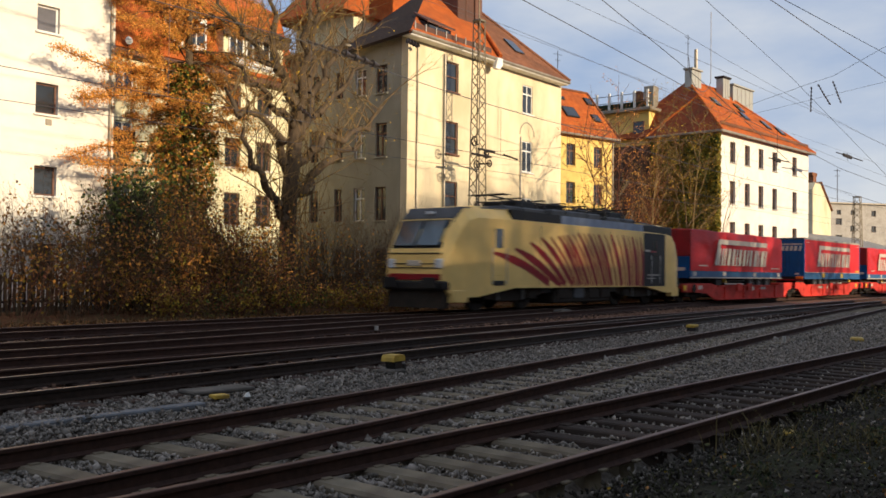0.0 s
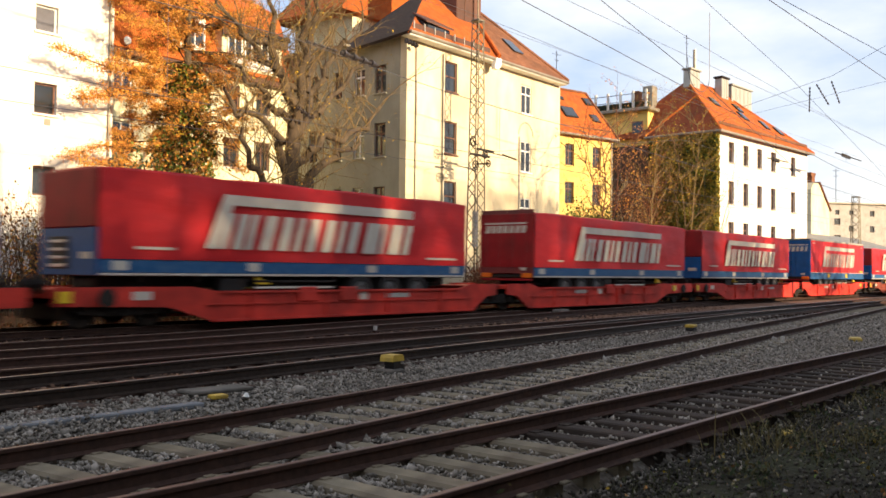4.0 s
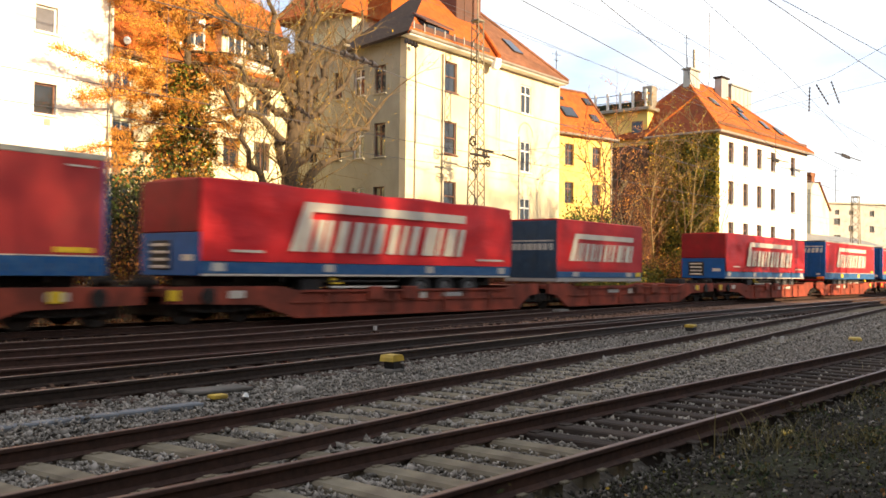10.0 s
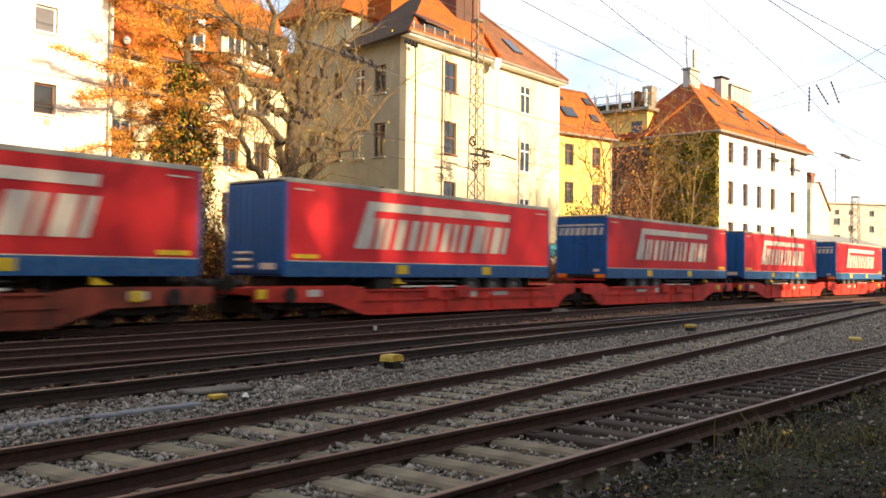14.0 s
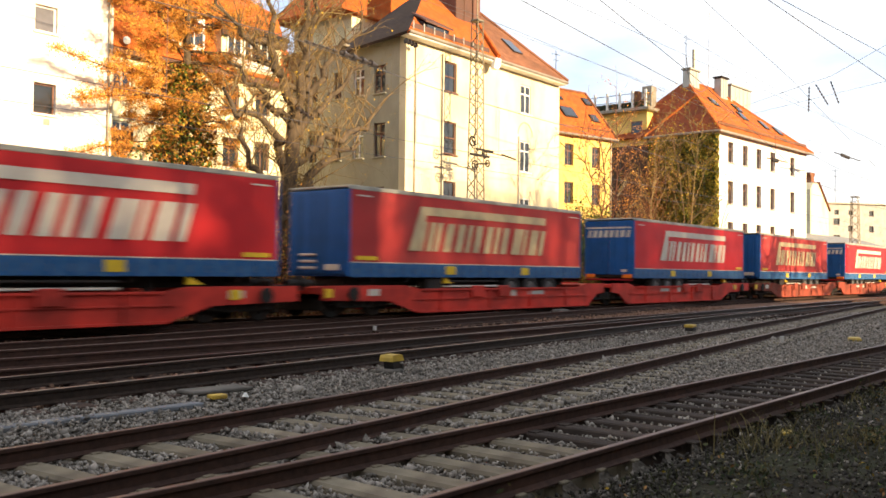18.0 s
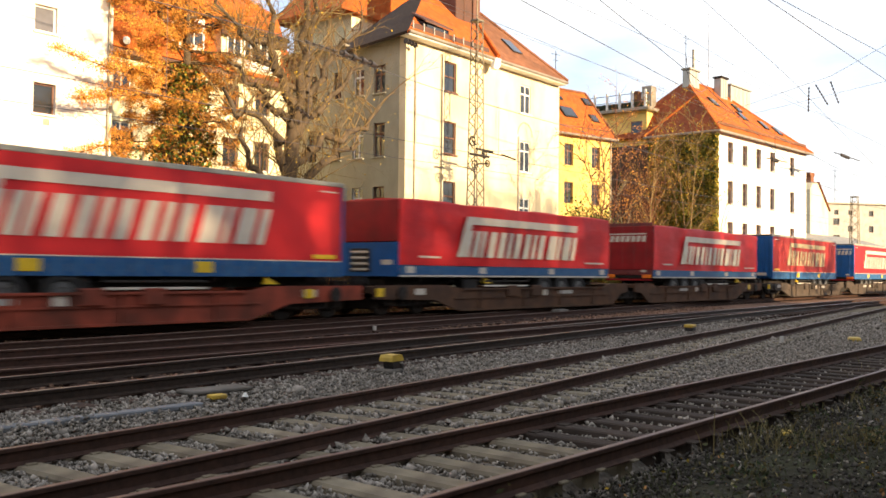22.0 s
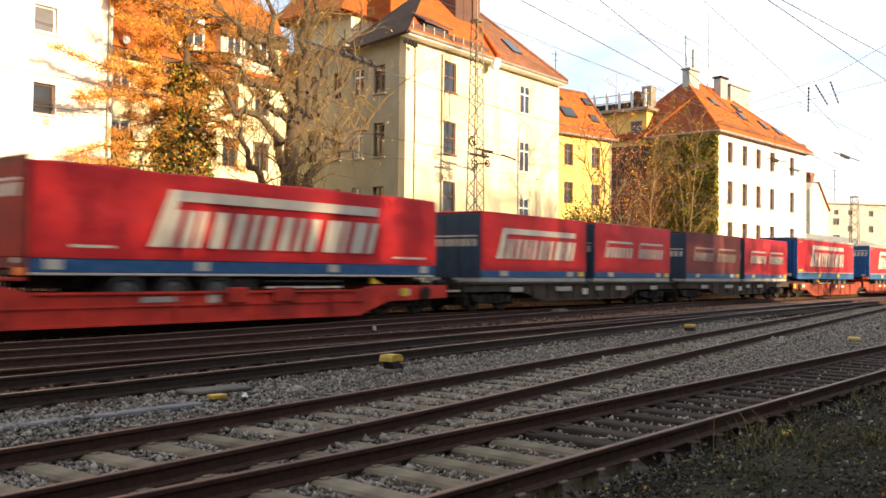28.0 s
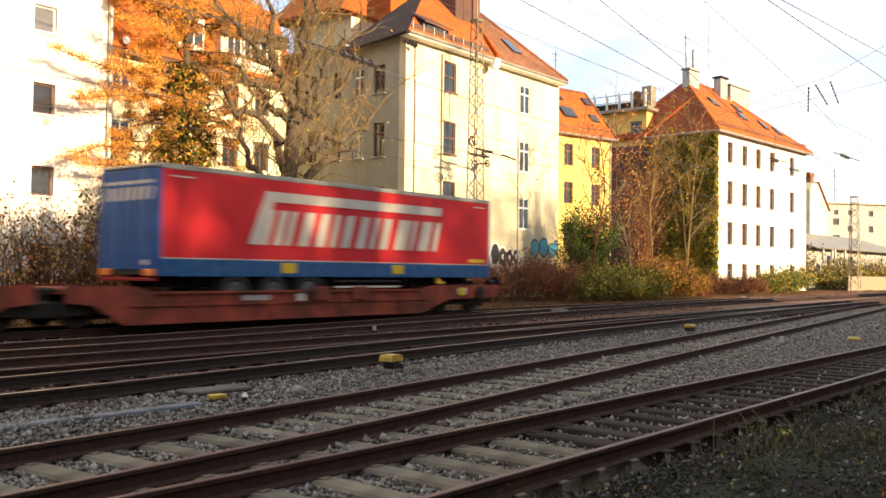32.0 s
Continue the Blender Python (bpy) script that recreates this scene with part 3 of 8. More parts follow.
def roof_planes(quads, mat_thick=0.16):
    """Roof slopes, each a slab of its own."""
    out = []
    for q in quads:
        mb = MB()
        out.append(mb)
        pts = [Vector(p) for p in q]
        nrm = (pts[1] - pts[0]).cross(pts[2] - pts[0]).normalized()
        if nrm.z < 0:
            nrm = -nrm
        k = len(pts)
        mb.add([tuple(p) for p in pts] + [tuple(p - nrm * mat_thick) for p in pts],
               [tuple(range(k)), tuple(range(2 * k - 1, k - 1, -1))] + [(i, (i + 1) % k, (i + 1) % k + k, i + k) for i in range(k)])
    return out


def add_roof(house, quads, mat, m=None, name="roof_slope", label="", thick=0.16):
    for mb in roof_planes(quads, thick):
        part(name, mb.moved(m) if m is not None else mb, mat, house, label)


# ---- houses ----


def house_white():
    h = thing("apartment_house", "white rendered apartment house with small square windows", "house")
    m = facing(-2.0, 33.0)
    holes = []
    for k in range(5):
        x = 19.03 - k * 4.2
        for z0, z1 in ((10.25, 11.25), (7.16, 8.32), (4.10, 5.20), (0.95, 2.30)):
            holes.append((x, x + 0.88, z0, z1))
    part("wall", wall_mesh(22.25, 14.2, holes).moved(m), "render_white", h)
    part("side_wall", wall_mesh(8.3, 14.2, []).moved(facing(20.25, 33.46, 90)), "render_white", h)
    part("back_wall", MB().box(-2, 20.25, 41.8, 42.2, -0.4, 14.2), "render_white", h)
    for i, o in enumerate(holes):
        window_parts(h, m, o, "frame_brown" if i % 4 else "white", "shutter" if i % 4 == 0 else ("double" if i % 4 == 3 else "plain"), "white")
    add_roof(h, [[(-2.3, 32.5, 14.1), (20.5, 32.5, 14.1), (20.5, 37.5, 18.5), (-2.3, 37.5, 18.5)], [(-2.3, 42.5, 14.1), (20.5, 42.5, 14.1), (20.5, 37.5, 18.5), (-2.3, 37.5, 18.5)]], "tile_old")
    part("downpipe", MB().tube((20.05, 32.92, 0), (20.05, 32.92, 14.0), 0.05, n=8), "zinc", h)
    part("wall_vent", MB().box(19.55 - 2.0 - 0.12, 19.55 - 2.0 + 0.12, 32.97, 33.02, 6.75, 6.98, 0.01), "zinc", h)


def house_recess():
    h = thing("courtyard_house", "cream courtyard house with red mansard roof and white dormer windows", "house")
    m = facing(20.3, 40.0)
    holes = []
    for x in (2.2, 4.3, 7.0, 10.9, 13.1):
        for z0, z1 in ((10.1, 11.5), (7.0, 8.6), (3.85, 5.6), (0.75, 2.5)):
            holes.append((x, x + 1.05, z0, z1))
    part("wall", wall_mesh(15.5, 12.2, holes).moved(m), "render_pale", h)
    for o in holes:
        window_parts(h, m, o, "frame_brown" if o[0] > 5 else "white", "cross", "white")
    add_roof(h, [[(20.2, 39.5, 12.1), (36.2, 39.5, 12.1), (36.2, 41.6, 16.6), (20.2, 41.6, 16.6)],
                              [(20.2, 41.6, 16.6), (36.2, 41.6, 16.6), (36.2, 48, 20.0), (20.2, 48, 20.0)]], "tile_red")
    part("cornice", MB().box(20.25, 35.8, 39.55, 39.98, 11.75, 12.1, 0.05), "copper_brown", h)
    for x in (27.6,):
        d = part("dormer", MB().box(x, x + 2.0, 39.55, 42.0, 12.75, 14.55, 0.05), "render_white", h)
        part("dormer_roof", MB().box(x - 0.2, x + 2.2, 39.35, 42.2, 14.55, 14.72, 0.04), "copper_brown", d)
        fr = MB()
        for e in (0.12, 0.70, 1.28):
            fr.box(x + e, x + e + 0.50, 39.50, 39.56, 13.05, 14.25, 0.02)
        part("dormer_window", fr, "glass", d)
        bars = MB()
        for e in (0.08, 0.64, 1.22, 1.80):
            bars.box(x + e, x + e + 0.06, 39.46, 39.55, 13.0, 14.3, 0.01)
        bars.box(x + 0.08, x + 1.86, 39.46, 39.55, 13.70, 13.76, 0.01)
        part("dormer_frame", bars, "white", d)
    lg = part("loggia", MB().box(30.7, 34.9, 39.6, 42.0, 12.3, 14.35, 0.04), "render_pale", h, "wide flat-roofed dormer with a balcony")
    part("loggia_roof", MB().box(30.3, 35.2, 39.2, 42.2, 14.35, 14.62, 0.04), "steel_dark", lg)
    for x in (31.0, 32.15, 33.3):
        part("loggia_window", wall_mesh(1.0, 1.75, [(0.08, 0.46, 0.5, 1.67), (0.54, 0.92, 0.5, 1.67)], 0.08, 0.05).moved(pose(x, 39.52, 12.4)), "white", lg)
        part("pane", MB().box(x + 0.06, x + 0.94, 39.57, 39.60, 12.85, 14.1), "glass", lg)
    part("loggia_beam", MB().box(30.5, 35.1, 39.3, 39.42, 13.95, 14.35, 0.02), "block_brown", lg)
    rack = thing("laundry_rack", "dark laundry hung on a rod before a window", "laundry", at=pose(24.82, 39.75, 8.10))
    part("rod", MB().tube((-0.75, -0.12, 0), (0.75, -0.12, 0), 0.02, n=6).tube((-0.7, -0.12, 0), (-0.7, 0.27, 0), 0.02, n=6).tube((0.7, -0.12, 0), (0.7, 0.27, 0), 0.02, n=6), "white", rack)
    for k in range(5):
        w, d = 0.11 + 0.03 * (k % 2), 0.75 + 0.22 * (k % 3)
        x = -0.56 + k * 0.28
        part("cloth", MB().prism([(x - w, 0.0), (x + w, 0.0), (x + w * 1.15, -d), (x + w * 0.2, -d - 0.06), (x - w * 1.1, -d)], -0.15, -0.09), "black", rack)
    dish = thing("satellite_dish", "round white satellite dish on the roof edge", "dish", at=pose(24.84, 39.3, 12.40))
    rings = [[(0.20 * r * math.cos(k * 0.5236), 0.08 * r * r - 0.1, 0.20 * r * math.sin(k * 0.5236)) for k in range(12)] for r in (0.02, 0.4, 0.7, 1.0)]
    part("reflector", MB().loft(rings + [[(p[0], p[1] + 0.02, p[2]) for p in rings[-1]], [(p[0], p[1] + 0.03, p[2]) for p in rings[0]]], True), "white", dish)
    part("arm", MB().tube((0, -0.08, -0.2), (0, 0.9, -0.3), 0.02, n=6), "steel_dark", dish)
    part("railing", MB().box(30.8, 35.6, 39.42, 39.46, 12.95, 12.99).box(30.8, 35.6, 39.42, 39.46, 12.55, 12.58), "steel_dark", h)


def house_corner():
    h = thing("corner_house", "tall cream apartment house with red hipped roof and brown windows", "house")
    front = [(3.22, 4.30, 11.35, 13.0), (3.22, 4.30, 7.9, 9.7), (3.22, 4.30, 4.75, 6.4), (3.22, 4.30, 1.4, 3.2)]
    right = [(10.72, 11.85, 11.2, 12.95), (10.72, 11.85, 7.6, 9.5), (10.72, 11.85, 4.1, 6.0)]
    m = facing(35.85, 31.0)
    part("front_wall", wall_mesh(15.25, 13.7, front + right).moved(m), "render_cream", h)
    for o in front:
        window_parts(h, m, o, "frame_brown", "bar", "frame_brown", depth=0.10)
    for o in right:
        window_parts(h, m, o, "white", "cross", "white", depth=0.06)
    ms = facing(35.85, 40.0, -90)
    side = []
    for y0, y1 in ((32.45, 33.25), (34.0, 34.8), (35.7, 36.3), (37.6, 38.3)):
        for z0, z1 in ((10.9, 12.4), (7.5, 9.3), (4.1, 5.9), (0.85, 2.6)):
            side.append((40.0 - y1, 40.0 - y0, z0, z1))
    # side wall: its shade is put into the darker grey colour
    part("side_wall", wall_mesh(8.54, 13.7, side).moved(ms), "render_grey_shaded", h)
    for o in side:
        window_parts(h, ms, o, "white" if o[0] > 4.5 and o[0] < 6.5 else "frame_brown", "cross", "render_grey_shaded", depth=0.12)
    part("end_wall", MB().box(51.10, 51.5, 31.5, 46.0, -0.4, 13.7), "render_cream", h)
    part("back_wall", MB().box(36, 51.1, 46, 46.4, -0.4, 13.7), "render_cream", h)
    # the mast's shadow painted as a grey strip, with the downpipe beside the brown windows
    part("render_strip", MB().box(38.72, 39.05, 30.985, 31.0, 0.0, 13.3), "render_grey_shaded", h, "grey strip painted as the mast's shadow")
    part("downpipe", MB().tube((38.85, 30.92, 0), (38.85, 30.92, 13.3), 0.055, n=8), "zinc", h)
    part("downpipe", MB().tube((36.55, 30.93, 0), (36.55, 30.93, 13.4), 0.045, n=8), "zinc", h)
    # no pipe here: this pale tube stands in for a pole's soft shadow
    part("downpipe", MB().tube((46.35, 30.95, 0), (46.35, 30.95, 9.7), 0.055, n=8), "concrete", h)
    eave = MB().box(35.3, 51.0, 30.35, 31.0, 13.55, 13.72, 0.04)
    part("eave_board", eave, "white", h, "white painted eave board")
    part("gutter", MB().tube((35.3, 30.33, 13.72), (39.2, 30.33, 13.72), 0.10, n=8).tube((39.2, 30.33, 13.72), (51.0, 30.33, 13.70), 0.10, n=8), "zinc", h)
    part("gutter_hopper", MB().prism([(42.75, 13.75), (43.25, 13.75), (43.2, 13.35), (42.95, 13.1), (42.55, 13.1), (42.6, 13.35)], 30.15, 30.4), "white", h, "pale gutter hopper")
    y0, z0 = 30.3, 13.75
    left, right = (43.0, 35.6, 18.9), (46.6, 35.6, 18.9)
    add_roof(h, [[(35.2, y0, z0), (51.0, y0, z0), right, left], [(51.0, y0, z0), (51.0, 46.4, z0), right], [left, right, (51.0, 46.4, z0), (38.0, 40.0, z0)]], "tile_red")
    add_roof(h, [[(35.2, y0, z0), left, (35.2, 35.0, 13.3)]], "sleeper_wood", None, "side_slope", "dark brown boarded side slope")
    add_roof(h, [[(35.2, 35.0, 13.3), left, (38.0, 40.0, z0)]], "sleeper_wood", None, "side_slope")
    part("flat_roof", MB().box(35.5, 42.0, 35.2, 46.4, 13.7, 13.85, 0.03), "zinc", h)
    wing = part("rear_wing", MB().box(42.0, 51.0, 41.0, 46.4, 13.85, 18.0), "render_pale", h, "pale upper wall of the rear wing")
    part("wing_roof", MB().prism([(40.6, 17.9), (51.6, 17.9), (51.6, 18.0), (50.0, 20.6), (43.0, 20.6), (40.6, 18.1)], 40.5, 47.0), "tile_red", wing)
    # old weathered slope towards the far end
    add_roof(h, [[(43.2, y0 - 0.02, z0 + 0.03), (51.0, y0 - 0.02, z0 + 0.03), (46.6, 35.58, 18.93)]], "tile_old", None, "old_slope", "older brownish tiles with lichen", 0.03)
    part("verge", MB().tube((43.2, 30.3, 13.95), (46.5, 35.5, 18.9), 0.13, n=6), "tile_red", h)
    part("hip_tiles", MB().tube((51.0, 30.3, 13.8), (46.6, 35.6, 18.95), 0.13, n=6), "tile_old", h)
    for k in range(8):
        x = 35.9 + k * 0.86
        part("snow_guard", MB().box(x + 0.04, x + 0.82, 30.62, 30.65, 13.98, 14.34), "copper_brown", h, "brown snow guard grating")
        part("snow_guard_post", MB().box(x - 0.03, x + 0.03, 30.56, 30.62, 13.85, 14.42), "concrete", h)
    d = part("dormer", MB().add([(37.25, 30.95, 14.2), (39.35, 30.95, 14.2), (39.35, 30.95, 14.68), (37.25, 30.95, 14.68), (37.25, 32.0, 15.2), (39.35, 32.0, 15.2)], [(0, 1, 2, 3), (3, 2, 5, 4), (0, 3, 4), (1, 5, 2), (0, 4, 5, 1)]), "black", h, "low dark shed dormer")
    part("dormer_roof", MB().add([(37.1, 30.75, 14.66), (39.5, 30.75, 14.66), (38.6, 32.1, 15.42), (37.5, 32.1, 15.42), (37.1, 30.75, 14.76), (39.5, 30.75, 14.76), (38.6, 32.1, 15.52), (37.5, 32.1, 15.52)], [(0, 1, 2, 3), (4, 7, 6, 5), (0, 4, 5, 1), (1, 5, 6, 2), (2, 6, 7, 3), (3, 7, 4, 0)]), "copper_brown", d)
    part("dormer_window", MB().box(37.4, 39.2, 30.90, 30.94, 14.28, 14.62), "glass", d)
    part("chimney", MB().box(42.9, 44.5, 33.2, 35.3, 15.6, 21.5, 0.05), "copper_brown", h, "brown sheet-clad stack")
    part("chimney_seam", MB().box(43.65, 43.72, 33.16, 33.2, 15.8, 21.5, 0.01), "frame_brown", h)
    part("chimney_flue", MB().box(44.5, 45.2, 33.1, 33.8, 15.6, 21.2, 0.04), "frame_brown", h)
    part("skylight", MB().box(0, 1.0, 0, 1.35, 0, 0.07, 0.02).moved(pose(46.5, 31.5, 15.02, 44.2, 0, 0)), "glass", h)
    # stucco arch over the stair window
    arch = MB()
    for k in range(10):
        a0, a1 = math.pi * k / 10, math.pi * (k + 1) / 10
        arch.quad((47.1 + 0.85 * math.cos(a0), 30.98, 9.85 + 0.85 * math.sin(a0)), (47.1 + 0.85 * math.cos(a1), 30.98, 9.85 + 0.85 * math.sin(a1)),
                  (47.1 + 0.75 * math.cos(a1), 30.98, 9.85 + 0.75 * math.sin(a1)), (47.1 + 0.75 * math.cos(a0), 30.98, 9.85 + 0.75 * math.sin(a0)))
    part("window_arch", arch, "render_grey_shaded", h)
    # sprayed wall painting near the ground, as plain rounded shapes: dark on a white halo, teal with a dark edge
    def sprayed(x, z, w, hgt, y, c, hole, word):
        blob = MB()
        steps = 14
        ring = [(x + w * math.cos(k * 6.2832 / steps) * (1 + 0.12 * math.sin(3 * k + x * 5)), z + hgt * math.sin(k * 6.2832 / steps)) for k in range(steps)]
        core = [(x + w * hole * math.cos(k * 6.2832 / steps), z + hgt * hole * math.sin(k * 6.2832 / steps)) for k in range(steps)]
        for k in range(steps):
            a, b, c2, d = ring[k], ring[(k + 1) % steps], core[(k + 1) % steps], core[k]
            blob.quad((a[0], y, a[1]), (b[0], y, b[1]), (c2[0], y, c2[1]), (d[0], y, d[1]))
        part("wall_painting", blob, c, h, word)

    for x, z, w, hgt, hole in ((44.05, 2.50, 0.42, 0.62, 0.02), (44.85, 2.34, 0.36, 0.55, 0.32), (45.55, 2.30, 0.34, 0.50, 0.38), (46.25, 2.36, 0.30, 0.44, 0.38)):
        sprayed(x, z, w * 1.32, hgt * 1.22, 30.994, "white", 0.02, "sprayed white halo")
        sprayed(x, z, w, hgt, 30.989, "paint_black", hole, "sprayed dark rounded shape")
    for x, z, w, hgt in ((48.35, 2.95, 0.40, 0.50), (49.40, 3.02, 0.48, 0.55), (50.35, 2.85, 0.36, 0.42), (50.85, 3.05, 0.26, 0.42)):
        sprayed(x, z, w * 1.22, hgt * 1.2, 30.994, "paint_black", 0.75, "sprayed dark edge")
        sprayed(x, z, w, hgt, 30.989, "paint_teal", 0.05, "sprayed teal rounded shape")


def house_yellow():
    h = thing("yellow_house", "yellow rendered apartment house with red tiled roof and brown windows", "house")
    m = facing(60.55, 37.25, -13.6)
    holes = []
    for x in (-5.8, -2.2, 1.25, 4.35):
        for z0, z1 in ((9.9, 11.6), (6.9, 8.6), (3.7, 5.4)):
            holes.append((x + 9.0, x + 10.0, z0, z1))
    mw = m @ pose(-9.0, 0, 0)
    part("wall", wall_mesh(15.7, 12.35, holes).moved(mw), "render_yellow", h)
    for o in holes:
        window_parts(h, mw, o, "frame_brown", "cross", "render_yellow")
    part("gable_wall", MB().box(6.3, 6.7, 0.46, 8.0, -0.4, 12.3).moved(m), "render_yellow", h)
    part("gutter", MB().tube((-9.0, -0.45, 12.3), (7.0, -0.45, 12.3), 0.10, n=8).moved(m), "zinc", h)
    part("downpipe", MB().tube((6.55, -0.07, 0), (6.55, -0.07, 12.2), 0.06, n=8).moved(m), "zinc", h)
    add_roof(h, [[(-9, -0.45, 12.3), (7.0, -0.45, 12.3), (7.0, 3.3, 16.7), (-9, 3.3, 16.7)], [(-9, 3.3, 16.7), (7.0, 3.3, 16.7), (7.0, 7.4, 12.3), (-9, 7.4, 12.3)]], "tile_red", m)
    part("ridge_tiles", MB().tube((-9, 3.3, 16.72), (7.0, 3.3, 16.72), 0.12, n=6).moved(m), "tile_old", h)
    part("verge", MB().tube((7.0, -0.45, 12.35), (7.0, 3.3, 16.75), 0.10, n=6).moved(m), "tile_old", h)
    part("snow_fence", MB().box(-8.5, 6.7, 0.16, 0.20, 12.95, 13.12).moved(m), "tile_old", h)
    for x, y, w, d in ((2.2, 0.9, 1.5, 1.25), (5.3, 0.8, 0.9, 0.9), (2.9, 2.3, 0.5, 0.4), (5.9, 2.2, 0.8, 0.9)):
        z = 12.3 + (y + 0.45) * 1.173
        win = part("skylight", MB().box(0, w, 0, d, 0, 0.10, 0.03).moved(m @ pose(x, y, z + 0.03, 49.6, 0, 0)), "steel_dark", h)
        part("pane", MB().box(0.10, w - 0.10, 0.10, d - 0.10, 0.095, 0.115).moved(m @ pose(x, y, z + 0.03, 49.6, 0, 0)), "glass", win)
    part("chimney", MB().box(2.3, 4.1, 3.6, 4.8, 14.5, 18.1, 0.04).moved(m), "sheet", h)
    part("chimney_hood", MB().box(1.9, 2.3, 3.6, 4.8, 16.4, 18.2, 0.04).moved(m), "steel_dark", h)
    part("aerial", MB().tube((4.6, 4.4, 16.4), (4.6, 4.4, 20.2), 0.03, n=5).tube((4.1, 4.4, 19.9), (5.1, 4.4, 19.9), 0.02, n=4).tube((4.3, 4.4, 19.4), (4.9, 4.4, 19.4), 0.02, n=4).moved(m), "steel_dark", h)
    # the rear building between the houses, with its roof terrace
    b = thing("terrace_building", "narrow rear building with brown wall, yellow top storey and roof terrace", "house")
    part("lower_wall", MB().box(75.75, 84, 36.7, 46.0, -0.4, 13.1), "block_brown", b, "brown side wall")
    part("top_storey", MB().box(75.85, 84, 36.8, 46.0, 13.1, 16.2), "render_yellow", b)
    for y0, y1, z0, z1 in ((37.2, 38.3, 13.6, 15.3), (38.9, 39.7, 8.6, 10.4), (38.9, 39.7, 5.0, 6.8)):
        w = part("window", MB().box(75.70, 75.80, y0, y1, z0, z1, 0.02), "frame_brown", b)
        part("pane", MB().box(75.68, 75.72, y0 + 0.1, y1 - 0.1, z0 + 0.1, z1 - 0.1), "glass", w)
    t = part("roof_terrace", MB().box(75.2, 84, 36.3, 46.5, 16.2, 16.5, 0.04), "zinc", b)
    rail = MB()
    for z in (16.75, 17.1, 17.75):
        rail.box(75.28, 75.32, 36.4, 42.5, z, z + 0.05)
    part("terrace_railing", rail, "steel_dark", t)
    for k in range(5):
        part("terrace_post", MB().box(75.22, 75.40, 36.6 + k * 1.28, 36.8 + k * 1.28, 16.4, 18.05, 0.02), "white", t)
    part("planter", MB().box(75.6, 76.2, 36.8, 42.0, 16.5, 17.1, 0.04), "leaf_dark", t, "dark planter box")
    part("chimney", MB().box(77.0, 78.0, 36.9, 37.9, 16.5, 18.7, 0.04), "zinc", b)
    part("brick_chimney", MB().box(79.5, 80.3, 39.5, 40.3, 16.5, 18.9, 0.04), "tile_old", b)


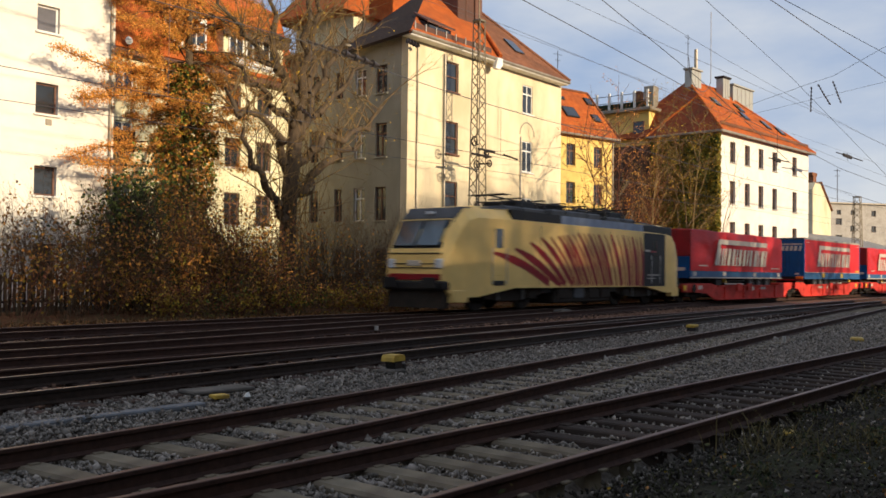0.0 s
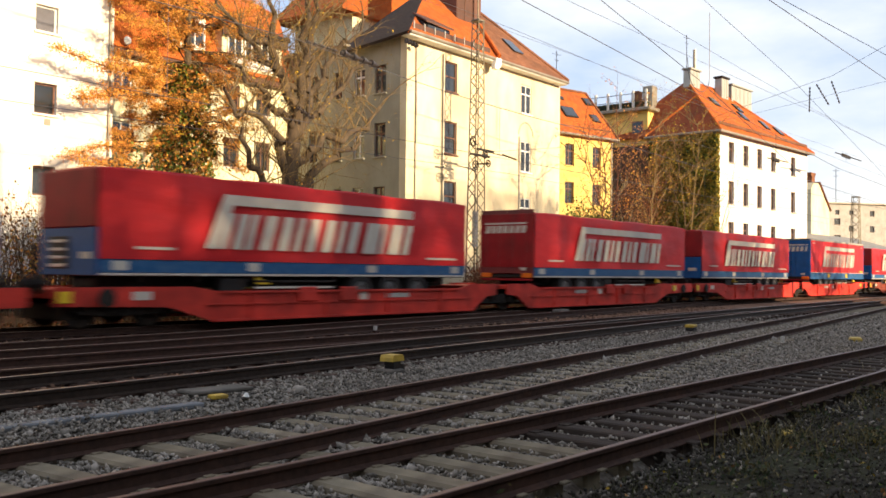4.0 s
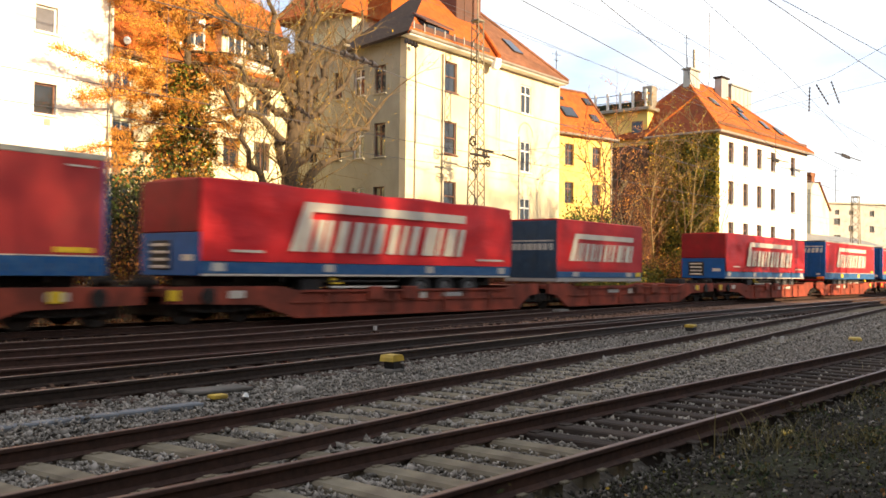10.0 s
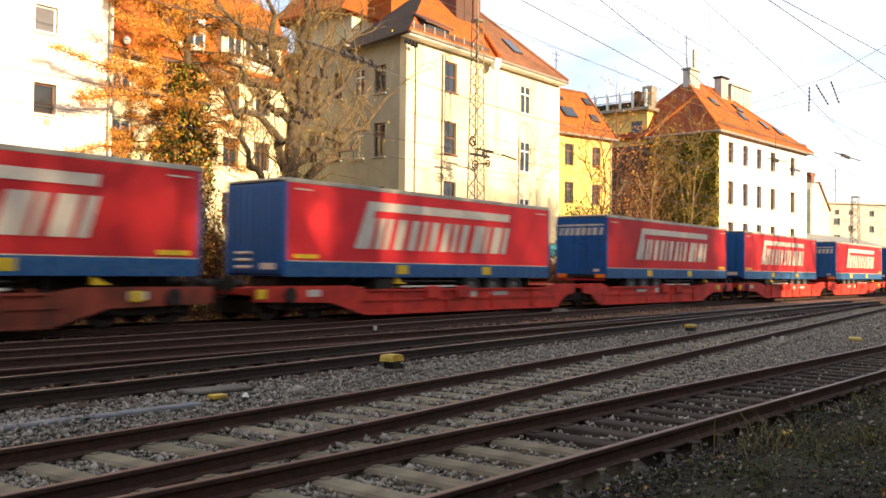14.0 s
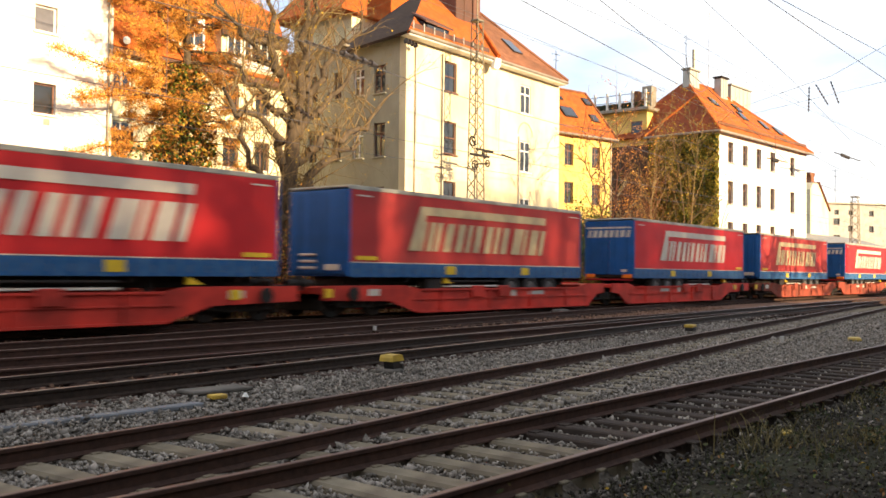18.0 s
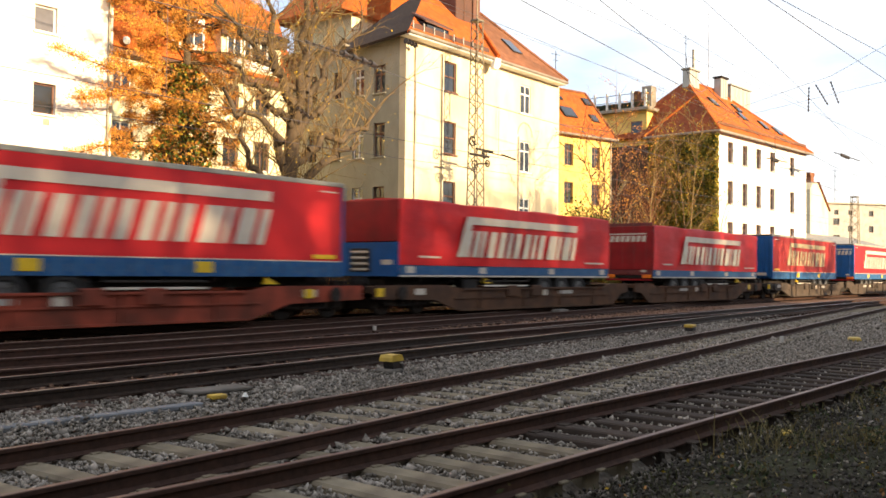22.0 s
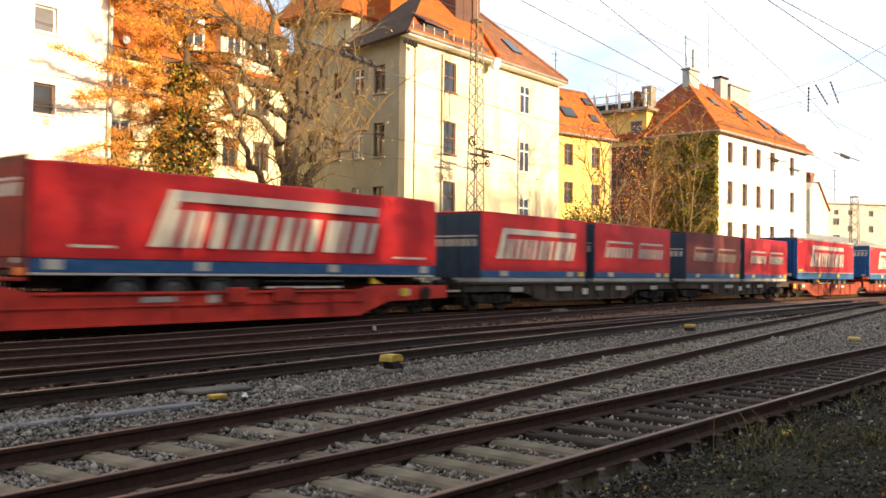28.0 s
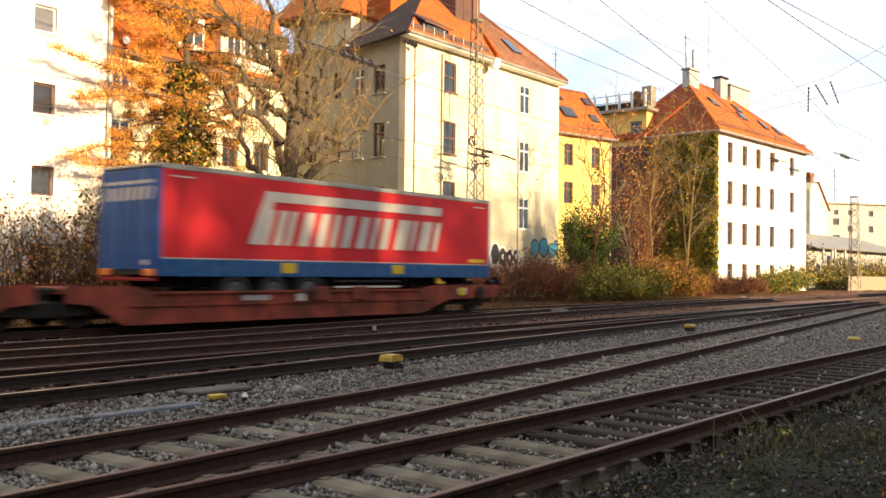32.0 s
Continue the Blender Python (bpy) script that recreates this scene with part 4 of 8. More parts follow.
def house_ivy():
    h = thing("ivy_house", "white apartment house with red hipped roof and an ivy-covered gable side", "house")
    m = facing(75.2, 30.0, -4.5)
    length = 19.4
    holes = []
    for x in (2.0, 4.9, 7.75, 10.75, 15.4):
        for z0, z1 in ((11.2, 13.0), (7.6, 9.6), (4.1, 6.05), (0.6, 2.45)):
            holes.append((x, x + 1.05, z0, z1))
    part("front_wall", wall_mesh(length, 13.8, holes).moved(m), "render_white", h)
    for o in holes:
        window_parts(h, m, o, "frame_brown", "cross", "concrete", depth=0.2)
    part("side_wall", wall_mesh(5.86, 13.8, []).moved(m @ facing(0, 6.32, -90)), "render_yellow", h)
    part("end_wall", MB().box(length - 0.4, length, 0.46, 9.5, -0.4, 13.8).moved(m), "render_white", h)
    e, z = 0.5, 13.75
    a, b, c, d = (-e, -e, z), (length + e, -e, z), (length + e, 10.5, z), (-e, 6.8, z)
    p, w, q = (2.35, 3.15, 17.43), (3.9, 5.0, 19.3), (9.6, 5.0, 19.3)
    back = (-e, 11.0, z)
    add_roof(h, [[a, b, q, w, p], [b, c, q], [c, back, w, q]], "tile_red", m)
    # slopes turned from the sun have their shade in the tile colour
    add_roof(h, [[d, a, p]], "tile_shaded", m, "hip_slope", "red hip in a darker, shaded colour")
    add_roof(h, [[d, p, w], [d, w, (-e, 8.6, z)], [(-e, 8.6, z), w, back]], "tile_shaded", m, "rear_slope", "red slope of the rear wing in a darker, shaded colour")
    for p0, p1 in ((a, p), (d, p), (p, w), (b, q), (w, q)):
        part("ridge_tiles", MB().tube(p0, p1, 0.12, n=6).moved(m), "tile_red", h)
    part("gutter", MB().box(-e - 0.1, length + e, -e - 0.12, -e + 0.05, z - 0.22, z - 0.02, 0.04).box(-e - 0.12, -e + 0.05, -e, 6.8, z - 0.22, z - 0.02, 0.04).moved(m), "zinc", h)
    part("downpipe", MB().tube((-0.08, 6.1, 0), (-0.08, 6.1, 13.4), 0.09, n=8).moved(m), "white", h)
    part("wall_band", MB().box(-0.05, 0.0, 0.0, 6.3, 12.9, 13.4).moved(m), "render_yellow", h)
    for x0, x1, yy, top in ((3.3, 5.1, 4.3, 20.1), (8.9, 10.3, 4.0, 20.2), (11.0, 15.4, 4.0, 19.8)):
        ch = part("chimney", MB().box(x0, x1, yy, yy + 0.75, 15.5, top, 0.03).moved(m), "sheet", h, "chimney clad in grey sheet metal")
        for k in range(1, 3 if x1 - x0 < 3 else 5):
            xs = x0 + (x1 - x0) * k / (3 if x1 - x0 < 3 else 5)
            part("sheet_seam", MB().box(xs - 0.03, xs + 0.03, yy - 0.03, yy, 15.6, top, 0.005).moved(m), "concrete", ch)
        part("chimney_cap", MB().box(x0 - 0.12, x1 + 0.12, yy - 0.12, yy + 0.87, top + 0.05, top + 0.22, 0.03).moved(m), "steel_dark" if x0 == 8.9 else "sheet", ch)
    part("flue", MB().tube((4.6, 4.6, 20.1), (4.6, 4.6, 22.2), 0.16, n=8).moved(m), "zinc", h)
    for x, zz in ((4.6, 2.5), (8.6, 1.6), (9.6, 2.6), (12.4, 1.2), (15.0, 0.9)):
        win = part("skylight", MB().box(0, 1.0, 0, 1.2, 0.0, 0.10, 0.03).moved(m @ pose(x, zz, z + 1.009 * (zz + 0.5) + 0.02, 45.3, 0, 0)), "steel_dark", h)
        part("pane", MB().box(0.1, 0.9, 0.1, 1.1, 0.09, 0.12).moved(m @ pose(x, zz, z + 1.009 * (zz + 0.5) + 0.02, 45.3, 0, 0)), "glass", win)
    part("snow_guard", MB().box(0.2, length, 0.0, 0.05, 14.35, 14.6).moved(m), "tile_old", h)
    part("aerial", MB().tube((4.2, 5.2, 18), (4.2, 5.2, 23.6), 0.03, n=5).tube((3.6, 5.2, 23.3), (4.8, 5.2, 23.3), 0.02, n=4).tube((3.8, 5.2, 22.8), (4.6, 5.2, 22.8), 0.02, n=4).moved(m), "steel_dark", h)


def houses_far():
    h = thing("flat_roofed_building", "pale flat-roofed building with small square windows, far off", "building")
    m = facing(175.4, 52.2, -39)
    holes = [(5.2, 6.1, 13.0, 13.9), (8.2, 9.1, 13.0, 13.9), (5.0, 6.3, 11.1, 12.3), (1.8, 3.2, 9.6, 11.0), (8.1, 9.1, 9.9, 11.0), (5.0, 6.4, 8.0, 9.2), (12.6, 13.6, 12.8, 13.9), (12.6, 13.6, 9.8, 11.0), (17.0, 18.2, 12.8, 13.9), (17.0, 18.2, 9.8, 11.0)]
    part("wall", wall_mesh(34, 15.0, holes).moved(m), "concrete", h)
    for o in holes:
        window_parts(h, m, o, "frame_brown", "plain", "", depth=0.2)
    part("bay", MB().box(0.2, 3.1, -0.25, -0.02, 11.5, 14.2, 0.03).moved(m), "frame_grey", h, "grey glazed bay")
    part("side_wall", MB().box(-0.02, 0.4, 0.5, 14, -0.4, 15.0).moved(m), "concrete", h)
    part("roof", MB().box(-0.6, 34.6, -0.5, 14.5, 15.0, 15.3, 0.1).moved(m), "zinc", h)
    part("aerial", MB().tube((7.5, 3, 15.2), (7.5, 3, 22.0), 0.06, n=5).tube((6.8, 3, 21.6), (8.2, 3, 21.6), 0.05, n=4).tube((7.0, 3, 20.6), (8.0, 3, 20.6), 0.05, n=4).moved(m), "steel_dark", h)
    s = thing("railway_shed", "grey shed with a low pitched roof and a workshop front", "shed")
    ms = facing(120.0, 36.0, -4)
    part("wall", wall_mesh(38, 5.3, [(3, 4.6, 0.2, 3.0), (7.0, 9.5, 1.2, 4.2), (15, 17, 2.2, 4.2), (22, 25, 0.2, 3.2)]).moved(ms), "concrete", s)
    part("side_wall", MB().box(0.0, 0.4, 0.5, 12, -0.4, 5.3).moved(ms), "concrete", s)
    add_roof(s, [[(-1, -1.5, 5.1), (39, -1.5, 5.1), (39, 7, 7.7), (-1, 7, 7.7)], [(-1, 7, 7.7), (39, 7, 7.7), (39, 14, 5.2), (-1, 14, 5.2)]], "zinc", ms)
    part("door", MB().box(3.05, 4.55, 0.2, 0.28, 0.2, 2.95, 0.02).moved(ms), "blue_dull", s)
    part("gate", MB().box(22.05, 24.95, 0.2, 0.28, 0.2, 3.15, 0.02).moved(ms), "blue_dull", s)
    part("window", MB().box(15.0, 17.0, 0.2, 0.26, 2.2, 4.2).moved(ms), "glass", s)
    part("window", MB().box(7.0, 9.5, 0.2, 0.26, 1.2, 4.2).moved(ms), "glass", s)
    for x in (2.2, 5.4, 6.4, 10.2):
        part("steel_post", MB().box(x, x + 0.25, -1.3, -1.05, -0.3, 5.0, 0.02).moved(ms), "white", s)
    bal = part("landing", MB().box(5.4, 10.4, -1.5, -0.02, 2.6, 2.75, 0.02).moved(ms), "concrete", s)
    for k in range(9):
        part("baluster", MB().box(5.5 + k * 0.6, 5.56 + k * 0.6, -1.45, -1.40, 2.7, 3.7).moved(ms), "steel_dark", bal)
    part("handrail", MB().box(5.4, 10.4, -1.47, -1.38, 3.65, 3.75, 0.01).moved(ms), "steel_dark", bal)
    g = thing("gabled_house", "tall narrow house end with a steep roof, far off", "house")
    mg = facing(151.6, 45.0, -4)
    part("wall", MB().prism([(0, -0.4), (8, -0.4), (8, 12.6), (3.4, 16.6), (1.2, 16.6), (0, 15.4)], 0, 9).moved(mg), "render_cream", g)
    part("chimney", MB().prism([(1.6, 15.2), (3.4, 15.2), (3.1, 17.6), (3.5, 17.9), (3.5, 18.3), (1.5, 18.3), (1.5, 17.9), (1.9, 17.6)], 0.6, 2.2).moved(mg), "tile_old", g)
    add_roof(g, [[(8.3, -0.3, 12.4), (3.2, -0.3, 16.85), (3.2, 9.3, 16.85), (8.3, 9.3, 12.4)]], "tile_old", mg)


def shade_row():
    """An unseen wall added behind the camera; its outline shapes the shade on the tracks."""
    w = tagged(part("wall_behind", MB().prism([(-160, -0.5), (220, -0.5), (220, 5.6), (78, 5.6), (76, 3.0), (58, 3.0), (58, 6.3), (50, 6.6), (43.0, 7.0), (4.0, 7.0), (1.0, 10.2), (-160, 10.2)], -16, -6), "render_grey_shaded"), "unseen wall added behind the viewpoint to shade the tracks", "wall", kind="structure")
    return w


house_white()
house_recess()
house_corner()
house_yellow()
house_ivy()
houses_far()
shade_row()
# ---- the train ----
SPEED = 16.75
moving = []                  # things with their places along the track at 0 s


def slant(mb, x0, x1, z0, z1, y, lean=0.27, w=None):
    """A slanted plain bar, printed on a side that faces -y."""
    k = lean * (z1 - z0)
    mb.quad((x0, y, z0), (x1, y, z0), (x1 + k, y, z1), (x0 + k, y, z1))


def print_marks(x, z, length, height, y):
    """The print on the tarpaulins as plain slanted bars under an angle bracket."""
    mb = MB()
    t = height * 0.19
    lean = 0.42
    top = z + height
    slant(mb, x, x + t * 1.5, z, top, y, lean)
    k = lean * height
    mb.quad((x + k + t * 1.5 - lean * t, y, top - t), (x + length, y, top - t), (x + length + lean * t * 0.4, y, top), (x + k + t * 1.5, y, top))
    hz = height * 0.66
    px = [(0.055, 0.028), (0.105, 0.035), (0.155, 0.028), (0.215, 0.05), (0.295, 0.045), (0.365, 0.028), (0.42, 0.045), (0.50, 0.045), (0.57, 0.028), (0.625, 0.045),
          (0.71, 0.075), (0.80, 0.022), (0.85, 0.065), (0.935, 0.035)]
    for a, w in px:
        slant(mb, x + length * a, x + length * (a + w), z, z + hz, y - 0.002, 0.30)
    return mb


def double_marks(x, z, length, height, y):
    mb = MB()
    for off in (0.0, 0.52):
        h = height
        slant(mb, x + off * length, x + off * length + 0.09, z, z + h, y, 0.3)
        mb.quad((x + off * length + 0.3 * h, y, z + h * 0.87), (x + (off + 0.43) * length, y, z + h * 0.87), (x + (off + 0.43) * length, y, z + h), (x + off * length + 0.3 * h, y, z + h))
        for k in range(7):
            slant(mb, x + (off + 0.03 + k * 0.058) * length, x + (off + 0.065 + k * 0.058) * length, z, z + h * 0.62, y - 0.002, 0.3)
    return mb


def wrinkled_side(length, z0, z1, y, amp, seed, nx=56, nz=12):
    """A tarpaulin side with soft folds and a slack lower edge."""
    mb = MB()
    vs = []
    for i in range(nx + 1):
        for j in range(nz + 1):
            x, z = length * i / nx, z0 + (z1 - z0) * j / nz
            k = min(1.0, 6.0 * min(i / nx, 1 - i / nx)) * min(1.0, 4 * j / nz) * min(1, 4 * (1 - j / nz))
            d = amp * (noise.noise((x * 0.55 + seed, z * 0.9, seed)) + 0.5 * noise.noise((x * 1.3 + z * 1.8, z * 1.2 - x * 0.5, seed + 9)))
            vs.append((x, y - amp * 0.5 - d * k, z))
    mb.add(vs, [(i * (nz + 1) + j, (i + 1) * (nz + 1) + j, (i + 1) * (nz + 1) + j + 1, i * (nz + 1) + j + 1) for i in range(nx) for j in range(nz)])
    return mb


def running_gear(t, length, axles, legs, guard):
    """Axles with tyres and rims, landing legs, chassis beams and the side guard of a semi-trailer."""
    for y in (-0.55, 0.55):
        part("chassis_beam", MB().box(0.4, length - 0.4, y - 0.06, y + 0.06, 0.93, 1.24, 0.01), "steel_dark", t)
    for x in [1.2 + k * 1.6 for k in range(8)]:
        part("cross_member", MB().box(x, x + 0.08, -1.15, 1.15, 1.08, 1.23), "steel_dark", t)
    for x in axles:
        part("axle", MB().tube((x, -1.1, 0.83), (x, 1.1, 0.83), 0.07, n=8), "steel_dark", t)
        for y in (-1.07, 1.07):
            ty = part("tyre", MB().wheel(x, y, 0.83, 0.50, 0.36, 20, 0.55), "rubber", t)
            part("rim", MB().wheel(x, y - (0.10 if y < 0 else -0.10), 0.83, 0.27, 0.16, 14, 0.5), "rim_grey", ty)
        part("mudguard", MB().loft([[(x + 0.60 * math.cos(a), yy, 0.83 + 0.60 * math.sin(a)) for a in [math.pi * k / 8 for k in range(9)]] for yy in (-1.25, -0.9)], False), "steel_dark", t)
    for y in (-0.85, 0.85):
        part("landing_leg", MB().box(legs - 0.06, legs + 0.06, y - 0.06, y + 0.06, 0.45, 1.2, 0.01).box(legs - 0.15, legs + 0.15, y - 0.12, y + 0.12, 0.42, 0.47, 0.01), "steel_dark", t)
    for z in (0.93, 1.10):
        part("side_guard", MB().box(guard, guard + 2.9, -1.25, -1.22, z - 0.03, z + 0.03, 0.008), "white_print" if z < 1 else "steel_dark", t)
    part("wheel_chock", MB().prism([(legs + 0.9, 1.02), (legs + 1.35, 1.02), (legs + 0.9, 1.22)], -1.24, -1.10), "yellow", t)
    part("tool_box", MB().box(guard - 1.1, guard - 0.3, -1.2, -0.75, 0.72, 1.18, 0.03), "steel_dark", t)


def end_doors(t, x, facing_left, mat, marks):
    """Rear doors at the end x with lock rods, lamps and bumper."""
    s = -1 if facing_left else 1
    for y0, y1 in ((-1.25, -0.01), (0.01, 1.25)):
        d = part("rear_door", MB().box(min(x, x + s * 0.05), max(x, x + s * 0.05), y0, y1, 1.38, 3.86, 0.012), mat, t)
        for yy in (y0 + 0.3, y1 - 0.3):
            part("lock_rod", MB().tube((x + s * 0.07, yy, 1.4), (x + s * 0.07, yy, 3.84), 0.014, n=6), mat, d)
    if marks:
        mb = MB()
        xx = x + s * 0.058
        mb.quad((xx, 1.15, 3.50), (xx, -1.12, 3.50), (xx, -1.12, 3.58), (xx, 1.15, 3.58))
        for k in range(8):
            y = 1.10 - k * 0.28
            mb.quad((xx, y, 3.10), (xx, y - 0.19, 3.10), (xx, y - 0.26, 3.42), (xx, y - 0.07, 3.42))
        part("door_print", mb, "white_print", t)
    for y in (-0.95, 0.95):
        part("tail_lamp", MB().box(min(x, x + s * 0.07), max(x, x + s * 0.07), y - 0.24, y + 0.24, 1.22, 1.40, 0.02), "lamp_orange", t)
    part("bumper", MB().box(min(x, x + s * 0.06), max(x, x + s * 0.06), -1.2, 1.2, 1.10, 1.19, 0.015), "tarp_end", t)
    part("number_plate", MB().box(min(x, x + s * 0.06), max(x, x + s * 0.06), -0.95, -0.65, 1.50, 1.62, 0.005), "white_print", t)


def curtain_trailer(front_left, number, worn=False):
    """A curtain-sided semi-trailer 13.7 m long. front_left: its smooth front end leads."""
    length = 13.72
    t = thing("semi_trailer", "", "semi-trailer", "trailers on the train")
    t["label"] = ("dull red" if worn else "red") + " curtain-sided semi-trailer with " + ("blue ribbed front wall" if front_left else "blue rear doors") + " on a wagon"
    part("floor_frame", MB().box(0.02, length - 0.02, -1.25, 1.25, 1.24, 1.42, 0.02), "steel_dark", t)
    sheet = wrinkled_side(length - 0.16, 1.66, 3.86, -1.258, 0.014, number * 3.1, 40, 8).moved(pose(0.08, 0, 0))
    part("curtain", sheet, "curtain_dull" if worn else "curtain_red", t, smooth=True)
    part("far_curtain", MB().box(0.08, length - 0.08, 1.24, 1.265, 1.40, 3.86), "curtain_red", t)
    part("skirt", MB().box(0.06, length - 0.06, -1.272, -1.235, 1.22, 1.655, 0.01), "blue_skirt", t, "blue lower curtain edge with buckles")
    part("white_line", MB().box(0.10, length - 0.10, -1.278, -1.26, 1.655, 1.685), "white_print", t)
    buckle = MB().box(0, 0.035, -1.281, -1.27, 1.32, 1.50, 0.004).mesh("buckle")
    strap = MB().prism([(-0.03, 1.24), (0.10, 1.24), (0.07, 1.36), (0.07, 1.655), (0.0, 1.655), (0.0, 1.36)], -1.2785, -1.27).mesh("strap")
    for k in range(26):
        part("buckle", buckle, "rim_grey", t).location = (0.4 + k * 0.52, 0, 0)
        part("strap", strap, "blue", t).location = (0.4 + k * 0.52 - 0.02, 0.001, 0)
    part("roof", MB().box(0.0, length, -1.24, 1.24, 3.90, 3.98, 0.03), "top_rail", t)
    for y0, y1 in ((-1.28, -1.22), (1.22, 1.28)):
        part("roof_rail", MB().box(0.0, length, y0, y1, 3.85, 3.98, 0.015), "top_rail", t)
    for x in (0.0, length - 0.10):
        for y in (-1.28, 1.18):
            part("corner_post", MB().box(x, x + 0.10, y, y + 0.10, 1.24, 3.86, 0.015), "blue", t)
    fx = 0.06 if front_left else length - 0.06
    s = -1 if front_left else 1
    wall = MB().box(min(fx, fx + s * 0.04), max(fx, fx + s * 0.04), -1.2, 1.2, 1.24, 3.86, 0.01)
    fw = part("front_wall", wall, "blue", t, "ribbed blue front wall")
    rib = MB().box(min(fx + s * 0.04, fx + s * 0.075), max(fx + s * 0.04, fx + s * 0.075), -0.06, 0.06, 1.3, 3.80, 0.012).mesh("rib")
    for k in range(9):
        part("rib", rib, "blue", fw).location = (0, -1.08 + k * 0.27, 0)
    part("front_plate", MB().box(min(fx + s * 0.05, fx + s * 0.085), max(fx + s * 0.05, fx + s * 0.085), -0.9, -0.3, 1.42, 1.60, 0.01), "white_print", t)
    for k in range(3):
        part("hose_coupling", MB().box(min(fx + s * 0.05, fx + s * 0.12), max(fx + s * 0.05, fx + s * 0.12), 0.1, 0.8, 1.45 + k * 0.2, 1.53 + k * 0.2, 0.02), "white_print", t)
    end_doors(t, length - 0.02 if front_left else 0.02, not front_left, "blue", True)
    part("side_print", print_marks(2.72, 2.08, 8.15, 1.45, -1.30), "cream_print" if worn else "white_print", t, "white slanted print on the curtain")
    for x in (0.35, length - 1.0):
        part("corner_mark", MB().quad((x, -1.296, 3.66), (x + 0.65, -1.296, 3.66), (x + 0.65, -1.296, 3.70), (x, -1.296, 3.70)), "white_print", t)
    for x in ((4.2, 8.75) if not front_left else (4.95, 9.5)):
        part("reflector", MB().box(x - 0.26, x + 0.26, -1.292, -1.27, 1.32, 1.60, 0.008), "yellow", t)
    x = length - 1.25 if not front_left else 0.35
    part("warning_strip", MB().box(x, x + 0.9, -1.292, -1.27, 1.74, 1.86, 0.004), "yellow", t)
    axles = (2.4, 3.71, 5.02) if not front_left else (8.7, 10.01, 11.32)
    running_gear(t, length, axles, 9.9 if not front_left else 3.8, 6.0 if not front_left else 4.9)
    return t


def tarp_trailer(rear_left, number):
    """A trailer under one slack red tarpaulin, with a narrow blue drop side below."""
    length = 13.80
    t = thing("semi_trailer", "", "semi-trailer", "trailers on the train")
    t["label"] = "slack red tarpaulin semi-trailer with " + ("printed red rear flap" if rear_left else "blue front wall") + " on a wagon"
    part("floor_frame", MB().box(0.02, length - 0.02, -1.25, 1.25, 1.22, 1.36, 0.02), "steel_dark", t)
    part("tarpaulin", wrinkled_side(length, 1.62, 3.70, -1.262, 0.075, number * 2.7 + 1.3), "tarp_red", t, smooth=True)
    part("far_tarpaulin", MB().box(0, length, 1.24, 1.28, 1.36, 3.70), "tarp_red", t)
    top = []
    for i in range(29):
        x = length * i / 28
        zz = 3.74 + 0.05 * abs(math.sin(i * math.pi / 7)) + 0.02 * noise.noise((x, number, 0))
        top.append([(x, -1.30, 3.66), (x, -1.24, zz - 0.02), (x, -0.6, zz + 0.02), (x, 0.6, zz + 0.02), (x, 1.24, zz - 0.02), (x, 1.30, 3.66)])
    part("roof_tarpaulin", MB().loft(top, True), "tarp_red", t)
    part("drop_side", MB().box(0.04, length - 0.04, -1.275, -1.235, 1.30, 1.62, 0.012), "blue_skirt", t, "narrow blue drop side")
    part("lower_rail", MB().box(0.04, length - 0.04, -1.285, -1.24, 1.235, 1.295, 0.01), "white_print" if number % 3 else "yellow", t)
    for x in (0.35, 4.3, 8.9, 13.0):
        part("label_plate", MB().box(x, x + 0.42, -1.288, -1.272, 1.36, 1.58, 0.006), "white_print", t)
    if rear_left:
        end_doors(t, 0.02, True, "tarp_faded", True)
        part("rear_flap", MB().box(-0.06, 0.0, -1.26, 1.26, 1.62, 3.70, 0.02), "tarp_end", t)
        pr = MB()
        pr.quad((-0.066, 1.0, 3.30), (-0.066, -0.95, 3.30), (-0.066, -0.95, 3.36), (-0.066, 1.0, 3.36))
        for k in range(7):
            y = 0.98 - k * 0.28
            pr.quad((-0.066, y, 2.96), (-0.066, y - 0.2, 2.96), (-0.066, y - 0.26, 3.24), (-0.066, y - 0.06, 3.24))
        part("flap_print", pr, "white_print", t)
    else:
        part("front_hood", MB().box(-0.05, 0.02, -1.27, 1.27, 2.35, 3.72, 0.03), "tarp_end", t)
        part("front_wall", MB().box(-0.02, 0.05, -1.24, 1.24, 1.24, 2.35, 0.012), "blue", t, "blue front wall below the hood")
        part("front_plate", MB().box(-0.04, -0.02, -0.05, 0.85, 1.38, 2.15, 0.02), "steel_dark", t)
        for k in range(4):
            part("hose_coupling", MB().box(-0.08, -0.04, 0.05, 0.75, 1.42 + k * 0.19, 1.50 + k * 0.19, 0.015), "white_print", t)
        part("number_mark", MB().box(-0.03, -0.02, -1.0, -0.55, 1.62, 1.78), "white_print", t)
        part("rear_door", MB().box(length, length + 0.05, -1.25, 1.25, 1.38, 3.68, 0.012), "blue", t)
    part("side_print", print_marks(2.85, 1.93, 8.0, 1.40, -1.405), "white_print", t, "white slanted print on the tarpaulin")
    for x, z, w in ((0.9, 1.86, 1.1), (length - 2.2, 1.80, 1.6)):
        part("small_print", MB().quad((x, -1.36, z), (x + w, -1.36, z), (x + w, -1.36, z + 0.065), (x, -1.36, z + 0.065)), "white_print", t)
    axles = (2.4, 3.71, 5.02) if rear_left else (8.7, 10.01, 11.32)
    running_gear(t, length, axles, 9.9 if rear_left else 3.8, 6.6 if rear_left else 4.6)
    return t


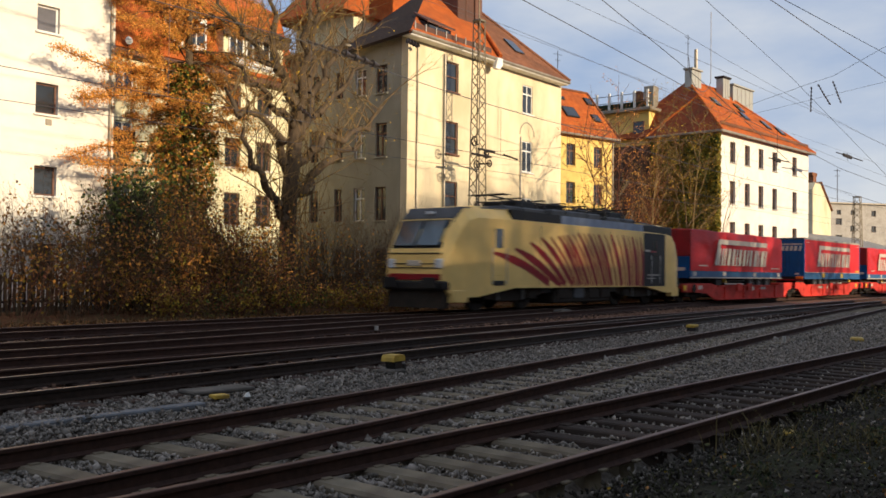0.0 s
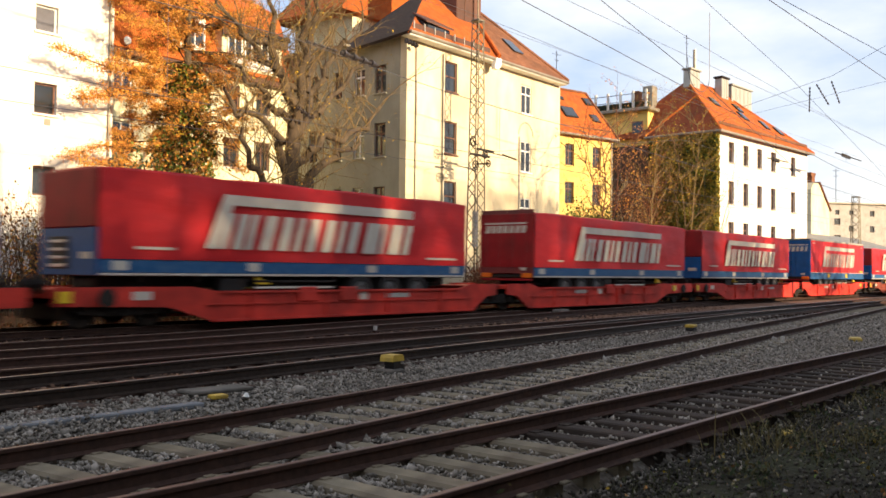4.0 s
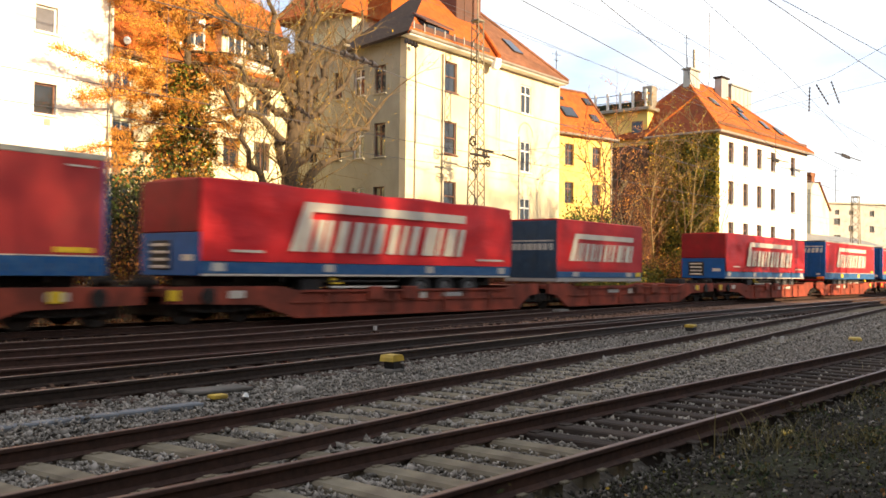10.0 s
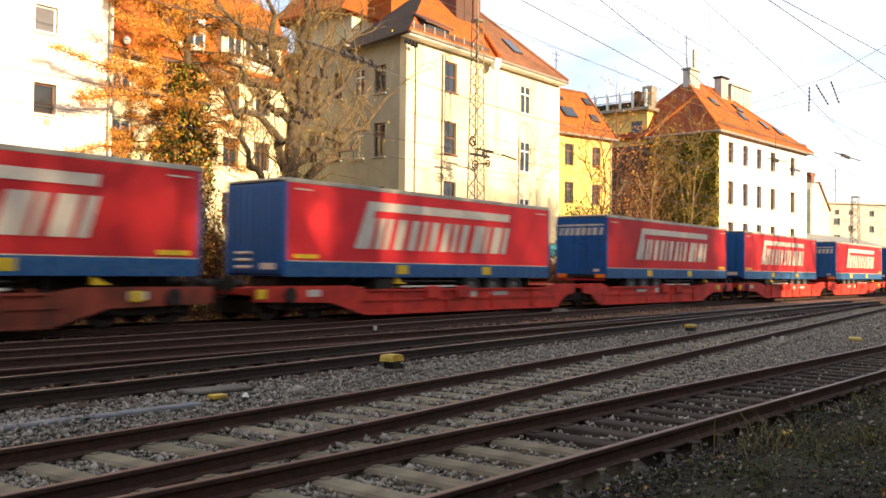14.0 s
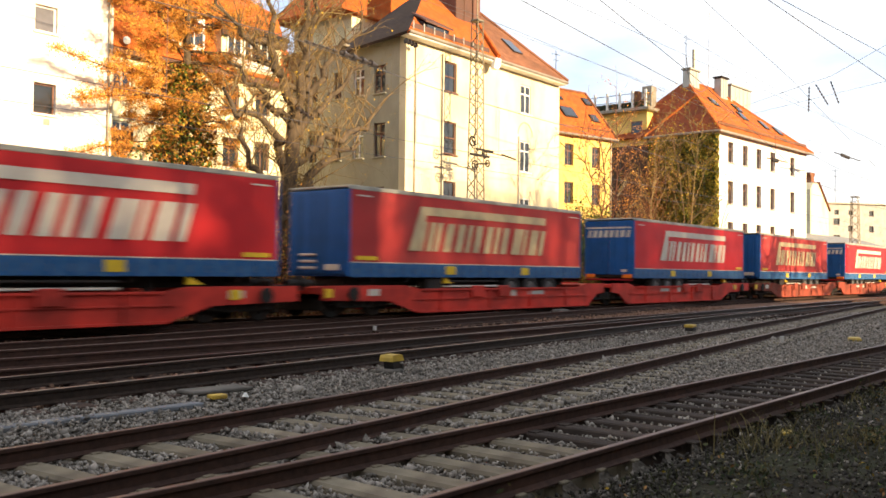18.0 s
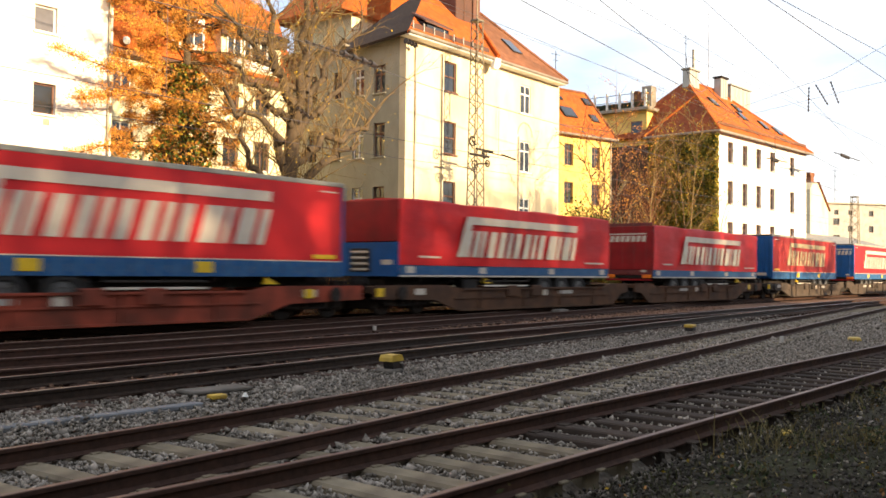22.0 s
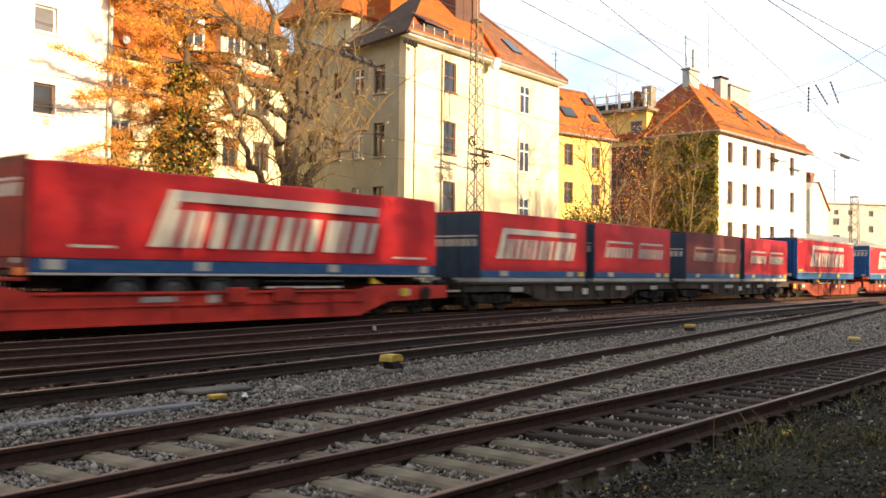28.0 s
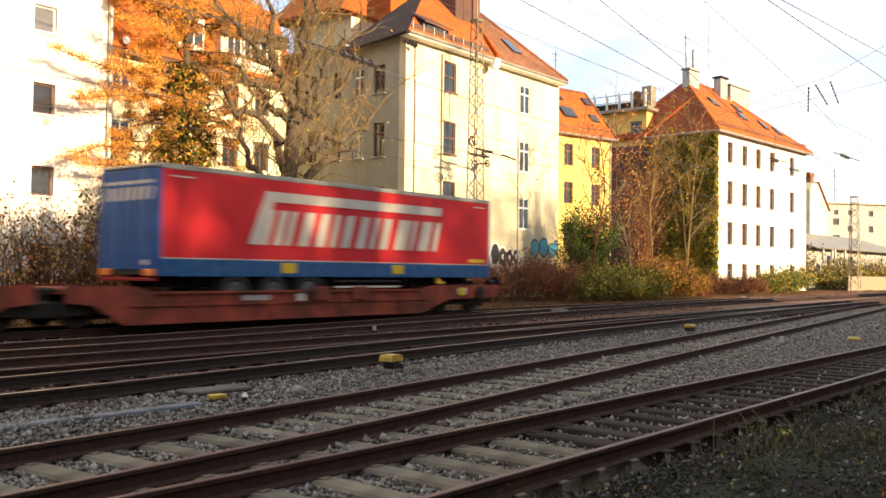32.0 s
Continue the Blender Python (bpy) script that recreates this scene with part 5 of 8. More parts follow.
def swap_body(faded, print_kind, number):
    """A 7.45 m swap body with a tarpaulin side, blue end doors and a pale base frame."""
    length = 7.45
    t = thing("swap_body", "faded brownish-red swap body with weathered print on a wagon" if faded else "red tarpaulin swap body with blue end doors on a wagon", "swap body", "swap bodies on the train")
    mat = "tarp_faded" if faded else "tarp_red"
    part("base_frame", MB().box(0.0, length, -1.25, 1.25, 1.06, 1.24, 0.02), "concrete", t, "pale base frame")
    part("drop_side", MB().box(0.03, length - 0.03, -1.27, -1.24, 1.24, 1.50, 0.01), "blue_skirt", t)
    part("tarpaulin", wrinkled_side(length, 1.48, 3.55, -1.262, 0.03, 20 + number * 1.9, 36, 10), mat, t, smooth=True)
    part("far_side", MB().box(0, length, 1.24, 1.27, 1.24, 3.55), mat, t)
    part("roof", MB().box(0, length, -1.27, 1.27, 3.53, 3.60, 0.03), mat, t)
    for x0, x1 in ((0.0, 0.05), (length - 0.05, length)):
        d = part("end_door", MB().box(x0 - 0.01, x1 + 0.01, -1.25, 1.25, 1.20, 3.52, 0.015), "blue_dull", t, "dull blue end doors")
        for yy in (-0.9, -0.35, 0.35, 0.9):
            part("lock_rod", MB().tube((x0 - 0.03 if x0 < 1 else x1 + 0.03, yy, 1.25), (x0 - 0.03 if x0 < 1 else x1 + 0.03, yy, 3.48), 0.018, n=6), "blue_dull", d)
    pr = MB()
    pr.quad((-0.016, 1.15, 2.68), (-0.016, -1.1, 2.68), (-0.016, -1.1, 2.74), (-0.016, 1.15, 2.74))
    for k in range(9):
        y = 1.12 - k * 0.25
        pr.quad((-0.016, y, 2.34), (-0.016, y - 0.19, 2.34), (-0.016, y - 0.19, 2.60), (-0.016, y, 2.60))
    part("door_print", pr, "white_print", t)
    ink = "faded_print" if faded else "white_print"
    if print_kind == "one":
        part("side_print", print_marks(0.85, 1.92, 5.6, 1.12, -1.33), ink, t)
    else:
        part("side_print", double_marks(0.75, 2.12, 6.1, 0.72, -1.33), ink, t)
    for x in (1.2, 5.9, 6.8):
        part("label_plate", MB().box(x, x + 0.5, -1.285, -1.26, 1.28, 1.47, 0.006), "white_print" if x < 6.5 else "yellow", t)
    for x in (0.9, 6.4):
        part("support_leg", MB().box(x - 0.06, x + 0.06, -1.2, -1.08, 1.0, 1.2, 0.01), "concrete", t)
    return t


wheel_meshes = {}


def wheelset_mesh(r):
    if r not in wheel_meshes:
        mb = MB().tube((0, -0.8, 0), (0, 0.8, 0), 0.08, n=8)
        for y in (-0.76, 0.76):
            mb.wheel(0, y, 0, r, 0.13, 22, 0.5)
            for k in range(6):
                a = k * 1.0472
                mb.box(r * 0.5 * math.cos(a) - 0.05, r * 0.5 * math.cos(a) + 0.05, y - 0.085, y + 0.085, r * 0.5 * math.sin(a) - 0.05, r * 0.5 * math.sin(a) + 0.05, 0.01)
        wheel_meshes[r] = mb.mesh("wheelset")
    return wheel_meshes[r]


def bogie(w, xc):
    b = part("bogie", MB().box(xc - 0.35, xc + 0.35, -0.94, 0.94, 0.42, 0.66, 0.04), "steel_dark", w)
    for y in (-1.02, 1.02):
        fr = MB()
        fr.prism([(xc - 1.25, 0.62), (xc + 1.25, 0.62), (xc + 1.2, 0.42), (xc + 0.5, 0.30), (xc - 0.5, 0.30), (xc - 1.2, 0.42)], y - 0.07, y + 0.07)
        for e in (-0.9, 0.9):
            fr.box(xc + e - 0.16, xc + e + 0.16, y - 0.13, y + 0.13, 0.32, 0.60, 0.03)
        part("bogie_frame", fr, "steel_dark", b)
    for e in (-0.9, 0.9):
        part("wheelset", wheelset_mesh(0.46), "steel_dark", b).location = (xc + e, 0, 0.46)
    # dark blocks added so that the gaps round the bogie read as black shade
    part("brake_gear", MB().box(xc - 1.45, xc - 1.25, -0.95, 0.95, 0.22, 0.58, 0.03).box(xc + 1.25, xc + 1.45, -0.95, 0.95, 0.22, 0.58, 0.03).box(xc - 1.45, xc + 1.45, -0.5, 0.5, 0.26, 0.5, 0.02), "under_black", b)
    for e in (-0.35, 0.0, 0.35):
        part("spring", MB().tube((xc + e, -1.12, 0.36), (xc + e, -1.12, 0.62), 0.08, n=8), "steel_dark", b)


def end_gear(w, x, s):
    for y in (-0.875, 0.875):
        part("buffer", MB().tube((x, y, 1.04), (x + s * 0.42, y, 1.04), 0.11, n=10).tube((x + s * 0.42, y, 1.04), (x + s * 0.48, y, 1.04), 0.22, n=12), "steel_dark", w)
    part("coupling", MB().tube((x, 0, 0.98), (x + s * 0.55, 0, 0.92), 0.05, n=6).box(min(x, x + s * 0.15), max(x, x + s * 0.15), -0.15, 0.15, 0.85, 1.1, 0.02), "steel_dark", w)
    part("air_hose", MB().tube((x, -0.3, 0.95), (x + s * 0.25, -0.3, 0.62), 0.03, n=6).tube((x + s * 0.25, -0.3, 0.62), (x + s * 0.45, -0.3, 0.7), 0.03, n=6), "rubber", w)


def pocket_wagon(mat, word, length, mid):
    """An articulated double pocket wagon: two trough frames on three bogies."""
    w = thing("pocket_wagon", word + " articulated pocket wagon with trough side frames", "railway wagon", "wagons of the train")
    for side in (0, 1):
        f = (lambda p: [((length - x) if side == 0 else x, z) for x, z in p])
        far = length - 0.3
        m0 = (length - mid) if side == 0 else mid
        base = f([(m0 + 0.35, 0.62), (m0 + 0.35, 1.0), (m0 + 1.9, 1.0), (m0 + 2.6, 0.84), (far - 4.4, 0.84), (far - 3.6, 0.97), (far, 0.97), (far, 0.55), (far - 2.9, 0.48), (far - 4.2, 0.10), (m0 + 1.75, 0.10), (m0 + 1.0, 0.55)])
        for y0, y1 in ((-1.36, -1.28), (1.28, 1.36)):
            fr = part("side_frame", MB().prism(base, y0, y1), mat, w)
            if y0 < 0:
                top = f([(m0 + 2.6, 0.80), (far - 4.4, 0.80), (far - 4.4, 0.86), (m0 + 2.6, 0.86)])
                part("top_flange", MB().prism(top, -1.44, -1.28), mat, fr)
                bot = f([(m0 + 1.75, 0.08), (far - 4.2, 0.08), (far - 4.2, 0.14), (m0 + 1.75, 0.14)])
                part("bottom_flange", MB().prism(bot, -1.43, -1.28), mat, fr)
                part("mid_flange", MB().prism(f([(m0 + 1.9, 0.50), (far - 4.0, 0.50), (far - 4.0, 0.54), (m0 + 1.9, 0.54)]), -1.41, -1.30), mat, fr)
                for x in (m0 + 3.6, m0 + 6.2, m0 + 8.8, far - 5.4):
                    xx = (length - x) if side == 0 else x
                    part("rib", MB().box(xx - 0.04, xx + 0.04, -1.42, -1.30, 0.12, 0.82), mat, fr)
                for x in (m0 + 8.0, m0 + 9.6):
                    xx = (length - x) if side == 0 else x
                    part("lifting_pad", MB().box(xx - 0.32, xx + 0.32, -1.47, -1.36, 0.54, 0.95, 0.03), mat, fr)
        part("floor", MB().box(min(base[2][0], base[4][0]), max(base[2][0], base[4][0]), -1.28, 1.28, 0.22, 0.30), "steel_dark", w)
        plat = [base[0][0], base[2][0]]
        part("end_platform", MB().box(min(plat), max(plat), -1.28, 1.28, 0.80, 0.95, 0.02), mat, w)
        plat = [base[5][0], base[6][0]]
        part("saddle_platform", MB().box(min(plat), max(plat), -1.28, 1.28, 0.72, 0.93, 0.02), mat, w)
        hitch = (plat[0] + plat[1]) / 2
        part("saddle", MB().box(hitch - 0.35, hitch + 0.35, -0.45, 0.45, 0.93, 1.20, 0.04), "steel_dark", w)
        for x, z0, z1, ln in ((m0 + 5.2, 0.60, 0.74, 1.1), (m0 + 7.1, 0.56, 0.78, 0.35), (far - 2.4, 0.66, 0.86, 0.5)):
            xx = (length - x - ln) if side == 0 else x
            part("data_plate", MB().box(xx, xx + ln, -1.375, -1.358, z0, z1, 0.003), "white_print" if ln < 1 else "concrete", w)
        hw = (length - far + 1.2) if side == 0 else far - 1.2
        part("hand_wheel", MB().wheel(hw, -1.45, 0.72, 0.22, 0.05, 14, 0.3), "steel_dark", w)
        part("signal_plate", MB().box(hw - 1.15, hw - 0.85, -1.42, -1.37, 0.62, 0.88, 0.01), "yellow", w)
    for x in (2.1, mid, length - 2.1):
        bogie(w, x)
    part("articulation", MB().box(mid - 0.5, mid + 0.5, -0.5, 0.5, 0.6, 0.95, 0.05).tube((mid - 0.9, -0.9, 0.9), (mid + 0.9, -0.9, 0.9), 0.05, n=6), "steel_dark", w)
    end_gear(w, 0.3, -1)
    end_gear(w, length - 0.3, 1)
    return w


def container_wagon():
    """A dark four-axle container wagon with fish-belly sills."""
    length = 17.5
    w = thing("container_wagon", "dark grimy grey container wagon with fish-belly sills", "railway wagon", "wagons of the train")
    prof = [(0.3, 0.72), (0.3, 1.02), (17.2, 1.02), (17.2, 0.72), (13.6, 0.72), (12.2, 0.34), (5.3, 0.34), (3.9, 0.72)]
    for y0, y1 in ((-1.24, -1.16), (1.16, 1.24)):
        s = part("sill", MB().prism(prof, y0, y1), "wagon_grey", w)
        if y0 < 0:
            part("sill_flange", MB().box(0.3, 17.2, -1.33, -1.16, 0.98, 1.05, 0.01).box(5.3, 12.2, -1.32, -1.16, 0.33, 0.37, 0.01), "wagon_grey", s)
            for k in range(9):
                part("rib", MB().box(4.6 + k * 1.02, 4.68 + k * 1.02, -1.31, -1.2, 0.40, 1.0), "wagon_grey", s)
    for k in range(9):
        part("cross_beam", MB().box(0.4 + k * 2.08, 0.55 + k * 2.08, -1.2, 1.2, 0.80, 1.0, 0.01), "wagon_grey", w)
    for x, ln in ((3.0, 0.8), (6.2, 1.2), (9.4, 0.6), (11.2, 0.9), (14.6, 0.7)):
        part("data_plate", MB().box(x, x + ln, -1.345, -1.325, 0.70, 0.88, 0.004), "concrete", w)
    part("signal_plate", MB().box(8.3, 8.7, -1.345, -1.325, 0.55, 0.80, 0.004), "white_print", w)
    for x in (2.2, 15.3):
        bogie(w, x)
    end_gear(w, 0.3, -1)
    end_gear(w, 17.2, 1)
    return w


def locomotive():
    L = 18.95
    t = thing("locomotive", "cream electric locomotive with dark red fan of zebra stripes", "locomotive")
    W = 1.50

    def section(x, hw, zb, zs, zr, rw):
        return [(x, -hw, zb), (x, -hw, zs), (x, -rw, zr), (x, rw, zr), (x, hw, zs), (x, hw, zb)]
    # cabs with a raked windscreen at both ends
    for end in (0, 1):
        g = (lambda x: x if end == 0 else L - x)
        rings = [section(g(x), hw, zb, zs, zr, rw) for x, hw, zb, zs, zr, rw in (
            (0.25, 1.18, 0.95, 1.55, 1.95, 1.02), (0.32, 1.30, 0.80, 1.75, 2.20, 1.12), (0.55, 1.42, 0.62, 2.20, 2.70, 1.16), (0.95, 1.48, 0.55, 2.85, 3.28, 1.16),
            (1.35, W, 0.55, 3.20, 3.62, 1.18), (1.9, W, 0.55, 3.30, 3.74, 1.18), (4.15, W, 0.85, 3.34, 3.76, 1.18))]
        cab = part("cab", MB().loft(rings, True), "loco_cream", t)
        for y0, y1 in ((-1.02, -0.05), (0.05, 1.02)):
            part("windscreen", MB().loft([[(g(0.24), y0, 2.32), (g(0.24), y1, 2.32), (g(0.77), y1 * 0.99, 3.17), (g(0.77), y0 * 0.99, 3.17)], [(g(0.43), y0, 2.22), (g(0.43), y1, 2.22), (g(0.90), y1, 3.04), (g(0.90), y0, 3.04)]], True), "screen_glass", cab, "reflecting windscreen pane")
        part("cab_roof", MB().loft([[(g(0.86), -1.20, 3.10), (g(0.86), 1.20, 3.10), (g(0.95), 1.18, 3.30), (g(0.95), -1.18, 3.30)], [(g(1.35), -1.24, 3.62), (g(1.35), 1.24, 3.62), (g(1.38), 1.2, 3.67), (g(1.38), -1.2, 3.67)], [(g(4.1), -1.24, 3.74), (g(4.1), 1.24, 3.74), (g(4.1), 1.2, 3.80), (g(4.1), -1.2, 3.80)]], True), "loco_grey", cab, "dark grey cab roof")
        part("windscreen_surround", MB().loft([[(g(0.31), -1.12, 2.22), (g(0.31), 1.12, 2.22), (g(0.86), 1.12, 3.21), (g(0.86), -1.12, 3.21)], [(g(0.45), -1.12, 2.15), (g(0.45), 1.12, 2.15), (g(0.95), 1.12, 3.1), (g(0.95), -1.12, 3.1)]], True), "black", cab, "black windscreen surround")
        part("front_band", MB().box(min(g(0.20), g(0.27)), max(g(0.20), g(0.27)), -1.15, 1.15, 1.12, 1.34, 0.02), "loco_red", cab, "red band under the lamps")
        for z in (1.52, 1.66, 2.02):
            part("front_stripe", MB().box(min(g(0.22), g(0.30)), max(g(0.22), g(0.30)), -1.16, 1.16, z, z + 0.035), "black", cab)
        part("front_emblem", MB().box(min(g(0.20), g(0.26)), max(g(0.20), g(0.26)), -0.30, 0.30, 1.60, 1.80, 0.02), "white_print", cab, "plain pale emblem shape")
        for y in (-1.05, 1.05):
            part("headlight", MB().box(min(g(0.21), g(0.34)), max(g(0.21), g(0.34)), y - 0.17, y + 0.17, 1.50, 1.86, 0.05), "lens", cab)
        part("top_headlight", MB().box(min(g(1.02), g(1.16)), max(g(1.02), g(1.16)), -0.16, 0.16, 3.42, 3.52, 0.02), "lens", cab)
        part("bumper_beam", MB().box(min(g(0.12), g(0.5)), max(g(0.12), g(0.5)), -1.38, 1.38, 0.78, 1.10, 0.06), "black", t)
        part("snow_plough", MB().prism([(g(0.25), 0.18), (g(0.55), 0.18), (g(0.75), 0.80), (g(0.35), 0.80)], -1.25, 1.25), "under_black", t)
        part("corner_step", MB().box(min(g(0.55), g(1.35)), max(g(0.55), g(1.35)), -1.50, -1.20, 0.36, 0.80, 0.03), "loco_cream", t)
        for y in (-0.875, 0.875):
            part("buffer", MB().tube((g(0.3), y, 1.04), (g(-0.02), y, 1.04), 0.12, n=10).box(min(g(-0.06), g(-0.02)), max(g(-0.06), g(-0.02)), y - 0.30, y + 0.30, 0.86, 1.22, 0.01), "black", t)
        part("side_window", MB().box(min(g(2.93), g(3.40)), max(g(2.93), g(3.40)), -1.514, -1.49, 2.28, 2.98, 0.02), "glass", cab)
        part("cab_door", MB().box(min(g(2.75), g(3.55)), max(g(2.75), g(3.55)), -1.506, -1.495, 1.30, 3.05, 0.01), "loco_cream", cab)
        for x in (2.70, 3.60):
            part("grab_rail", MB().tube((g(x), -1.54, 1.0), (g(x), -1.54, 2.3), 0.018, n=6), "alu", cab)
        part("door_step", MB().box(min(g(2.8), g(3.5)), max(g(2.8), g(3.5)), -1.52, -1.35, 0.95, 1.12, 0.01), "black", cab)
        part("wiper", MB().tube((g(0.36), -0.4, 2.25), (g(0.66), -0.55, 2.85), 0.015, n=4), "black", cab)
    for x in (5.9, 8.7, 11.5):
        part("panel_joint", MB().box(x, x + 0.02, -1.506, -1.49, 0.95, 3.2), "loco_grey", t)
    body = part("body", MB().loft([section(x, W, 0.85, 3.34, 3.70, 1.2) for x in (4.15, L - 4.15)], True), "loco_cream", t)
    part("black_panel", MB().box(14.62, 16.85, -1.512, -1.48, 0.86, 3.30, 0.01), "black", body, "black end panel with small white print")
    for x, z, w, h, c in ((14.75, 2.45, 0.5, 0.08, "white_print"), (15.3, 2.42, 0.55, 0.08, "loco_red"), (15.0, 1.35, 1.2, 0.06, "concrete"), (15.0, 1.2, 0.8, 0.05, "concrete")):
        part("panel_mark", MB().box(x, x + w, -1.52, -1.51, z, z + h), c, body)
    fan = [(2.84, 2.11, 6.53, 1.02, 0.20), (4.19, 2.29, 7.41, 0.87, 0.20), (5.19, 2.55, 7.74, 0.96, 0.18), (5.94, 2.76, 8.32, 0.90, 0.18), (7.21, 2.86, 8.95, 0.90, 0.17), (7.87, 2.94, 9.6, 0.89, 0.17),
           (8.73, 3.04, 10.31, 0.89, 0.18), (9.56, 3.06, 11.0, 0.88, 0.18), (10.38, 3.05, 11.59, 0.88, 0.20), (11.48, 3.1, 12.5, 0.88, 0.22), (12.59, 3.09, 13.26, 0.87, 0.22), (13.45, 3.08, 13.92, 0.87, 0.22), (14.25, 3.07, 14.45, 0.86, 0.17)]
    more = [tuple((p + q) / 2 for p, q in zip(a[:4], b[:4])) + (0.08,) for a, b in zip(fan[3:], fan[4:])]
    for xt, zt, xb, zb, w in [(a, b, c, d, e * 0.78) for a, b, c, d, e in fan] + more:
        dx, dz = xb - xt, zb - zt
        ln = math.hypot(dx, dz)
        nx, nz = -dz / ln, dx / ln
        st = MB()
        pts = []
        for k in range(7):
            u = k / 6
            bow = 0.16 * math.sin(math.pi * u)
            ww = w * (0.35 + 0.65 * min(1, u * 3))
            cx, cz = xt + dx * u + nx * bow * (dz / ln) * -1, zt + dz * u + abs(nz) * bow
            pts.append(((cx - nx * ww, cz - nz * ww), (cx + nx * ww, cz + nz * ww)))
        for k in range(6):
            a, b = pts[k], pts[k + 1]
            st.quad((a[0][0], -1.508, max(0.87, a[0][1])), (b[0][0], -1.508, max(0.87, b[0][1])), (b[1][0], -1.508, max(0.87, b[1][1])), (a[1][0], -1.508, max(0.87, a[1][1])))
        part("zebra_stripe", st, "loco_red", body)
    part("roof_side", MB().prism([(4.0, 3.22), (7.4, 3.22), (7.4, 3.68), (4.0, 3.72)], -1.49, -1.20), "black", t)
    part("roof_side", MB().prism([(7.42, 3.22), (14.6, 3.22), (14.6, 3.66), (7.42, 3.68)], -1.49, -1.20), "loco_blue_grey", t, "blue-grey roof side")
    part("roof_side", MB().box(14.62, 17.6, -1.49, -1.20, 3.26, 3.66, 0.03), "black", t)
    for x0, x1, z in ((4.3, 7.2, 3.92), (7.6, 11.6, 3.98), (12.0, 14.8, 3.92)):
        part("roof_hood", MB().box(x0, x1, -0.95, 0.95, 3.66, z, 0.06), "loco_grey", t)
    for x0, s in ((4.6, 1), (14.4, -1)):
        pan = part("pantograph", MB().tube((x0, -0.55, 4.10), (x0 + s * 1.9, -0.25, 4.24), 0.03, n=6).tube((x0, 0.55, 4.10), (x0 + s * 1.9, 0.25, 4.24), 0.03, n=6).tube((x0 + s * 1.9, 0, 4.24), (x0 + s * 0.1, 0, 4.34), 0.03, n=6), "steel_dark", t)
        part("pan_head", MB().box(x0 - 0.2, x0 - 0.12, -0.85, 0.85, 4.34, 4.38, 0.01).box(x0 + 0.12, x0 + 0.2, -0.85, 0.85, 4.34, 4.38, 0.01), "steel_dark", pan)
        for y in (-0.6, 0.6):
            for xi, zi in ((x0, 4.12), (x0 + s * 1.6, 4.08)):
                part("insulator", MB().tube((xi, y, 3.9), (xi, y, zi), 0.07, n=8), "insulator", pan)
    for k, (x0, x1, y0, y1, z1) in enumerate(((5.2, 6.6, -0.8, 0.8, 4.16), (8.2, 9.0, -0.7, 0.7, 4.22), (10.2, 11.2, -0.6, 0.6, 4.14), (12.6, 13.8, -0.8, 0.8, 4.18))):
        part("roof_gear", MB().box(x0, x1, y0, y1, 3.88, z1, 0.05), "black", t)
    for x in (5.4, 7.0, 8.6, 10.4, 12.0, 13.4):
        part("roof_frame", MB().tube((x, -1.0, 3.8), (x + 0.25, -0.8, 4.28), 0.03, n=5).tube((x + 0.25, -0.8, 4.28), (x + 0.25, 0.8, 4.28), 0.03, n=5), "black", t)
    part("roof_line", MB().tube((5.0, -0.75, 4.15), (14.0, -0.75, 4.15), 0.03, n=6), "steel_dark", t)
    for x in (6.8, 9.6, 12.4):
        part("roof_insulator", MB().tube((x, -0.75, 3.9), (x, -0.75, 4.15), 0.06, n=8), "insulator", t)
    part("underframe", MB().box(1.0, L - 1.0, -1.2, 1.2, 0.62, 0.9, 0.03), "black", t)
    part("transformer", MB().box(7.2, 11.7, -1.35, 1.35, 0.22, 0.80, 0.06), "under_black", t)
    for x in (7.4, 8.6, 9.8, 10.8):
        part("equipment_box", MB().box(x, x + 0.8, -1.42, -1.2, 0.40, 0.84, 0.03), "loco_grey" if x in (8.6,) else "under_black", t)
    for xc in (4.2, L - 4.2):
        fr = MB()
        for y in (-1.12, 1.12):
            fr.prism([(xc - 2.2, 0.85), (xc + 2.2, 0.85), (xc + 2.2, 0.58), (xc + 0.6, 0.38), (xc - 0.6, 0.38), (xc - 2.2, 0.58)], y - 0.09, y + 0.09)
        b = part("bogie", fr, "under_black", t)
        for e in (-1.5, 1.5):
            part("wheelset", wheelset_mesh(0.62), "steel_dark", b).location = (xc + e, 0, 0.62)
            part("axle_box", MB().box(xc + e - 0.25, xc + e + 0.25, -1.32, -1.1, 0.42, 0.82, 0.05), "under_black", b)
            part("damper", MB().tube((xc + e * 0.55, -1.28, 0.42), (xc + e * 0.55, -1.28, 0.86), 0.06, n=8), "rim_grey", b)
    return t


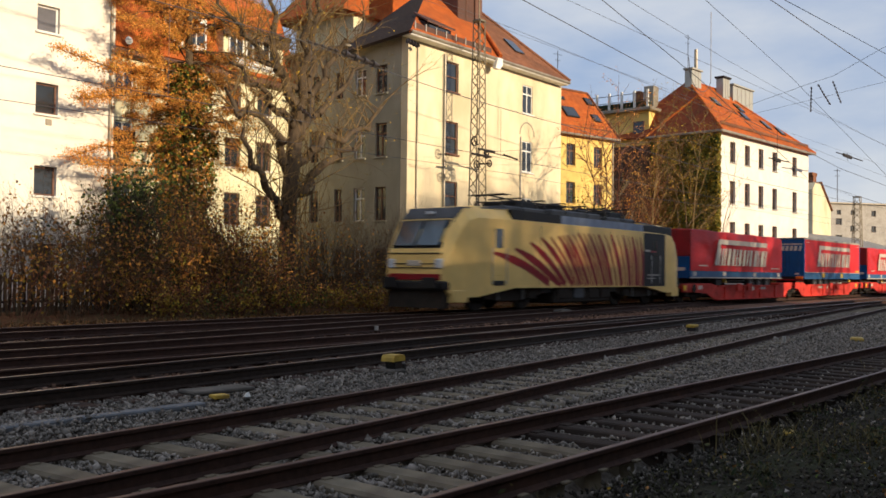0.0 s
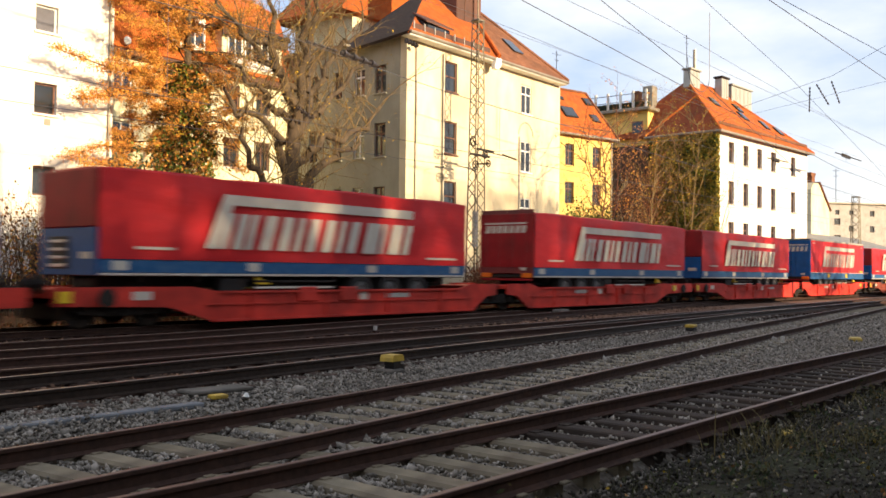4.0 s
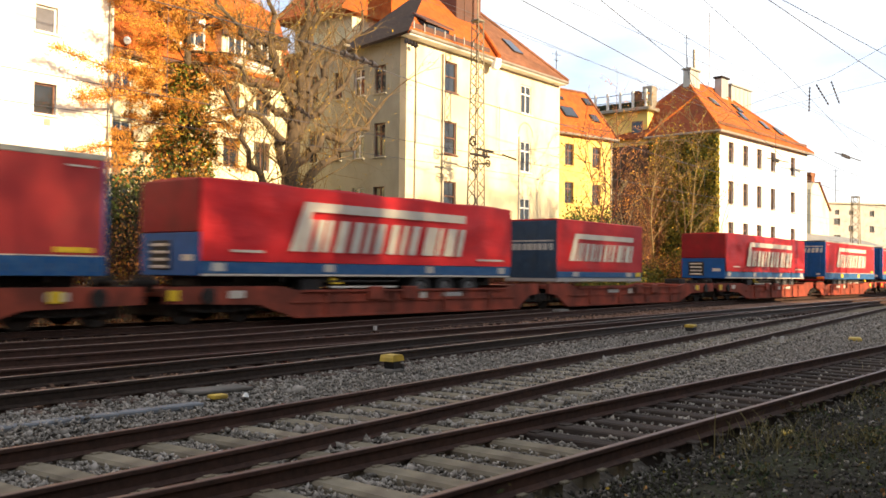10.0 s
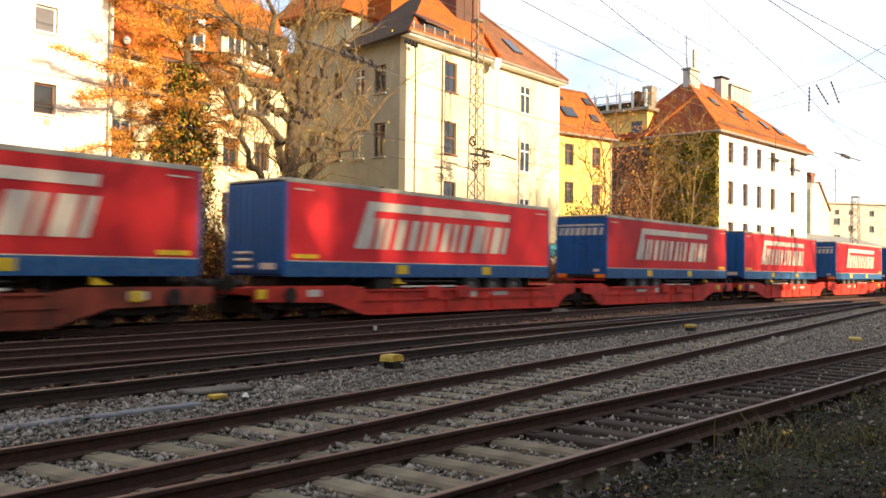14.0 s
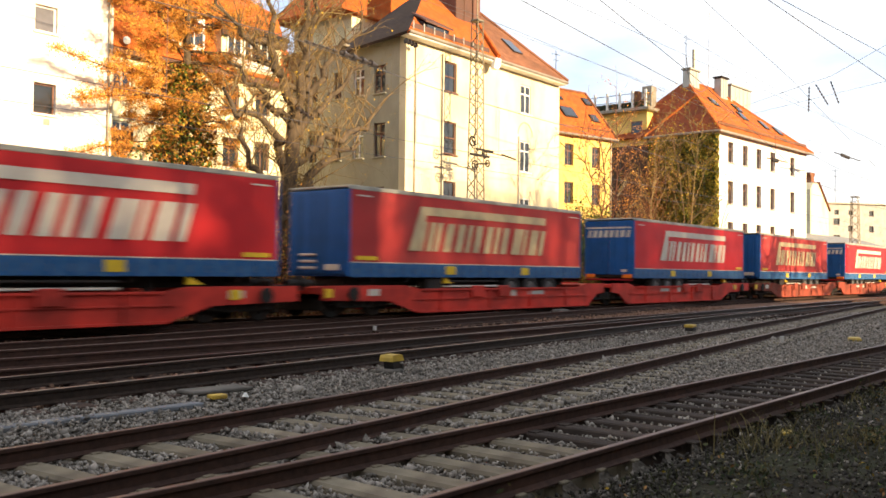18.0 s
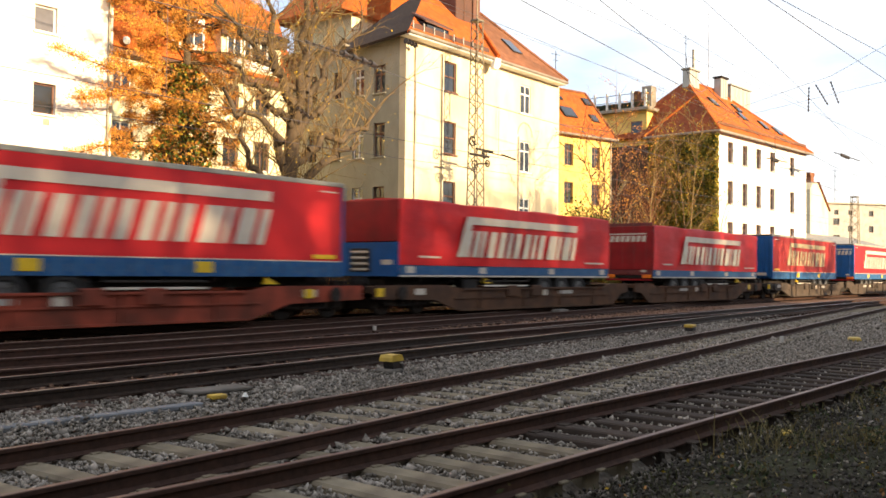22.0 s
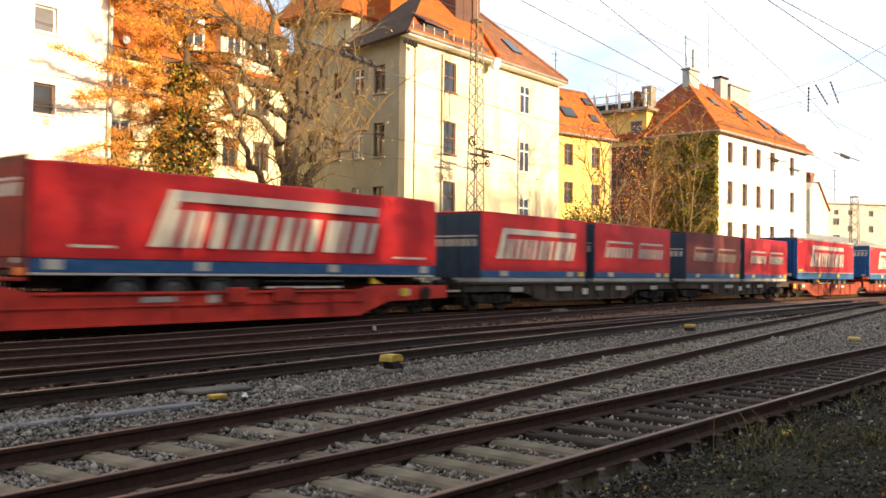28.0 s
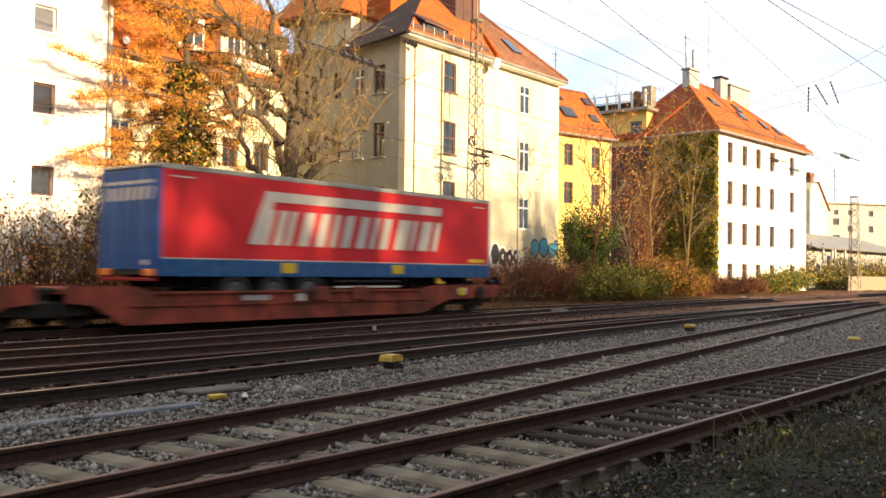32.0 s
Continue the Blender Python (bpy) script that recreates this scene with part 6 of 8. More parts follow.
def build_train():
    lo = locomotive()
    moving.append((lo, 23.70))
    # fronts of the loads at 0 s: place, kind
    loads = [(44.0, "hood"), (62.4, "doors"), (78.4, "hood"), (96.6, "flap"), (112.6, "hood"), (131.0, "doors"), (147.3, "hood"), (165.4, "doors_worn"), (181.7, "hood"),
             (198.8, "swap"), (216.4, "hood"), (235.0, "doors"), (251.5, "ribbed"), (269.9, "doors"), (286.2, "ribbed"), (304.6, "doors"), (321.0, "ribbed_worn"), (339.5, "doors"),
             (355.9, "ribbed_worn"), (374.1, "doors"), (390.3, "hood"), (408.5, "flap"), (425.1, "ribbed_worn"), (443.8, "doors"), (460.5, "ribbed"), (478.8, "flap")]
    protos = {}
    for k, (u, kind) in enumerate(loads):
        if kind == "swap":
            ob = swap_body(False, "one", 3)
        elif (kind, k % 2 if kind == "hood" else 0) in protos:
            ob = copy_thing(protos[kind, k % 2 if kind == "hood" else 0], pose(0, 0, 0))
        elif kind.split("_")[0] in ("doors", "ribbed"):
            ob = protos[kind, 0] = curtain_trailer(kind.startswith("ribbed"), k + 1, kind.endswith("worn"))
        else:
            ob = protos[kind, k % 2 if kind == "hood" else 0] = tarp_trailer(kind == "flap", k + 1)
        moving.append((ob, u))
    for u, faded, kind in ((495.2, False, "one"), (503.4, False, "two"), (512.8, True, "two"), (520.9, False, "two")):
        moving.append((swap_body(faded, kind, int(u) % 7), u))
    moving.append((copy_thing(protos["ribbed", 0], pose(0, 0, 0)), 530.4))
    moving.append((copy_thing(protos["doors", 0], pose(0, 0, 0)), 549.0))
    wagons = [(42.6, "wagon_red", "bright red"), (77.05, "wagon_red", "bright red"), (111.35, "wagon_red", "bright red"), (145.9, "wagon_rust", "faded rust-red"), (180.35, "wagon_rust", "faded rust-red"),
              (214.9, "wagon_rust", "faded rust-red"), (250.1, "wagon_red", "bright red"), (284.8, "wagon_red", "bright red"), (319.6, "wagon_red", "bright red"), (354.4, "wagon_rust", "faded rust-red"),
              (388.8, "wagon_brown", "grimy brown"), (423.6, "wagon_grey", "dark grimy"), (459.0, "wagon_red", "bright red"), (529.0, "wagon_rust", "faded rust-red")]
    made = {}
    for u, mat, word in wagons:
        if mat in made:
            ob = copy_thing(made[mat], pose(0, 0, 0))
        else:
            ob = made[mat] = pocket_wagon(mat, word, 34.45, 17.3)
        moving.append((ob, u))
    cw = container_wagon()
    moving.append((cw, 494.0))
    moving.append((copy_thing(cw, pose(0, 0, 0)), 511.6))


build_train()


def motions():
    """The whole train runs along the main track at an even speed."""
    for ob, u in moving:
        walk(ob, [(0, pose(u, MAIN_Y, 0)), (32, pose(u - SPEED * 32, MAIN_Y, 0))])
        for o in ob.children_recursive:
            if o.name.split(".")[0] != "wheelset":
                continue
            r = 0.62 if ob is moving[0][0] else 0.46
            x, y, z = o.location
            # the wheels roll while they pass before the camera
            a = max(0, int((u + x - 92) / SPEED * FPS))
            b = min(32 * FPS, int((u + x + 4) / SPEED * FPS))
            rows = [(0, pose(x, y, z))] if a > 0 else []
            rows += [(k / FPS, pose(x, y, z, 0, -math.degrees((k - a) / FPS * SPEED / r), 0)) for k in range(a, b + 1)]
            if b < 32 * FPS:
                rows.append((32, pose(x, y, z, 0, -math.degrees((b - a) / FPS * SPEED / r), 0)))
            walk(o, rows)
# ---- plants ----


def tubes_mesh(name, segs, mat, n=5):
    """Tapered tubes from an array of rows x0 y0 z0 x1 y1 z1 r0 r1."""
    a = np.array(segs, dtype=np.float64)
    p0, p1, r0, r1 = a[:, 0:3], a[:, 3:6], a[:, 6], a[:, 7]
    d = p1 - p0
    d /= np.maximum(np.linalg.norm(d, axis=1, keepdims=True), 1e-6)
    ref = np.where(np.abs(d[:, 2:3]) < 0.9, np.array([[0, 0, 1.0]]), np.array([[1.0, 0, 0]]))
    s = np.cross(d, ref)
    s /= np.linalg.norm(s, axis=1, keepdims=True)
    u = np.cross(d, s)
    ang = np.arange(n) * 2 * np.pi / n
    ring = s[:, None, :] * np.cos(ang)[None, :, None] + u[:, None, :] * np.sin(ang)[None, :, None]
    v = np.concatenate([p0[:, None, :] + ring * r0[:, None, None], p1[:, None, :] + ring * r1[:, None, None]], axis=1)
    m = len(a)
    base = (np.arange(m) * 2 * n)[:, None]
    i = np.arange(n)[None, :]
    j = (np.arange(n)[None, :] + 1) % n
    f = np.stack([base + i, base + j, base + n + j, base + n + i], axis=2).reshape(-1, 4)
    return numpy_mesh(name, v.reshape(-1, 3), f, mat)


def leaves_mesh(name, pts, size, mat, rng, droop=0.3, narrow=0.6):
    """Small folded leaves, each of two faces, at the points."""
    n = len(pts)
    a = rng.normal(size=(n, 3))
    a[:, 2] -= droop
    a /= np.linalg.norm(a, axis=1, keepdims=True)
    b = np.cross(a, rng.normal(size=(n, 3)))
    b /= np.maximum(np.linalg.norm(b, axis=1, keepdims=True), 1e-6)
    c = np.cross(a, b)
    ln = size * rng.uniform(0.6, 1.4, size=(n, 1))
    w = ln * narrow * 0.5
    tip, root = pts + a * ln * 0.5, pts - a * ln * 0.5
    l, r = pts + b * w + c * w * 0.35, pts - b * w + c * w * 0.35
    v = np.stack([root, l, tip, r], axis=1).reshape(-1, 3)
    k = (np.arange(n) * 4)[:, None]
    f = np.concatenate([k + np.array([[0, 1, 2]]), k + np.array([[0, 2, 3]])], axis=0)
    return numpy_mesh(name, v, f, mat)


def grow(segs, tips, p, d, length, r, depth, rng, up=0.15, spread=0.7, steps=4, kids=3, shrink=0.62, wobble=0.25):
    """A branch in steps that bend, with side branches; tips collects points for leaves."""
    p, d = np.array(p, float), np.array(d, float)
    d /= np.linalg.norm(d)
    seg = length / steps
    for k in range(steps):
        d = d + rng.normal(size=3) * wobble * 0.5 + np.array([0, 0, up * 0.5])
        d /= np.linalg.norm(d)
        q = p + d * seg
        ra, rb = r * (1 - 0.55 * k / steps), r * (1 - 0.55 * (k + 1) / steps)
        segs.append((*p, *q, ra, rb))
        if depth == 0:
            tips.append(q)
        if depth > 0 and k >= 1:
            for _ in range(kids if k == steps - 1 else max(1, kids - 1)):
                e = d + rng.normal(size=3) * spread
                grow(segs, tips, q, e, length * shrink * rng.uniform(0.7, 1.2), rb * 0.62, depth - 1, rng, up, spread, max(2, steps - 1), kids, shrink, wobble)
        p = q


def shrub(s, y, w, h, seed, label, leaf_mats, leaf_n, stem_mat="twig", leaf_size=0.085, stems=46, z0=-0.15, bare_top=0.0):
    """A shrub of many bent stems with twigs and sparse leaves of one or more colours."""
    rng = np.random.default_rng(seed)
    t = thing("shrub", label, "shrub", "shrubs along the line", at=pose(s, y, z0))
    segs, tips = [], []
    for k in range(stems):
        a, rr = rng.uniform(0, 2 * math.pi), math.sqrt(rng.uniform(0, 1))
        base = (math.cos(a) * rr * w * 0.28, math.sin(a) * rr * w * 0.16, 0.05)
        d = (math.cos(a) * rr * w * 0.55 / h, math.sin(a) * rr * w * 0.30 / h, 1.0)
        grow(segs, tips, base, d, h * rng.uniform(0.40, 0.72), rng.uniform(0.008, 0.020), 1, rng, up=0.05, spread=0.5, steps=4, kids=3, shrink=0.55, wobble=0.3)
    part("stemwork", tubes_mesh("stemwork", segs, stem_mat, 4), stem_mat, t)
    tips = np.array(tips)
    if bare_top > 0:
        tips = tips[tips[:, 2] < h * (1 - bare_top)]
    for m, share in leaf_mats:
        n = int(leaf_n * share)
        pick = tips[rng.integers(0, len(tips), n)]
        zz = rng.uniform(0.25, 1.0, size=(n, 1))
        pts = pick * np.concatenate([np.ones((n, 2)), zz ** 0.5], axis=1) + rng.normal(size=(n, 3)) * np.array([0.15, 0.12, 0.13])
        clump = np.array([noise.noise((p[0] * 1.3 + s, p[1] * 1.3, p[2] * 1.3 + len(m))) for p in pts])
        pts = pts[clump > rng.uniform(-0.45, 0.25, n)]
        pts[:, 2] = np.maximum(pts[:, 2], 0.05)
        part("foliage", leaves_mesh("foliage", pts, leaf_size, m, rng), m, t)
    return t


BROWN = [("leaf_umber", 0.24), ("leaf_dark", 0.06), ("leaf_yellow", 0.20), ("leaf_brown", 0.32), ("leaf_orange", 0.16)]


def left_thicket():
    rnd = random.Random(11)
    s = 12.8
    k = 0
    words = ("tangled bare brown shrub with few withered leaves", "dense brown shrub with withered leaves", "dark shrub with some yellow leaves")
    gold = [("leaf_orange", 0.28), ("leaf_brown", 0.42), ("leaf_rust", 0.14), ("leaf_yellow", 0.20)]
    while s < 30.5:
        h = (2.5 if s < 22.4 else 1.35) + rnd.uniform(-0.9, 0.6) * (1.0 if s < 22.4 else 0.6)
        mats = [BROWN, [("leaf_rust", 0.35), ("leaf_umber", 0.25), ("leaf_yellow", 0.25), ("leaf_brown", 0.2)], [("leaf_dark", 0.2), ("leaf_umber", 0.3), ("leaf_green", 0.2), ("leaf_orange", 0.2)]][k % 3]
        sparse = 0.75 if 16.0 < s < 22 else (0.35 if s > 25.4 else 0.12)
        shrub(s, 25.2 + rnd.uniform(-0.7, 1.2), 2.6, h, 100 + k, words[k % 3], mats, int(1700 * sparse), "twig" if k % 2 else "twig_red", 0.115, int(30 * (0.6 + 0.4 * sparse)) if s > 15.2 else 9)
        s += (rnd.uniform(0.85, 1.2) if s > 15.2 else 1.3) if not 22.6 < s < 24.0 else 1.9
        k += 1
    tall = ((13.2, 26.8, 2.4, 4.3, 1500, gold), (14.5, 26.4, 2.4, 4.7, 2600, BROWN), (15.5, 26.3, 2.4, 3.7, 2600, BROWN), (16.4, 26.6, 2.6, 4.9, 4200, BROWN), (17.5, 26.2, 2.8, 4.4, 5200, BROWN), (18.6, 26.0, 2.6, 5.2, 5200, gold), (19.8, 25.7, 2.4, 4.4, 4400, gold),
            (20.7, 26.0, 2.4, 5.4, 4800, gold), (21.7, 25.8, 2.4, 4.6, 4200, BROWN), (22.6, 26.2, 2.2, 4.0, 2600, gold), (25.6, 26.0, 2.2, 4.2, 900, gold), (26.9, 26.2, 2.4, 3.6, 700, BROWN))
    for s, y, w, h, n, mats in tall:
        shrub(s, y, w, h, 200 + int(s * 10), "tall brown and orange shrub with withered leaves", mats, int(n * 0.58), "twig", 0.11, 30)
    for s, h in ((24.9, 4.6), (25.9, 5.6), (27.2, 5.0), (28.6, 4.6), (29.6, 4.0)):
        shrub(s, 27.6, 2.4, h, 320 + int(s * 10), "bare bush of upright thin golden-brown stems", [("leaf_yellow", 0.4), ("leaf_orange", 0.3)], 300, "shoot", 0.075, 26)
    for s, y in ((19.6, 24.3), (22.0, 24.2), (26.5, 24.4), (28.2, 24.6), (17.6, 24.4), (24.4, 24.3)):
        shrub(s, y, 1.7, 1.2, 260 + int(s), "low yellowing bramble beside the ballast", [("leaf_yellow", 0.5), ("leaf_brown", 0.4), ("leaf_green", 0.2)], 1500, "twig_red", 0.08, 22)
    for s in (30.6, 31.6):
        shrub(s, 27.5, 2.4, 4.6, 280 + int(s * 2), "bare grey-brown bush of upright thin stems", [("leaf_yellow", 0.3), ("leaf_brown", 0.3)], 260, "twig", 0.07, 60)
    shrub(12.4, 27.0, 2.6, 4.4, 299, "bare bush of upright thin stems against the white house", [("leaf_brown", 1.0)], 120, "twig", 0.07, 22)


def big_tree():
    """The old bare tree with a thick trunk, heavy limbs and upright shoots."""
    rng = np.random.default_rng(5)
    x, y = 24.45, 27.0
    t = thing("bare_tree", "old bare tree with thick dark trunk and upright shoots", "tree")
    trunk = []
    x -= 0.3
    pts = [(x, y, -0.1, 0.50), (x, y, 0.5, 0.37), (x - 0.02, y, 2.0, 0.33), (x + 0.05, y, 4.0, 0.32), (x + 0.2, y, 5.6, 0.31), (x + 0.35, y, 7.0, 0.29), (x + 0.55, y, 8.2, 0.24)]
    for a, b in zip(pts, pts[1:]):
        trunk.append((*a[:3], *b[:3], a[3], b[3]))
    part("trunk", tubes_mesh("trunk", trunk, "bark", 14), "bark", t)
    segs, shoots, tips = [], [], []

    def limb(path, r0, r1, kids, ln):
        fine = [np.array(path[0], float)]
        for a, b in zip(path, path[1:]):
            for u in (0.33, 0.67, 1.0):
                fine.append(np.array(a) * (1 - u) + np.array(b) * u + rng.normal(size=3) * 0.13)
        path = fine
        segs = []
        for k, (a, b) in enumerate(zip(path, path[1:])):
            ra = r0 + (r1 - r0) * k / (len(path) - 1)
            rb = r0 + (r1 - r0) * (k + 1) / (len(path) - 1)
            segs.append((*a, *b, ra, rb))
            for _ in range(2 if k else 1):
                u = rng.uniform(0.2, 1.0)
                p = np.array(a) * (1 - u) + np.array(b) * u
                d = np.array([rng.normal() * 0.7, rng.normal() * 0.5, 0.8])
                grow(shoots, tips, p, d, ln * rng.uniform(0.5, 1.15), 0.030, 2, rng, up=0.10, spread=0.6, steps=4, kids=2, shrink=0.58, wobble=0.28)
        part("limb", tubes_mesh("limb", segs, "bark", 8), "bark", t)

    for path, r0, r1, ln in (
            ([(24.3, 27, 3.1), (23.5, 26.8, 3.7), (22.8, 26.6, 4.9), (21.9, 26.5, 5.4), (21.3, 26.3, 6.6)], 0.19, 0.05, 2.2),
            ([(24.3, 27, 4.9), (23.7, 26.9, 6.3), (22.7, 26.8, 6.9), (21.5, 26.7, 7.1), (20.7, 26.6, 7.9)], 0.17, 0.05, 2.2),
            ([(24.5, 27, 6.9), (23.4, 27, 7.9), (22.6, 27, 8.2), (21.5, 27.2, 9.0)], 0.14, 0.05, 2.2),
            ([(24.6, 27, 4.5), (25.5, 27, 4.9), (26.4, 27.1, 5.9), (27.2, 27.1, 6.2), (28.4, 27.3, 7.0)], 0.21, 0.06, 2.2),
            ([(24.6, 27, 5.6), (25.7, 27, 6.6), (27.0, 27, 7.0), (28.6, 27, 7.6), (29.8, 27, 8.6)], 0.16, 0.05, 2.4),
            ([(24.7, 27, 6.6), (25.8, 27, 7.9), (27.0, 27, 8.9), (28.4, 27, 10.4)], 0.17, 0.05, 2.4),
            ([(24.7, 27, 7.6), (25.0, 27, 9.0), (25.3, 27, 10.6), (25.4, 27, 12.5)], 0.20, 0.06, 2.4),
            ([(24.6, 27, 7.2), (24.0, 27, 8.8), (23.4, 27.1, 10.2), (23.1, 27.1, 12.0)], 0.18, 0.06, 2.4),
            ([(24.6, 27, 7.8), (24.6, 26.7, 9.4), (24.4, 26.5, 11.2), (24.5, 26.4, 13.0)], 0.17, 0.06, 2.4),
            ([(24.8, 27, 7.0), (26.0, 27, 9.2), (27.2, 27.2, 11.0), (28.8, 27.3, 12.2)], 0.14, 0.05, 2.2),
            ([(24.6, 27, 8.6), (23.4, 27.4, 9.6), (22.2, 27.5, 10.4), (21.0, 27.5, 11.6)], 0.12, 0.04, 2.2)):
        limb(path, r0 * 1.2, r1 * 1.2, 2, ln)
    # thin shoots climbing along the trunk
    for k in range(16):
        a = rng.uniform(0, 2 * math.pi)
        grow(shoots, tips, (x + 0.5 * math.cos(a), y - 0.3 + 0.4 * math.sin(a), rng.uniform(0, 3)), (rng.normal() * 0.12, rng.normal() * 0.1, 1), rng.uniform(3, 5.5), 0.028, 1, rng, up=0.1, spread=0.4, steps=5, kids=2, shrink=0.45, wobble=0.15)
    part("shootwork", tubes_mesh("shootwork", shoots, "shoot", 4), "shoot", t, "golden-brown thin shoots")
    tips = np.array(tips)
    n = 1300
    pts = tips[rng.integers(0, len(tips), n)] + rng.normal(size=(n, 3)) * 0.10
    part("last_foliage", leaves_mesh("last_foliage", pts, 0.08, "leaf_yellow", rng), "leaf_yellow", t, "few yellow-brown leaves left")


def orange_tree():
    """The larch in autumn colour, with ivy up its trunk."""
    rng = np.random.default_rng(8)
    x, y = 22.45, 31.3
    t = thing("larch_tree", "tall larch with orange autumn needles, ivy on its trunk", "tree")
    trunk = [(x, y, -0.1, x, y, 4, 0.28, 0.24), (x, y, 4, x + 0.1, y, 10, 0.24, 0.15), (x + 0.1, y, 10, x, y, 17.5, 0.15, 0.03)]
    part("trunk", tubes_mesh("trunk", trunk, "bark", 10), "bark", t)
    segs, tips = [], []
    z = 6.6
    while z < 17.0:
        for _ in range(5):
            a = rng.uniform(0, 2 * math.pi)
            ln = (2.15 + 0.05 * (z - 9)) * rng.uniform(0.55, 1.2) * (1.0 if math.cos(a) > -0.3 else 0.82)
            grow(segs, tips, (x, y, z), (math.cos(a), math.sin(a) * 0.8, rng.uniform(-0.05, 0.25)), ln, 0.045, 2, rng, up=-0.03, spread=0.45, steps=5, kids=2, shrink=0.42, wobble=0.22)
        z += 0.46
    # the long boughs that reach over to the white house
    bough_pts = []
    far = [1.03, 1.075, 1.10, 1.115]   # the boughs reach close to the wall
    for line in ([(21.8, 30.4, 8.9), (19.5, 29.2, 8.4), (17.5, 28.6, 8.3), (15.1, 28.4, 8.6)], [(21.8, 30.4, 8.2), (19.0, 29.0, 7.7), (17.2, 28.5, 7.3), (16.2, 28.3, 7.0)],
                 [(21.8, 30.4, 5.9), (19.0, 29.0, 5.7), (17.2, 28.6, 5.6), (15.7, 28.4, 5.0)],
                 [(21.8, 30.4, 5.4), (18.8, 29.0, 5.1), (16.6, 28.5, 4.9)], [(21.8, 30.4, 5.0), (19.2, 29.0, 4.7), (17.4, 28.7, 4.4)]):
        line = [(a * f, b * f, 1.4 + (c - 1.4) * f) for (a, b, c), f in zip(line, far)]
        m = len(line) - 1
        for k in range(m):
            p, q = np.array(line[k]), np.array(line[k + 1])
            r0, r1 = 0.06 * (1 - k / m) + 0.012, 0.06 * (1 - (k + 1) / m) + 0.012
            segs.append((*p, *q, r0, r1))
            for u in rng.uniform(0, 1, 9):
                grow(segs, tips, p + (q - p) * u, (-0.7 + rng.normal() * 0.5, rng.normal() * 0.5, 0.1 + rng.normal() * 0.35), rng.uniform(0.35, 0.85), 0.014, 0, rng, up=-0.02, steps=3, wobble=0.3)
            c = p + (q - p) * rng.uniform(0, 1, size=(2200, 1))
            bough_pts.append(c[rng.uniform(0, 1, 2200) < (0.03 if k == 0 else 0.26)] + 0)
    bough_pts = np.concatenate(bough_pts)
    bough_pts = bough_pts + rng.normal(size=bough_pts.shape) * np.array([0.15, 0.15, 0.13])
    part("bough_foliage", leaves_mesh("bough_foliage", bough_pts, 0.09, "leaf_orange", rng, narrow=0.38), "leaf_orange", t)
    part("boughwork", tubes_mesh("boughwork", segs, "twig", 4), "twig", t)
    tips = np.array(tips)
    for m, n, size in (("leaf_orange", 112000, 0.088), ("leaf_brown", 8000, 0.085), ("leaf_yellow", 14000, 0.085)):
        pts = tips[rng.integers(0, len(tips), n)] + rng.normal(size=(n, 3)) * np.array([0.12, 0.12, 0.07])
        part("needle_foliage", leaves_mesh("needle_foliage", pts, size, m, rng, narrow=0.38), m, t)
    for m, n in (("leaf_dark", 900), ("leaf_green", 6500), ("leaf_yellow", 4000), ("leaf_brown", 3500), ("leaf_orange", 4500)):
        zz = 1.0 + 8.6 * rng.uniform(0, 1, n) ** 1.5
        a = rng.uniform(0, 2 * math.pi, n)
        swell = np.array([1.0 + 0.9 * noise.noise((math.cos(q) * 0.8, z * 0.55, 4.0)) for q, z in zip(a, zz)])
        r = (0.30 + 1.0 * np.sqrt(rng.uniform(0, 1, n))) * (1.45 - 0.10 * zz) * swell
        pts = np.stack([x - 0.30 + np.cos(a) * r, y - 0.3 + np.sin(a) * r * 0.8, zz], axis=1)
        part("ivy", leaves_mesh("ivy", pts, 0.13, m, rng, narrow=0.85), m, t, "dark green ivy")


def evergreen_bush(s, y, h, w, seed, share=0.75, count=15000):
    rng = np.random.default_rng(seed)
    t = thing("evergreen_bush", "dense dark green evergreen bush among bare shrubs", "shrub", at=pose(s, y, 0))
    segs, tips = [], []
    for k in range(30):
        a = rng.uniform(0, 6.283)
        grow(segs, tips, (0, 0, rng.uniform(0, 0.3)), (math.cos(a) * 0.5, math.sin(a) * 0.35, 1.0), h * rng.uniform(0.5, 0.85), 0.03, 1, rng, up=0.1, spread=0.6, steps=5, kids=3, shrink=0.4)
    part("stemwork", tubes_mesh("stemwork", segs, "bark", 4), "bark", t)
    tips = np.array(tips)
    for m, n in (("leaf_dark", int(count * share)), ("leaf_green", int(count * (1 - share)))):
        pts = tips[rng.integers(0, len(tips), n)] * np.array([w, w, 1]) + rng.normal(size=(n, 3)) * 0.16
        pts[:, 2] = np.maximum(pts[:, 2], 0.05)
        part("foliage", leaves_mesh("foliage", pts, 0.13, m, rng, narrow=0.7), m, t)


